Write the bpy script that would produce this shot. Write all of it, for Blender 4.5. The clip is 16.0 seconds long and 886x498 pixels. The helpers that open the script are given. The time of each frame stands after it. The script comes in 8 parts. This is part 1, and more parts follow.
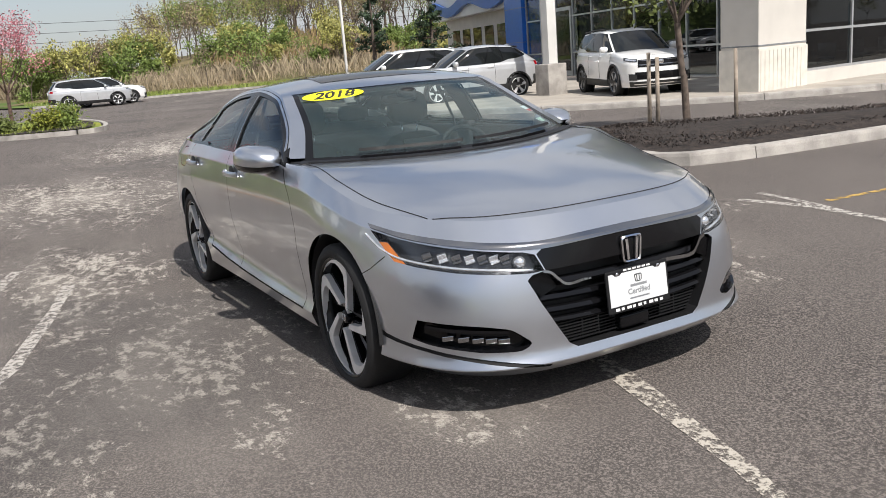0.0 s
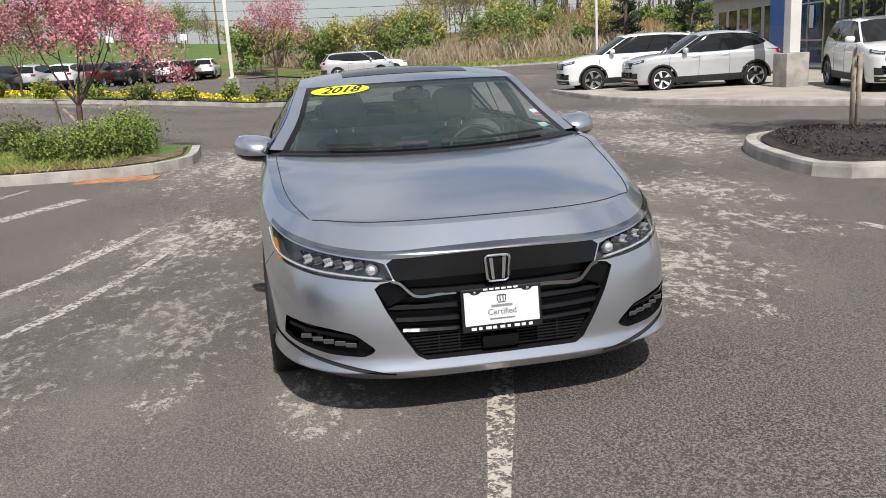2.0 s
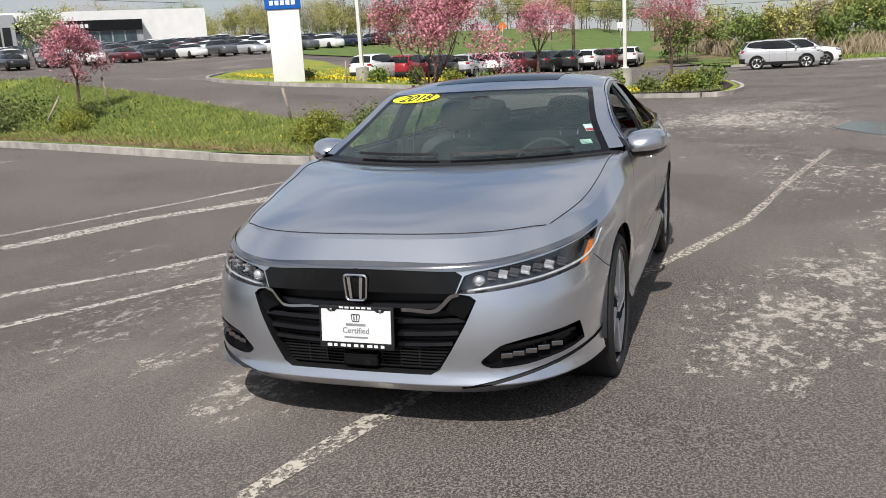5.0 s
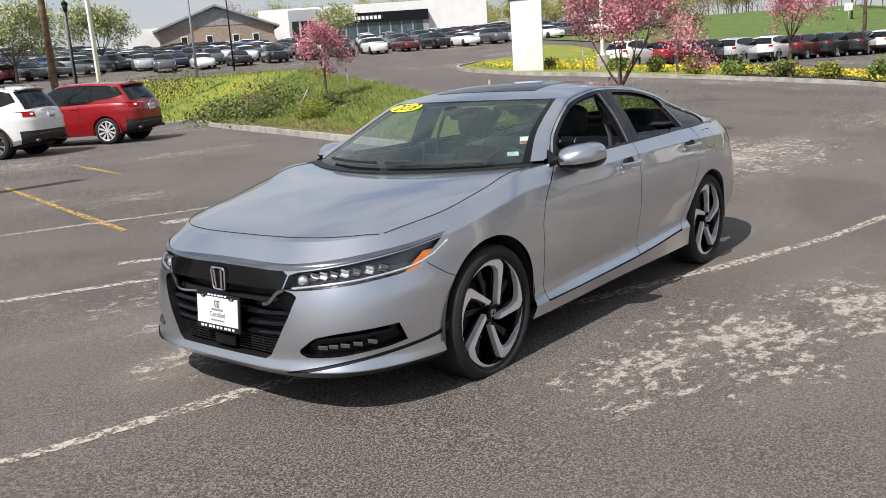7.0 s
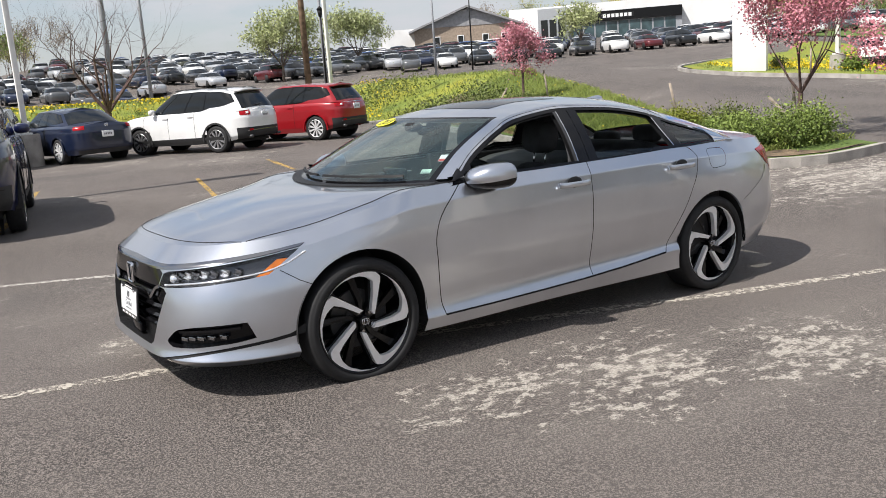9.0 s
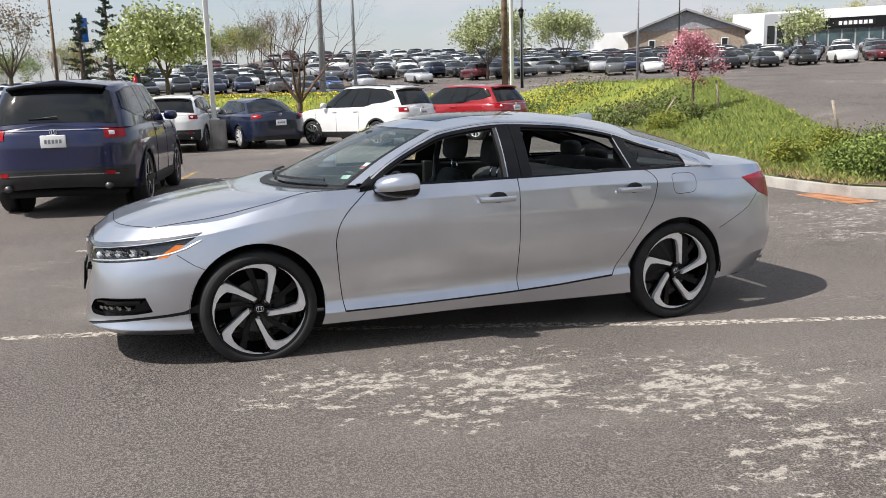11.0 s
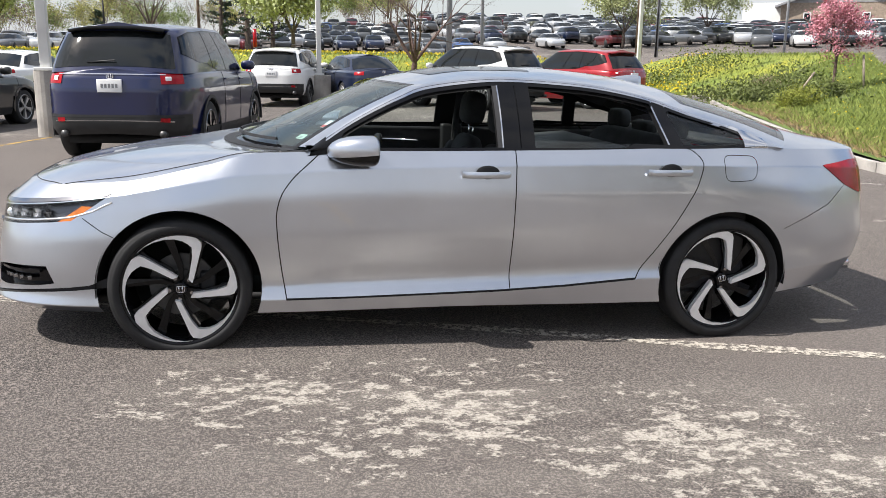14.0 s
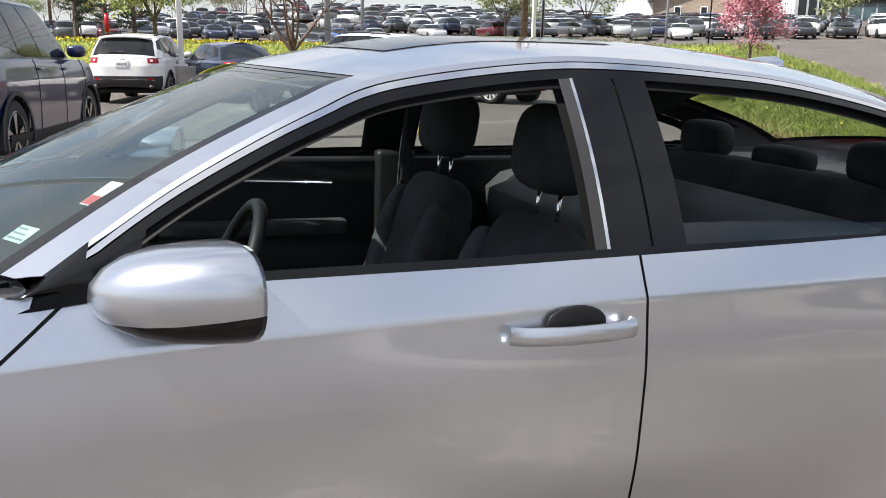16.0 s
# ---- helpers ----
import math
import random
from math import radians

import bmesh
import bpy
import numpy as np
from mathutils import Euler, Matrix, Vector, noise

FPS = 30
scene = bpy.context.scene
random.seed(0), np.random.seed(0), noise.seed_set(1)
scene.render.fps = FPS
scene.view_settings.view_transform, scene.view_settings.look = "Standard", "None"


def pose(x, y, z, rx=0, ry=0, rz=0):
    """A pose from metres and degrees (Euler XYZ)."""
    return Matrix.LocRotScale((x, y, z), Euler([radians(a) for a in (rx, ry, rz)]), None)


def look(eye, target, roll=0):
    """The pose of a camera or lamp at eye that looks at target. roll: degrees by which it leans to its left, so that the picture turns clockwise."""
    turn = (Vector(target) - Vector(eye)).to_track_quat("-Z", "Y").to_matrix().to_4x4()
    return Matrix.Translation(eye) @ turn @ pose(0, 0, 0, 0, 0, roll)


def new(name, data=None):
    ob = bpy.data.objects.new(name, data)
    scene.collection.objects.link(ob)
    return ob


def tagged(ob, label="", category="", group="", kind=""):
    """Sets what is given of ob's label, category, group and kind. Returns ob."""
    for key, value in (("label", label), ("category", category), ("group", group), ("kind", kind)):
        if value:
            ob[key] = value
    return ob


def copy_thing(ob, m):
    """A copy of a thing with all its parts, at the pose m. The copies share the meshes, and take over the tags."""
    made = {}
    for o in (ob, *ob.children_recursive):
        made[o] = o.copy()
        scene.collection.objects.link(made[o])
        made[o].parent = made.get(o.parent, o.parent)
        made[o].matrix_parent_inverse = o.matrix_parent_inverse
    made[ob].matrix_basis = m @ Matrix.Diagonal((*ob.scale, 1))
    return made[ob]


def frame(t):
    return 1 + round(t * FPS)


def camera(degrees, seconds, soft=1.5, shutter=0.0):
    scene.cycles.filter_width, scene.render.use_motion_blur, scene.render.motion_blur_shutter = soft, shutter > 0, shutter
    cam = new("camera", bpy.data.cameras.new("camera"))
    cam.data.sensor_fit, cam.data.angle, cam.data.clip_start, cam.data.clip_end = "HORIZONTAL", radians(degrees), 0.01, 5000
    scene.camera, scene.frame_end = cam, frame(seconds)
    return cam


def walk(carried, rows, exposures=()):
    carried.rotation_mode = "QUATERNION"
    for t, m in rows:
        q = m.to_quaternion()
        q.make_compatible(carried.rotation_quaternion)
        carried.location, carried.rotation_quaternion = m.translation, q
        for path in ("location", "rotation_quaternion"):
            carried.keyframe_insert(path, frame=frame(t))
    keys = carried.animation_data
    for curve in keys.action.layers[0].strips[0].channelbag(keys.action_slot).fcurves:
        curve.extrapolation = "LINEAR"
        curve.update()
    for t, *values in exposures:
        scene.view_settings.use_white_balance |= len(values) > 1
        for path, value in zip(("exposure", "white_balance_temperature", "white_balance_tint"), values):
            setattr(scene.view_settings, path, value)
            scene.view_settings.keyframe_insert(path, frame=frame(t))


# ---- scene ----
cam = camera(55.7, 16.0, soft=0.9)
PATH = [
    (0, (4.816, -2.176, 1.433), (3.097, -1.26, 0.979), -4.7),
    (0.5, (4.918, -1.863, 1.441), (3.145, -1.063, 0.974), -4.7),
    (1, (5.137, -1.513, 1.453), (3.307, -0.857, 0.981), -4.3),
    (1.5, (5.263, -1.128, 1.436), (3.383, -0.631, 0.968), -3.9),
    (2, (5.365, -0.744, 1.45), (3.449, -0.408, 0.989), -3.2),
    (2.5, (5.45, -0.376, 1.462), (3.51, -0.2, 1.009), -2.8),
    (3, (5.425, -0.055, 1.464), (3.475, -0.04, 1.022), -2.6),
    (3.5, (5.45, 0.305, 1.461), (3.505, 0.15, 1.023), -2.7),
    (4, (5.4, 0.636, 1.447), (3.474, 0.318, 1.01), -3.0),
    (4.5, (5.294, 0.982, 1.456), (3.404, 0.495, 1.02), -3.2),
    (5, (5.189, 1.383, 1.46), (3.348, 0.734, 1.026), -3.4),
    (5.2, (5.139, 1.539, 1.447), (3.32, 0.828, 1.015), -3.4),
    (7.3, (4.489, 3.413, 1.533), (3.017, 2.127, 1.109), -4.1),
    (7.5, (4.386, 3.565, 1.544), (2.953, 2.235, 1.123), -4.1),
    (8, (4.06, 3.897, 1.537), (2.73, 2.462, 1.124), -4.2),
    (8.5, (3.766, 4.263, 1.525), (2.545, 2.731, 1.123), -4.2),
    (9, (3.432, 4.595, 1.508), (2.322, 2.978, 1.116), -4.1),
    (9.2, (3.275, 4.701, 1.517), (2.211, 3.052, 1.128), -4.0),
    (11.3, (1.808, 5.692, 1.499), (1.185, 3.827, 1.134), -1.2),
    (11.5, (1.65, 5.716, 1.482), (1.066, 3.837, 1.119), -0.9),
    (12, (1.29, 5.808, 1.487), (0.794, 3.904, 1.126), -0.1),
    (12.5, (1.06, 5.906, 1.495), (0.628, 3.988, 1.124), 0.3),
    (13, (1.005, 5.863, 1.476), (0.617, 3.94, 1.086), 0.6),
    (13.5, (0.985, 5.481, 1.439), (0.613, 3.561, 1.022), 0.7),
    (14, (0.956, 4.92, 1.406), (0.565, 3.009, 0.962), 0.7),
    (14.5, (0.912, 4.275, 1.381), (0.474, 2.379, 0.919), 0.7),
    (15, (0.846, 3.555, 1.369), (0.341, 1.677, 0.902), 0.6),
    (15.5, (0.744, 2.827, 1.346), (0.164, 0.969, 0.882), 0.5),
    (16, (0.615, 2.163, 1.318), (-0.046, 0.331, 0.861), 0.9),
]
EXPOSURES = [(0, 0.19), (3, 0.10), (5, 0.11), (7.5, 0.25), (9, 0.35), (12, 0.42), (13.5, 0.54), (15, 0.80), (16, 0.78)]
walk(cam, [(t, look(eye, target, roll)) for t, eye, target, roll in PATH], EXPOSURES)

# ---- light: high clear sun with thin cloud ----
SUN_AZ, SUN_EL = 2.0, 53.0   # degrees, azimuth from +x towards +y
world = bpy.data.worlds.new("sky")
scene.world = world
world.use_nodes = True
wn = world.node_tree
wn.nodes.clear()
w_out = wn.nodes.new("ShaderNodeOutputWorld")
w_bg = wn.nodes.new("ShaderNodeBackground")
w_sky = wn.nodes.new("ShaderNodeTexSky")
w_sky.sky_type = "NISHITA"
w_sky.sun_disc = False
w_sky.sun_elevation = radians(SUN_EL)
w_sky.sun_rotation = radians(90 - SUN_AZ)
w_sky.air_density, w_sky.dust_density, w_sky.ozone_density = 1.0, 1.5, 1.0
# broken thin cloud over the whole sky
w_tc = wn.nodes.new("ShaderNodeTexCoord")
w_map = wn.nodes.new("ShaderNodeMapping")
w_map.inputs["Scale"].default_value = (1.3, 1.3, 4.0)
w_map.inputs["Location"].default_value = (7.0, 2.0, 5.0)
w_noise = wn.nodes.new("ShaderNodeTexNoise")
w_noise.inputs["Scale"].default_value = 2.1
w_noise.inputs["Detail"].default_value = 7.0
w_noise.inputs["Roughness"].default_value = 0.58
w_ramp = wn.nodes.new("ShaderNodeValToRGB")
w_ramp.color_ramp.elements[0].position, w_ramp.color_ramp.elements[1].position = 0.37, 0.585
w_mix = wn.nodes.new("ShaderNodeMixRGB")
w_cloud = wn.nodes.new("ShaderNodeRGB")
w_cloud.outputs[0].default_value = (4.9, 5.02, 5.35, 1)
wn.links.new(w_tc.outputs["Generated"], w_map.inputs["Vector"])
wn.links.new(w_map.outputs["Vector"], w_noise.inputs["Vector"])
wn.links.new(w_noise.outputs["Fac"], w_ramp.inputs["Fac"])
w_sep = wn.nodes.new("ShaderNodeSeparateXYZ")
w_low = wn.nodes.new("ShaderNodeMapRange")
w_low.inputs["From Min"].default_value, w_low.inputs["From Max"].default_value = 0.0, 0.30
w_low.inputs["To Min"].default_value, w_low.inputs["To Max"].default_value = 0.70, 0.0
w_max = wn.nodes.new("ShaderNodeMath")
w_max.operation = "MAXIMUM"
wn.links.new(w_tc.outputs["Generated"], w_sep.inputs[0])
wn.links.new(w_sep.outputs["Z"], w_low.inputs["Value"])
wn.links.new(w_low.outputs["Result"], w_max.inputs[0])
wn.links.new(w_ramp.outputs["Color"], w_max.inputs[1])
wn.links.new(w_max.outputs[0], w_mix.inputs["Fac"])
wn.links.new(w_sky.outputs["Color"], w_mix.inputs["Color1"])
wn.links.new(w_cloud.outputs["Color"], w_mix.inputs["Color2"])
wn.links.new(w_mix.outputs["Color"], w_bg.inputs["Color"])
w_bg.inputs["Strength"].default_value = 0.104
wn.links.new(w_bg.outputs["Background"], w_out.inputs["Surface"])

sun = new("sun", bpy.data.lights.new("sun", "SUN"))
sun.data.energy, sun.data.angle, sun.data.color = 5.0, radians(0.6), (1.0, 0.955, 0.905)
_sd = Vector((math.cos(radians(SUN_AZ)) * math.cos(radians(SUN_EL)), math.sin(radians(SUN_AZ)) * math.cos(radians(SUN_EL)), math.sin(radians(SUN_EL))))
sun.matrix_world = look(_sd * 60, (0, 0, 0))

# ---- materials ----
def mat(name, colour, rough=0.5, metal=0.0, var=0.12, scale=6.0, bump=0.0, bscale=80.0, coat=0.0, spec=0.5, fine=0.0, fscale=300.0, rand=0.0, island=False, colour2=None):
    """A procedural surface: base colour broken up at a broad and a fine scale, with fine relief."""
    m = bpy.data.materials.new(name)
    m.use_nodes = True
    nt = m.node_tree
    b = nt.nodes["Principled BSDF"]
    b.inputs["Roughness"].default_value = rough
    b.inputs["Metallic"].default_value = metal
    b.inputs["Coat Weight"].default_value = coat
    b.inputs["Coat Roughness"].default_value = 0.04
    b.inputs["Specular IOR Level"].default_value = spec
    tc = nt.nodes.new("ShaderNodeTexCoord")
    n1 = nt.nodes.new("ShaderNodeTexNoise")
    n1.inputs["Scale"].default_value, n1.inputs["Detail"].default_value = scale, 5.0
    nt.links.new(tc.outputs["Object"], n1.inputs["Vector"])
    mix = nt.nodes.new("ShaderNodeMixRGB")
    c2 = colour2 or tuple(c * (1 - 2.2 * var) for c in colour)
    c1 = colour if colour2 else tuple(min(1, c * (1 + 1.2 * var)) for c in colour)
    mix.inputs["Color1"].default_value, mix.inputs["Color2"].default_value = (*c1, 1), (*c2, 1)
    rp = nt.nodes.new("ShaderNodeMapRange")
    rp.inputs["From Min"].default_value, rp.inputs["From Max"].default_value = 0.3, 0.7
    nt.links.new(n1.outputs["Fac"], rp.inputs["Value"])
    nt.links.new(rp.outputs["Result"], mix.inputs["Fac"])
    col = mix.outputs["Color"]
    if fine:
        n2 = nt.nodes.new("ShaderNodeTexNoise")
        n2.inputs["Scale"].default_value, n2.inputs["Detail"].default_value = fscale, 3.0
        nt.links.new(tc.outputs["Object"], n2.inputs["Vector"])
        r2 = nt.nodes.new("ShaderNodeMapRange")
        r2.inputs["From Min"].default_value, r2.inputs["From Max"].default_value = 0.3, 0.7
        r2.inputs["To Min"].default_value, r2.inputs["To Max"].default_value = 1 - fine, 1 + fine
        nt.links.new(n2.outputs["Fac"], r2.inputs["Value"])
        mu = nt.nodes.new("ShaderNodeVectorMath")
        mu.operation = "SCALE"
        nt.links.new(col, mu.inputs[0])
        nt.links.new(r2.outputs["Result"], mu.inputs["Scale"])
        col = mu.outputs["Vector"]
    if rand:
        src = nt.nodes.new("ShaderNodeNewGeometry").outputs["Random Per Island"] if island else nt.nodes.new("ShaderNodeObjectInfo").outputs["Random"]
        r3 = nt.nodes.new("ShaderNodeMapRange")
        r3.inputs["To Min"].default_value, r3.inputs["To Max"].default_value = 1 - rand, 1 + rand
        nt.links.new(src, r3.inputs["Value"])
        mu2 = nt.nodes.new("ShaderNodeVectorMath")
        mu2.operation = "SCALE"
        nt.links.new(col, mu2.inputs[0])
        nt.links.new(r3.outputs["Result"], mu2.inputs["Scale"])
        col = mu2.outputs["Vector"]
    nt.links.new(col, b.inputs["Base Color"])
    if bump:
        n4 = nt.nodes.new("ShaderNodeTexNoise")
        n4.inputs["Scale"].default_value, n4.inputs["Detail"].default_value = bscale, 6.0
        nt.links.new(tc.outputs["Object"], n4.inputs["Vector"])
        bp = nt.nodes.new("ShaderNodeBump")
        bp.inputs["Strength"].default_value, bp.inputs["Distance"].default_value = bump, 0.01
        nt.links.new(n4.outputs["Fac"], bp.inputs["Height"])
        nt.links.new(bp.outputs["Normal"], b.inputs["Normal"])
    return m


def glass(name, tint, rough=0.0, ior=1.7, veil=0.0):
    """Tinted pane: clear tint mixed with a mirror gloss by Fresnel, and an even teal haze put into its colour."""
    m = bpy.data.materials.new(name)
    m.use_nodes = True
    nt = m.node_tree
    nt.nodes.clear()
    out = nt.nodes.new("ShaderNodeOutputMaterial")
    tr = nt.nodes.new("ShaderNodeBsdfTransparent")
    tr.inputs["Color"].default_value = (*tint, 1)
    gl = nt.nodes.new("ShaderNodeBsdfGlossy")
    gl.inputs["Roughness"].default_value = rough
    # Schlick's gloss, alike from either side of the pane
    lw, pw, mr = nt.nodes.new("ShaderNodeLayerWeight"), nt.nodes.new("ShaderNodeMath"), nt.nodes.new("ShaderNodeMapRange")
    lw.inputs["Blend"].default_value = 0.5
    pw.operation = "POWER"
    pw.inputs[1].default_value = 5.0
    mr.inputs["To Min"].default_value = ((ior - 1) / (ior + 1)) ** 2
    nt.links.new(lw.outputs["Facing"], pw.inputs[0])
    nt.links.new(pw.outputs[0], mr.inputs["Value"])
    mx = nt.nodes.new("ShaderNodeMixShader")
    nt.links.new(mr.outputs["Result"], mx.inputs["Fac"])
    clear = tr.outputs["BSDF"]
    # bright haze painted as a teal diffuse share, lifting the pane's dark tone
    if veil:
        df, dm = nt.nodes.new("ShaderNodeBsdfDiffuse"), nt.nodes.new("ShaderNodeMixShader")
        df.inputs["Color"].default_value = (.42, .62, .62, 1)
        dm.inputs["Fac"].default_value = veil
        nt.links.new(clear, dm.inputs[1])
        nt.links.new(df.outputs["BSDF"], dm.inputs[2])
        clear = dm.outputs["Shader"]
    nt.links.new(clear, mx.inputs[1])
    nt.links.new(gl.outputs["BSDF"], mx.inputs[2])
    nt.links.new(mx.outputs["Shader"], out.inputs["Surface"])
    return m


M_SILVER = mat("silver_metallic_paint", (0.59, 0.62, 0.68), 0.295, 0.96, 0.03, 3.0, coat=1.0, fine=0.05, fscale=900)
M_SILVER.node_tree.nodes["Principled BSDF"].inputs["Coat IOR"].default_value = 1.7
M_SILVER.node_tree.nodes["Principled BSDF"].inputs["Coat Roughness"].default_value = 0.015
M_GAP = mat("shadow_gap_rubber", (0.012, 0.012, 0.013), 0.8, var=0.1)
M_BLACKGLOSS = mat("gloss_black_plastic", (0.006, 0.006, 0.007), 0.10, var=0.1, coat=0.0, spec=0.28)
M_BLACKMATT = mat("black_plastic", (0.011, 0.011, 0.012), 0.5, spec=0.3, var=0.15, bump=0.08, bscale=400)
M_TYRE = mat("tyre_rubber", (0.014, 0.014, 0.015), 0.75, var=0.2, scale=12, bump=0.15, bscale=120)
M_ALLOY = mat("machined_alloy", (0.86, 0.86, 0.87), 0.36, 0.45, 0.04, 20)
M_CHROME = mat("chrome_trim", (0.8, 0.8, 0.82), 0.08, 1.0, 0.03, 10)
M_DARKCHROME = mat("smoked_chrome", (0.36, 0.36, 0.37), 0.14, 1.0, 0.03, 10)
M_STEEL = mat("disc_steel", (0.10, 0.10, 0.10), 0.45, 0.6, 0.1, 30)
M_GLASS = glass("clear_green_glass", (0.80, 0.87, 0.84))
M_SCREEN = glass("windscreen_glass", (0.74, 0.84, 0.83), veil=0.045)
M_TINT = glass("dark_tinted_glass", (0.68, 0.73, 0.71))
M_LENS = glass("lamp_lens", (0.93, 0.94, 0.95), ior=1.35)
M_FABRIC = mat("black_seat_fabric", (0.038, 0.039, 0.042), 0.85, var=0.2, scale=8, bump=0.2, bscale=600)
M_FABRIC2 = mat("charcoal_seat_fabric", (0.062, 0.063, 0.068), 0.85, var=0.2, scale=8, bump=0.2, bscale=600)
M_RED = mat("red_lamp_plastic", (0.36, 0.004, 0.010), 0.22, var=0.15, scale=14, coat=0.15, spec=0.3)
M_AMBER = mat("amber_lamp_plastic", (0.62, 0.17, 0.02), 0.15, var=0.1, scale=20, coat=0.6)
M_LED = mat("bright_lamp_reflector", (0.92, 0.93, 0.95), 0.14, 0.8, 0.05, 40)
M_HOUSING = mat("smoked_lamp_housing", (0.13, 0.133, 0.14), 0.25, 0.7, 0.06, 30)
M_CHANNEL = mat("black_window_channel", (0.03, 0.03, 0.032), 0.6, var=0.1)
M_DASH = mat("charcoal_dash_plastic", (0.095, 0.10, 0.10), 0.6, var=0.15, bump=0.1, bscale=300)
M_WHITEPLASTIC = mat("white_plastic", (0.8, 0.8, 0.8), 0.4, var=0.03)
M_YELLOW = mat("yellow_sticker", (0.9, 0.85, 0.02), 0.4, var=0.03)
M_INK = mat("black_ink", (0.015, 0.015, 0.015), 0.5)
M_GREYINK = mat("grey_ink", (0.22, 0.23, 0.24), 0.5)
M_PLATE = mat("white_show_plate", (0.66, 0.67, 0.68), 0.35, var=0.03)
M_REDINK = mat("red_ink", (0.6, 0.05, 0.04), 0.5)
M_GREENINK = mat("pale_green_ink", (0.55, 0.72, 0.6), 0.5)

# ---- small geometry helpers ----
def mesh_of(bm, smooth=True):
    me = bpy.data.meshes.new("m")
    bm.to_mesh(me)
    bm.free()
    if smooth:
        me.polygons.foreach_set("use_smooth", [True] * len(me.polygons))
    return me


def part(name, bm, material, parent=None, label="", m=None, smooth=True):
    me = bm if isinstance(bm, bpy.types.Mesh) else mesh_of(bm, smooth)
    if material is not None and not me.materials:
        me.materials.append(material)
    ob = new(name, me)
    if parent is not None:
        ob.parent = parent
    if m is not None:
        ob.matrix_basis = m
    if label:
        ob["label"] = label
    return ob


def thing(name, m, label, category, group="", kind=""):
    ob = new(name)
    ob.empty_display_size = 0.1
    ob.matrix_basis = m
    return tagged(ob, label, category, group, kind)


def pch(xs, ys):
    """Monotone cubic through the knots."""
    xs, ys = np.asarray(xs, float), np.asarray(ys, float)
    h, d = np.diff(xs), np.diff(ys) / np.diff(xs)
    m = np.zeros_like(ys)
    m[0], m[-1] = d[0], d[-1]
    for i in range(1, len(xs) - 1):
        if d[i - 1] * d[i] > 0:
            w1, w2 = 2 * h[i] + h[i - 1], h[i] + 2 * h[i - 1]
            m[i] = (w1 + w2) / (w1 / d[i - 1] + w2 / d[i])

    def f(x):
        x = np.clip(np.asarray(x, float), xs[0], xs[-1])
        i = np.clip(np.searchsorted(xs, x, side="right") - 1, 0, len(xs) - 2)
        t = (x - xs[i]) / h[i]
        return (2 * t**3 - 3 * t**2 + 1) * ys[i] + (t**3 - 2 * t**2 + t) * h[i] * m[i] + (-2 * t**3 + 3 * t**2) * ys[i + 1] + (t**3 - t**2) * h[i] * m[i + 1]
    return f


def box(bm, lo, hi, bevel=0.0, m=None):
    """An upright box between two corners, its edges rounded."""
    c = [(a + b) / 2 for a, b in zip(lo, hi)]
    s = [max(1e-4, b - a) for a, b in zip(lo, hi)]
    t = Matrix.Translation(c) @ Matrix.Diagonal((*s, 1))
    made = bmesh.ops.create_cube(bm, size=1, matrix=(m @ t) if m is not None else t)["verts"]
    if bevel:
        es = list({e for v in made for e in v.link_edges})
        bmesh.ops.bevel(bm, geom=es, offset=bevel, segments=2, affect="EDGES", profile=0.6)
    return bm


def tube(bm, a, b, r0, r1=None, seg=10, caps=True):
    a, b = Vector(a), Vector(b)
    d = b - a
    q = d.to_track_quat("Z", "Y").to_matrix().to_4x4()
    bmesh.ops.create_cone(bm, cap_ends=caps, segments=seg, radius1=r0, radius2=r0 if r1 is None else r1, depth=d.length, matrix=Matrix.Translation((a + b) / 2) @ q)
    return bm


def grid_faces(bm, pts, flip=False, closed=False):
    """Quads over rows of points; equal neighbours collapse."""
    vs = [[bm.verts.new(p) for p in row] for row in pts]
    n = len(vs[0])
    for i in range(len(vs) - 1):
        for j in range(n if closed else n - 1):
            k = (j + 1) % n
            q = [vs[i][j], vs[i][k], vs[i + 1][k], vs[i + 1][j]]
            bm.faces.new(q[::-1] if flip else q)
    return vs


def sweep(bm, path, section, up=(0, 0, 1), closed=False, caps=True):
    """A section of (side, up) offsets drawn along a path."""
    P = [Vector(p) for p in path]
    n = len(P)
    rows = []
    for i, p in enumerate(P):
        a, b = P[i - 1] if (i or closed) else p, P[(i + 1) % n] if (i < n - 1 or closed) else p
        d = (b - a).normalized()
        s = d.cross(Vector(up)).normalized()
        u = s.cross(d)
        rows.append([p + s * q[0] + u * q[1] for q in section])
    if closed:
        rows.append(rows[0])
    vs = grid_faces(bm, rows, closed=True)
    if caps and not closed:
        bm.faces.new(vs[0])
        bm.faces.new(vs[-1][::-1])
    return bm


def circle(r, n, ry=None):
    return [(r * math.cos(2 * math.pi * i / n), (ry or r) * math.sin(2 * math.pi * i / n)) for i in range(n)]


def prism(bm, poly, z0, z1, m=None):
    """A flat polygon (x, y) raised from z0 to z1."""
    f = [Vector((*p, z0)) for p in poly]
    g = [Vector((*p, z1)) for p in poly]
    if m is not None:
        f, g = [m @ v for v in f], [m @ v for v in g]
    a, b = [bm.verts.new(v) for v in f], [bm.verts.new(v) for v in g]
    bm.faces.new(a[::-1])
    bm.faces.new(b)
    for i in range(len(a)):
        j = (i + 1) % len(a)
        bm.faces.new((a[i], a[j], b[j], b[i]))
    return bm


def sstep(a, b, x):
    t = np.clip((np.asarray(x, float) - a) / (b - a), 0, 1)
    return t * t * (3 - 2 * t)


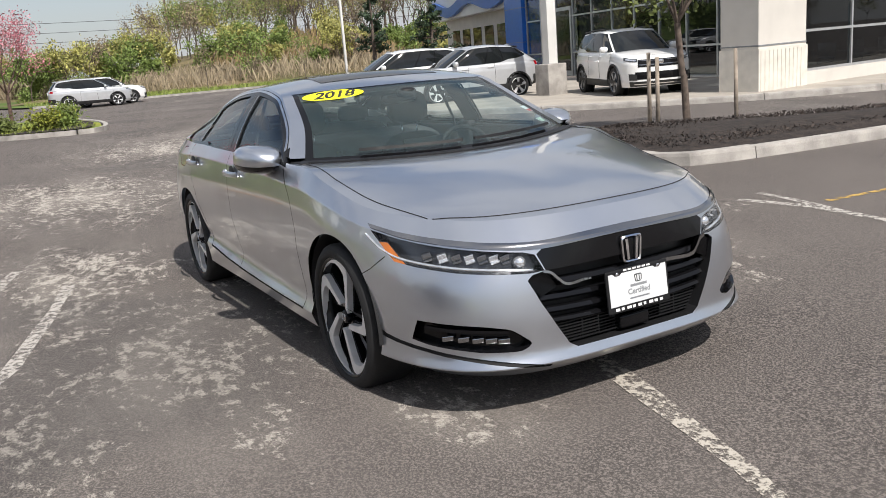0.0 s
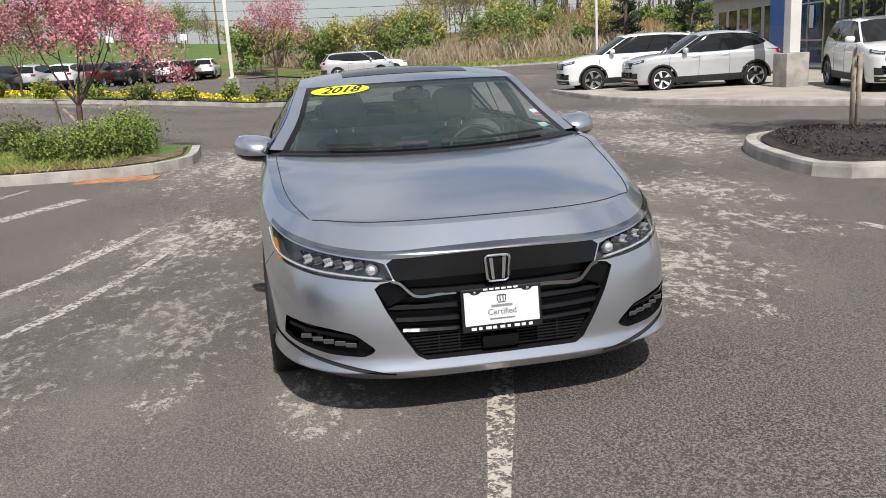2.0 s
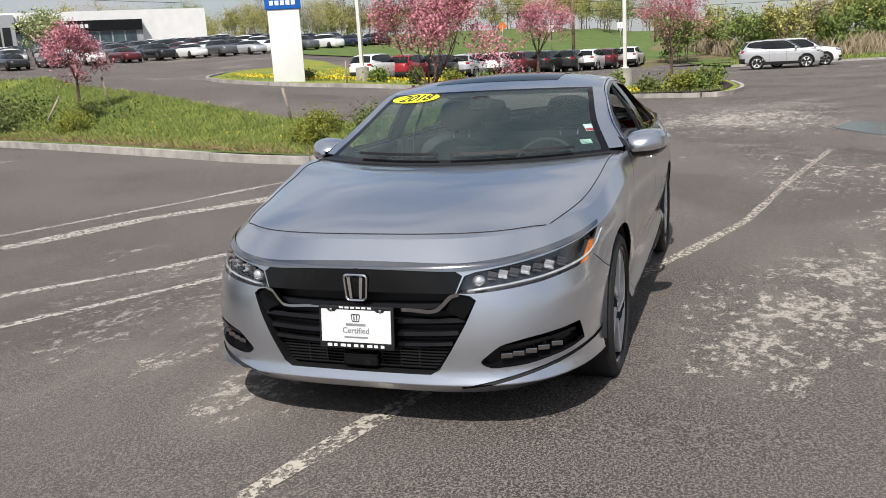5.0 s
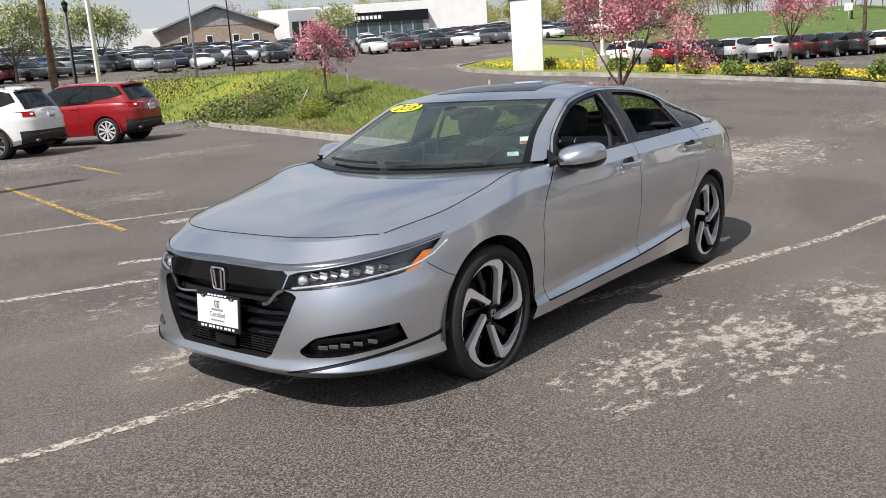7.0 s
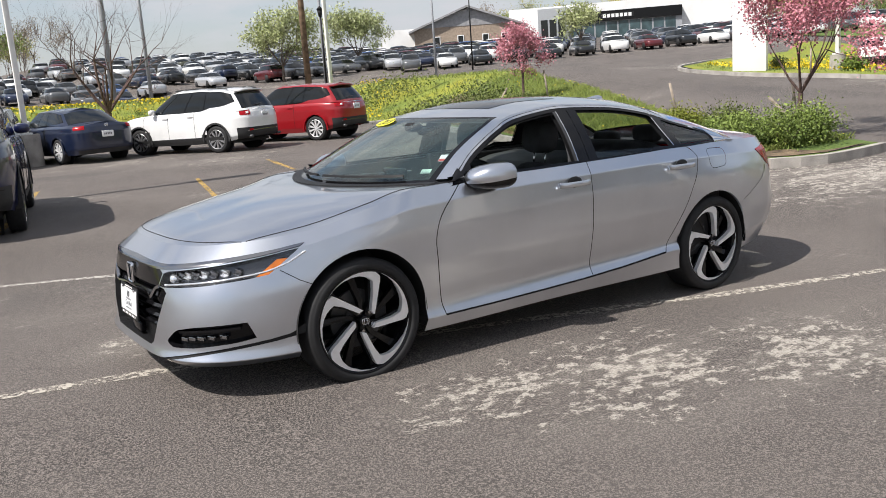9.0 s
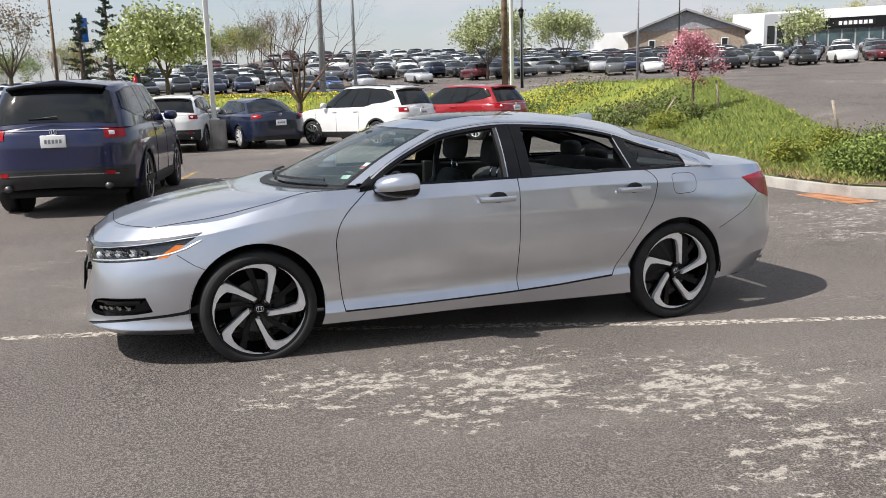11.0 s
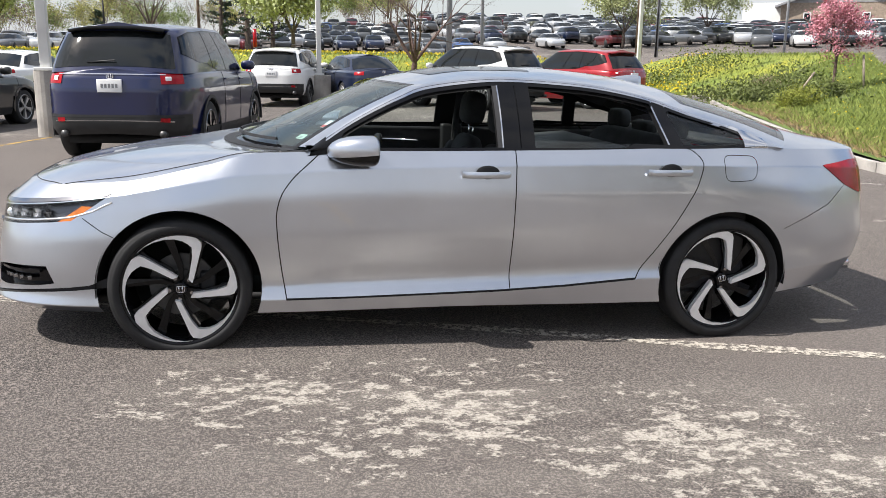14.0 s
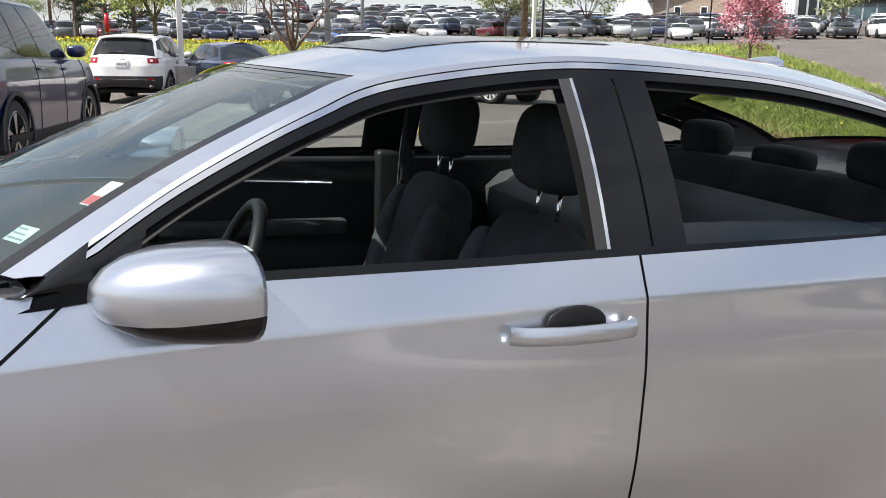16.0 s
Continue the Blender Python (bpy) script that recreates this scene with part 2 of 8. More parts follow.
def smooth_line(pts, k=4):
    """A rounder line through the points."""
    P = np.array(pts, float)
    s = np.concatenate([[0], np.cumsum(np.linalg.norm(np.diff(P, axis=0), axis=1))])
    q = np.unique(np.concatenate([np.linspace(s[i], s[i + 1], k + 1) for i in range(len(P) - 1)]))
    fx, fy = pch(s, P[:, 0]), pch(s, P[:, 1])
    return [(float(fx(v)), float(fy(v))) for v in q]


def rounded(poly, r=0.02, n=4):
    """A polygon with rounded corners."""
    out, N = [], len(poly)
    for i in range(N):
        p, a, b = (np.array(poly[j % N], float) for j in (i, i - 1, i + 1))
        da, db = a - p, b - p
        ra, rb = min(r, np.linalg.norm(da) * .45), min(r, np.linalg.norm(db) * .45)
        A, B = p + da / np.linalg.norm(da) * ra, p + db / np.linalg.norm(db) * rb
        for t in np.linspace(0, 1, n):
            out.append(tuple((1 - t) ** 2 * A + 2 * t * (1 - t) * p + t * t * B))
    return out

# ---- ground ----
_fx = pch((-400, -60, -30, -16, -9, -5, -3, -1.4, -0.4, .75, 2.6, 8, 30, 400), (0, 0, -.08, -.09, -.085, -.07, -.08, -.077, -.04, -.003, .045, .06, .05, .05))
KERB_X = pch((-60, -30, -21, -16, -9, -5, -3, 10), (-16, -15.5, -13.6, -11.3, -8.6, -7.5, -7.3, -7.3))


def gz(x, y):
    """Height of the land: a shallow dip under the sedan, a bank and a rising road on the -y side."""
    x, y = np.asarray(x, float), np.asarray(y, float)
    near = _fx(x) * (1 - 0.55 * sstep(2.5, 6, np.abs(y)) * sstep(-8, -3, x))
    z = near * (1 - sstep(4, 14, -y)) + 0.03 * sstep(4, 14, -y)
    ramp = sstep(0, 7, KERB_X(y) - x) * 0.072 * np.clip(-(y + 2), 0, 22) * (1 - 0.75 * sstep(22, 45, -x) * sstep(-28, -16, y))
    bank = 1.35 * sstep(25.5, 33, -y) * sstep(-17, -10, x)
    far = 0.085 * np.clip(-y - 66, 0, 75) + 0.012 * np.clip(-y - 141, 0, 300)
    hill = 0.064 * np.clip(-.75 * x - .66 * y - 58, 0, 80) * sstep(14, 32, -y)
    rise = 0.045 * np.clip(-x - 68, 0, 110) * sstep(-8, 6, -y)
    far = far * (.30 + .70 * sstep(14, -24, x))
    return z + np.maximum(ramp, bank) + np.maximum(np.maximum(far * sstep(230, 60, -x), hill), rise)


def sheet(name, left, right, n, m, lift, material, kind="structure", label="", category="", rough=0.0, crown=0.0):
    """Land between two edge lines, laid on the ground's height plus lift."""
    L, R = [np.array(a, float) for a in (left, right)]

    def along(P, k):
        s = np.concatenate([[0], np.cumsum(np.linalg.norm(np.diff(P, axis=0), axis=1))])
        return np.stack([np.interp(np.linspace(0, s[-1], k), s, P[:, c]) for c in range(2)], -1)
    A, B = along(L, n), along(R, n)
    rows = []
    for j in range(m):
        f = j / (m - 1)
        q = A * (1 - f) + B * f
        z = gz(q[:, 0], q[:, 1]) + lift + crown * 4 * f * (1 - f)
        z = z + rough * np.array([noise.noise((x * .7, y * .7, 3)) for x, y in q]) * (4 * f * (1 - f))
        rows.append(np.stack([q[:, 0], q[:, 1], z], -1))
    bm = bmesh.new()
    grid_faces(bm, rows)
    bmesh.ops.recalc_face_normals(bm, faces=bm.faces)
    if sum(f.normal.z for f in bm.faces) < 0:
        bmesh.ops.reverse_faces(bm, faces=bm.faces)
    ob = part(name, bm, material)
    return tagged(ob, label, category, kind=kind)


def asphalt():
    """Worn asphalt: dark binder and pale stones, broad patches, dried sand in streaks and along the seams."""
    m = bpy.data.materials.new("worn_asphalt")
    m.use_nodes = True
    nt = m.node_tree
    N, Lk = nt.nodes.new, nt.links.new
    b = nt.nodes["Principled BSDF"]
    tc = N("ShaderNodeTexCoord")

    def tex(scale, detail=4.0, rough=0.5, stretch=None):
        n = N("ShaderNodeTexNoise")
        n.inputs["Scale"].default_value, n.inputs["Detail"].default_value, n.inputs["Roughness"].default_value = scale, detail, rough
        if stretch:
            mp = N("ShaderNodeMapping")
            mp.inputs["Scale"].default_value = stretch
            mp.inputs["Rotation"].default_value = (0, 0, radians(14))
            Lk(tc.outputs["Object"], mp.inputs["Vector"])
            Lk(mp.outputs["Vector"], n.inputs["Vector"])
        else:
            Lk(tc.outputs["Object"], n.inputs["Vector"])
        return n.outputs["Fac"]

    def rng(v, a, b0, c=0.0, d=1.0):
        r = N("ShaderNodeMapRange")
        r.interpolation_type = "SMOOTHSTEP"
        for k, q in zip(("From Min", "From Max", "To Min", "To Max"), (a, b0, c, d)):
            r.inputs[k].default_value = q
        Lk(v, r.inputs["Value"])
        return r.outputs["Result"]

    def op(kind, a, c):
        q = N("ShaderNodeMath")
        q.operation = kind
        for i, v in enumerate((a, c)):
            if isinstance(v, (int, float)):
                q.inputs[i].default_value = v
            else:
                Lk(v, q.inputs[i])
        return q.outputs[0]

    def mix(f, c1, c2):
        q = N("ShaderNodeMixRGB")
        for k, v in zip(("Fac", "Color1", "Color2"), (f, c1, c2)):
            if isinstance(v, tuple):
                q.inputs[k].default_value = (*v, 1)
            elif isinstance(v, float):
                q.inputs[k].default_value = v
            else:
                Lk(v, q.inputs[k])
        return q.outputs["Color"]
    stones = rng(tex(92, 6.0, .85), .475, .565)
    base = mix(stones, (.028, .025, .023), (.240, .207, .186))
    base = mix(rng(tex(.35, 5.0), .35, .65), base, mix(.55, base, (.150, .131, .119)))
    # dried sand: where broad patches and a streaky fleck pattern meet
    spots = None
    for x, y, r in STAINS:
        d = N("ShaderNodeVectorMath")
        d.operation = "DISTANCE"
        mp = N("ShaderNodeMapping")
        mp.vector_type = "POINT"
        mp.inputs["Scale"].default_value = (.62, 1.0, 0.0)
        Lk(tc.outputs["Object"], mp.inputs["Vector"])
        Lk(mp.outputs["Vector"], d.inputs[0])
        d.inputs[1].default_value = (x * .62, y, 0)
        s = rng(d.outputs["Value"], 0.0, r * 1.42, 1.0, 0.0)
        spots = s if spots is None else op("MAXIMUM", spots, s)
    broad = op("MULTIPLY", rng(tex(.16, 3.0, .5, (.8, 1.6, 1)), .50, .66), .62)
    cover = op("MAXIMUM", spots, broad)
    fleck = op("ADD", op("MULTIPLY", tex(10.0, 15.0, .82, (.78, 1.15, 1.0)), .78), op("MULTIPLY", tex(2.6, 6.0, .62, (.60, 1.2, 1.0)), .22))
    sand = rng(op("ADD", fleck, op("MULTIPLY", cover, .102)), .597, .620)
    sand = op("MULTIPLY", sand, rng(cover, .05, .45))
    sand = op("MULTIPLY", sand, rng(tex(60, 6.0, .8), .42, .54, .45, 1.0))
    haze = op("MULTIPLY", op("MULTIPLY", cover, rng(tex(1.1, 6.0, .6, (.4, 1.5, 1)), .42, .66)), .18)
    sand = op("MAXIMUM", op("MULTIPLY", sand, .82), haze)
    col = mix(sand, base, (.56, .515, .45))
    # tar-dark patches and damp
    col = mix(op("MULTIPLY", rng(tex(.22, 2.0), .57, .62), .35), col, (.055, .051, .050))
    Lk(col, b.inputs["Base Color"])
    Lk(rng(tex(40), .3, .7, .72, .92), b.inputs["Roughness"])
    bp = N("ShaderNodeBump")
    bp.inputs["Strength"].default_value, bp.inputs["Distance"].default_value = .9, .007
    Lk(op("ADD", tex(150, 4.0, .6), op("MULTIPLY", sand, .3)), bp.inputs["Height"])
    Lk(bp.outputs["Normal"], b.inputs["Normal"])
    b.inputs["Specular IOR Level"].default_value = .3
    b.inputs["Sheen Weight"].default_value, b.inputs["Sheen Roughness"].default_value = .05, .35
    b.inputs["Sheen Tint"].default_value = (1.0, .93, .86, 1)
    return m


def worn(name, colour, thr=.5, scale=7.0):
    """Paint or sand of which patches have worn off."""
    m = bpy.data.materials.new(name)
    m.use_nodes = True
    nt = m.node_tree
    N, Lk = nt.nodes.new, nt.links.new
    b = nt.nodes["Principled BSDF"]
    b.inputs["Base Color"].default_value, b.inputs["Roughness"].default_value = (*colour, 1), .9
    tc, n, r = N("ShaderNodeTexCoord"), N("ShaderNodeTexNoise"), N("ShaderNodeMapRange")
    n.inputs["Scale"].default_value, n.inputs["Detail"].default_value, n.inputs["Roughness"].default_value = scale, 8.0, .72
    r.interpolation_type = "SMOOTHSTEP"
    r.inputs["From Min"].default_value, r.inputs["From Max"].default_value = thr - .04, thr + .08
    r.inputs["To Max"].default_value = .9
    Lk(tc.outputs["Object"], n.inputs["Vector"])
    Lk(n.outputs["Fac"], r.inputs["Value"])
    tr, mx, out = N("ShaderNodeBsdfTransparent"), N("ShaderNodeMixShader"), nt.nodes["Material Output"]
    Lk(r.outputs["Result"], mx.inputs["Fac"])
    Lk(tr.outputs["BSDF"], mx.inputs[1])
    Lk(b.outputs["BSDF"], mx.inputs[2])
    Lk(mx.outputs["Shader"], out.inputs["Surface"])
    return m


STAINS = [(.3, 1.75, .75), (-.75, 2.15, .75), (-.75, 3.05, .6), (1.0, 1.5, .5), (-2.6, 3.2, 1.0), (.55, -1.5, .75), (2.02, -.68, .35), (-2.4, -1.7, 1.1), (-7.5, -1.3, 2.2), (-6.5, 5.0, 2.0), (-11.5, 6.2, 2.2), (-14, 1.5, 3.0)]
M_ASPHALT = asphalt()
M_KERB = mat("kerb_concrete", (.38, .355, .325), .85, var=.16, scale=3, bump=.35, bscale=60, fine=.14, fscale=90)
M_CONCRETE = mat("pale_concrete", (.36, .325, .28), .85, var=.10, scale=1.2, bump=.2, bscale=70, fine=.08, fscale=60)
M_GRASS = mat("lawn_turf", (.115, .165, .030), .9, var=.28, scale=.7, bump=.6, bscale=25, fine=.35, fscale=28, colour2=(.060, .105, .018))
M_GRASS2 = mat("dandelion_turf", (.13, .19, .03), .9, var=.28, scale=.5, bump=.6, bscale=25, fine=.35, fscale=14, colour2=(.26, .25, .02))
M_MULCH = mat("bark_mulch", (.030, .022, .018), .95, var=.35, scale=9, bump=1.0, bscale=45, fine=.6, fscale=60)
M_SOIL = mat("dry_stalk_soil", (.16, .115, .07), .95, var=.3, scale=4, bump=.8, bscale=40, fine=.4, fscale=50)
M_BRUSH = mat("brown_brush_slope", (.20, .145, .075), .95, var=.3, scale=.15, bump=1.0, bscale=6, fine=.4, fscale=3, colour2=(.10, .10, .035))
M_SANDLINE = worn("sand_in_seam", (.46, .42, .36), .475, 30)
M_WHITELINE = worn("worn_white_line", (.46, .43, .39), .455, 24)
M_YELLOWLINE = worn("worn_yellow_line", (.52, .34, .09), .46, 14)


def ground_sheet():
    ax = np.concatenate([np.linspace(-900, -160, 12)[:-1], np.linspace(-160, -40, 41)[:-1], np.linspace(-40, -12, 36)[:-1], np.linspace(-12, 10, 75)[:-1], np.linspace(10, 60, 20)[:-1], np.linspace(60, 900, 12)])
    X, Y = np.meshgrid(ax, ax)
    bm = bmesh.new()
    grid_faces(bm, np.stack([X, Y, gz(X, Y)], -1))
    tagged(part("ground", bm, M_ASPHALT), "weathered grey asphalt car park with dried sand stains", "ground", kind="structure")


ground_sheet()


def strip(name, pts, width, material, label, lift=.004):
    """A painted or sanded line that lies on the ground."""
    P = []
    for a, c in zip(pts[:-1], pts[1:]):
        n = max(2, int(math.dist(a, c) / .12))
        P += [(a[0] + (c[0] - a[0]) * i / n, a[1] + (c[1] - a[1]) * i / n) for i in range(n)]
    P.append(pts[-1])
    P = np.array(P)
    d = np.gradient(P, axis=0)
    s = np.stack([-d[:, 1], d[:, 0]], -1) / np.linalg.norm(d, axis=1)[:, None]
    w = width / 2 * (1 + .6 * np.array([noise.noise((x * 1.1, y * 1.1, 7)) for x, y in P])[:, None])
    rows = []
    for q in (P - s * w, P, P + s * w):
        rows.append(np.stack([q[:, 0], q[:, 1], gz(q[:, 0], q[:, 1]) + lift], -1))
    bm = bmesh.new()
    grid_faces(bm, rows)
    bmesh.ops.recalc_face_normals(bm, faces=bm.faces)
    if sum(f.normal.z for f in bm.faces) < 0:
        bmesh.ops.reverse_faces(bm, faces=bm.faces)
    return tagged(part(name, bm, material), label, "road marking", kind="structure")


for _p, _w in (([(4.6, -.75), (3.07, -.21), (2.13, .04), (1.84, .13), (-1.04, .95), (-2.6, 1.5), (-4.85, 1.98), (-8.0, 2.72)], .088),):
    strip("sand_seam", _p, _w, M_SANDLINE, "dried pale sand along a paving seam")
for _p, _w in (([(2.6, -3.4), (1.4, -2.9), (-.05, -2.25), (-2.1, -1.77)], .09), ([(.73, -3.6), (-.34, -2.95), (-3.0, -2.1)], .12), ([(-.8, -5.2), (-2.4, -4.75), (-5.25, -3.25)], .22), ([(.5, -6.4), (-3.5, -5.0), (-6.5, -4.2)], .10), ([(3.2, 2.2), (6, 1.3)], .08), ([(-.35, 3.56), (.4, 3.6), (1.1, 3.42), (1.8, 3.15)], .10), ([(-.42, 3.9), (.1, 3.76), (.6, 3.57)], .07)):
    strip("sand_seam", _p, _w, M_WHITELINE, "faint worn white line with dried sand")
for _p in ([(-1.85, -11.2), (-1.2, -8.6), (-.33, -5.2)], [(.75, -12.4), (2.2, -6.8)], [(5.9, -6.0), (4.5, -10.6)], [(-4.3, -13.5), (-3.6, -10.6)], [(.32, 3.86), (.62, 6.6)]):
    strip("parking_line", _p, .08, M_YELLOWLINE, "worn yellow parking line on asphalt")
strip("edge_line", [(-4.5, 8.6), (-3.2, 9.95), (-1, 12.4)], .10, M_WHITELINE, "worn white edge line on asphalt")


def kerb(name, pts, label, w=.15, h=.14, seg=2.4, material=None, lift=0.0):
    """A kerb of separate concrete lengths along a line; the inner side lies to the left."""
    P = np.array(smooth_line(pts, 6), float)
    s = np.concatenate([[0], np.cumsum(np.linalg.norm(np.diff(P, axis=0), axis=1))])
    n = max(1, int(round(s[-1] / seg)))
    top = thing(name, Matrix.Identity(4), label, "kerb", kind="structure")
    for i in range(n):
        q = np.linspace(s[-1] * i / n + .006, s[-1] * (i + 1) / n - .006, 7)
        L = [(np.interp(v, s, P[:, 0]), np.interp(v, s, P[:, 1])) for v in q]
        bm = bmesh.new()
        hh = h + .006 * math.sin(i * 2.3)
        sweep(bm, [(x, y, float(gz(x, y)) + lift) for x, y in L], [(0.02, -.06), (0.0, hh * .75), (-.012, hh), (-.03, hh + .004), (-w, hh + .004), (-w, -.06)])
        bmesh.ops.recalc_face_normals(bm, faces=bm.faces)
        part("kerb_stone", bm, material or M_KERB, top, smooth=False)
    return top

# ---- the silver sedan ----
# Waterline rails run from the nose round the corner, along the flank and round the tail.
T_K = (0, 0.5, 1, 1.5, 1.86, 2, 3, 4, 4.14, 4.5, 5, 6)
XA, XB = 0.95, -0.95
RAILS = {   # nose x, nose roundness, tail x, tail roundness, heights, half-widths
    "sill": (2.31, 4.0, -2.43, 4.5, (.20, .20, .205, .21, .205, .205, .215, .21, .22, .25, .27, .28), (.82, .83, .85, .865, .885, .896, .899, .894, .885, .86, .83, .80)),
    "edge": (2.366, 4.2, -2.48, 4.7, (.245, .25, .25, .25, .26, .272, .292, .345, .36, .39, .41, .42), (.905, .905, .91, .912, .91, .915, .918, .915, .91, .90, .88, .86)),
    "flare": (2.350, 4.2, -2.49, 4.7, (.30, .305, .31, .32, .335, .345, .37, .405, .42, .45, .47, .47), (.885, .885, .895, .905, .900, .889, .884, .888, .905, .905, .89, .87)),
    "low": (2.345, 4.2, -2.50, 4.7, (.40, .41, .42, .43, .45, .46, .48, .51, .52, .54, .555, .56), (.89, .89, .90, .91, .910, .905, .903, .907, .918, .915, .895, .88)),
    "mid": (2.335, 4.0, -2.49, 4.6, (.50, .52, .54, .56, .59, .61, .64, .66, .665, .67, .67, .67), (.90, .90, .905, .915, .925, .922, .924, .926, .93, .915, .895, .88)),
    "high": (2.325, 3.6, -2.48, 4.5, (.60, .62, .645, .67, .72, .745, .775, .79, .80, .80, .80, .80), (.90, .90, .905, .91, .923, .922, .925, .926, .926, .90, .88, .86)),
    "shoulder": (2.315, 3.3, -2.47, 4.4, (.69, .70, .722, .77, .845, .888, .932, .947, .945, .935, .925, .91), (.89, .89, .895, .90, .902, .906, .908, .904, .893, .87, .85, .82)),
    "belt": (2.205, 3.2, -2.46, 4.3, (.785, .788, .805, .838, .925, .985, 1.005, 1.028, 1.035, 1.03, 1.02, 1.015), (.84, .84, .85, .85, .855, .865, .870, .860, .835, .80, .77, .74)),
}
RAIL_F = {k: (v[0], v[1], v[2], v[3], pch(T_K, v[4]), pch(T_K, v[5])) for k, v in RAILS.items()}


def rail(name, t):
    """Points of a rail at the parameters t: 0 nose, 2 ahead of the door, 4 behind it, 6 tail."""
    xf, nf, xr, nr, fz, fw = RAIL_F[name]
    t = np.atleast_1d(np.asarray(t, float))
    w = fw(t)
    a, b = np.clip(t / 2, 0, 1) * math.pi / 2, np.clip((6 - t) / 2, 0, 1) * math.pi / 2
    xfr = XA + (xf - XA) * np.abs(np.cos(a)) ** (2 / nf)
    xre = XB + (xr - XB) * np.abs(np.cos(b)) ** (2 / nr)
    x = np.where(t < 2, xfr, np.where(t > 4, xre, XA + (XB - XA) * (t - 2) / 2))
    y = np.where(t < 2, w * np.sin(a) ** (2 / nf), np.where(t > 4, w * np.sin(b) ** (2 / nr), w))
    return np.stack([x, y, fz(t)], -1)


def t_at(name, x, lo=1.0, hi=5.5):
    """The parameter at which a rail passes x along the flank."""
    for _ in range(50):
        m = (lo + hi) / 2
        lo, hi = (m, hi) if rail(name, m)[0][0] > x else (lo, m)
    return (lo + hi) / 2


def even_t(step):
    """Parameters that part a middle rail into even steps."""
    t = np.linspace(0, 6, 6001)
    p = rail("mid", t)
    s = np.concatenate([[0], np.cumsum(np.linalg.norm(np.diff(p, axis=0), axis=1))])
    return np.interp(np.linspace(0, s[-1], int(s[-1] / step) + 1), s, t)


def coons(c0, c1, d0, d1, nu, nv, crown=2.0):
    """A patch between four edges given as functions of 0..1; heights crown across it."""
    u, v = np.linspace(0, 1, nu), np.linspace(0, 1, nv)
    C0, C1, D0, D1 = c0(u), c1(u), d0(v), d1(v)
    U, V = u[:, None, None], v[None, :, None]
    Vz = V ** crown
    out = np.zeros((nu, nv, 3))
    for k in range(3):
        W = (Vz if k == 2 else V)[..., 0]
        Uk = U[..., 0]
        rul = (1 - W) * C0[:, None, k] + W * C1[:, None, k]
        rul2 = (1 - Uk) * D0[None, :, k] + Uk * D1[None, :, k]
        bil = (1 - Uk) * ((1 - W) * C0[0, k] + W * C1[0, k]) + Uk * ((1 - W) * C0[-1, k] + W * C1[-1, k])
        out[..., k] = rul + rul2 - bil
    return out


# greenhouse: the middle line of the windscreen, roof and rear window, and the roof's side edge
T_COWL, T_DECK = t_at("belt", 0.83), t_at("belt", -1.75)
GU = (0, 1, 2, 3, 4, 5, 6, 7, 8, 9)
_e0, _e9 = rail("belt", T_COWL)[0], rail("belt", T_DECK)[0]
G_CX = pch(GU, (1.20, .82, .52, .40, -.05, -.47, -.90, -1.20, -1.80, -2.05))
G_CZ = pch(GU, (.972, 1.150, 1.278, 1.322, 1.404, 1.415, 1.390, 1.342, 1.200, 1.120))
G_EX = pch(GU, (_e0[0], .58, .36, .24, -.20, -.60, -.98, -1.25, -1.55, _e9[0]))
G_EY = pch(GU, (_e0[1], .745, .69, .665, .635, .635, .65, .68, .73, _e9[1]))
G_EZ = pch(GU, (_e0[2], 1.150, 1.262, 1.312, 1.365, 1.347, 1.287, 1.202, 1.115, _e9[2]))


def top_patch(us, nv):
    us = np.asarray(us, float)
    v = np.linspace(0, 1, nv)
    out = np.zeros((len(us), nv, 3))
    cx, cz, ex, ey, ez = G_CX(us), G_CZ(us), G_EX(us), G_EY(us), G_EZ(us)
    out[..., 0] = cx[:, None] + (ex - cx)[:, None] * v[None] ** 1.9
    out[..., 1] = ey[:, None] * v[None]
    out[..., 2] = cz[:, None] + (ez - cz)[:, None] * v[None] ** 2.3
    return out


def side_patch(n, m):
    """Flank of the cabin from belt to roof edge, gently bowed."""
    s = np.linspace(0, 1, n)
    us = 9 * s
    base = rail("belt", T_COWL + (T_DECK - T_COWL) * s)
    top = np.stack([G_EX(us), G_EY(us), G_EZ(us)], -1)
    v = np.linspace(0, 1, m)[:, None, None]
    out = base[None] * (1 - v) + top[None] * v
    out[..., 1] += 0.022 * np.sin(math.pi * v[..., 0])
    return out


def body_rows():
    names = ["sill", "edge", "flare", "low", "mid", "high", "shoulder", "belt"]
    ts = even_t(0.028)
    P = np.stack([rail(n, ts) for n in names])
    rows = []
    # sill to edge straight, edge to shoulder smooth, shoulder to belt straight
    for f in (0, .35, .7, .93):
        rows.append(P[0] + (P[1] - P[0]) * f)
    idx = np.arange(1, 7)
    fx = [[pch(idx, P[1:7, j, c]) for c in range(3)] for j in range(len(ts))]
    qs = np.concatenate([[1, 1.08], np.linspace(1.25, 2, 3, endpoint=False), *[np.linspace(i, i + 1, n, endpoint=False) for i, n in zip(range(2, 6), (5, 6, 6, 7))], [5.95]])
    for q in qs:
        rows.append(np.array([[f(q) for f in fj] for fj in fx]))
    for f in (0, .08, .35, .65, .92, 1):
        rows.append(P[6] + (P[7] - P[6]) * f)
    return ts, np.array(rows)


HOOD_K, DECK_K = 1.2, 4.9


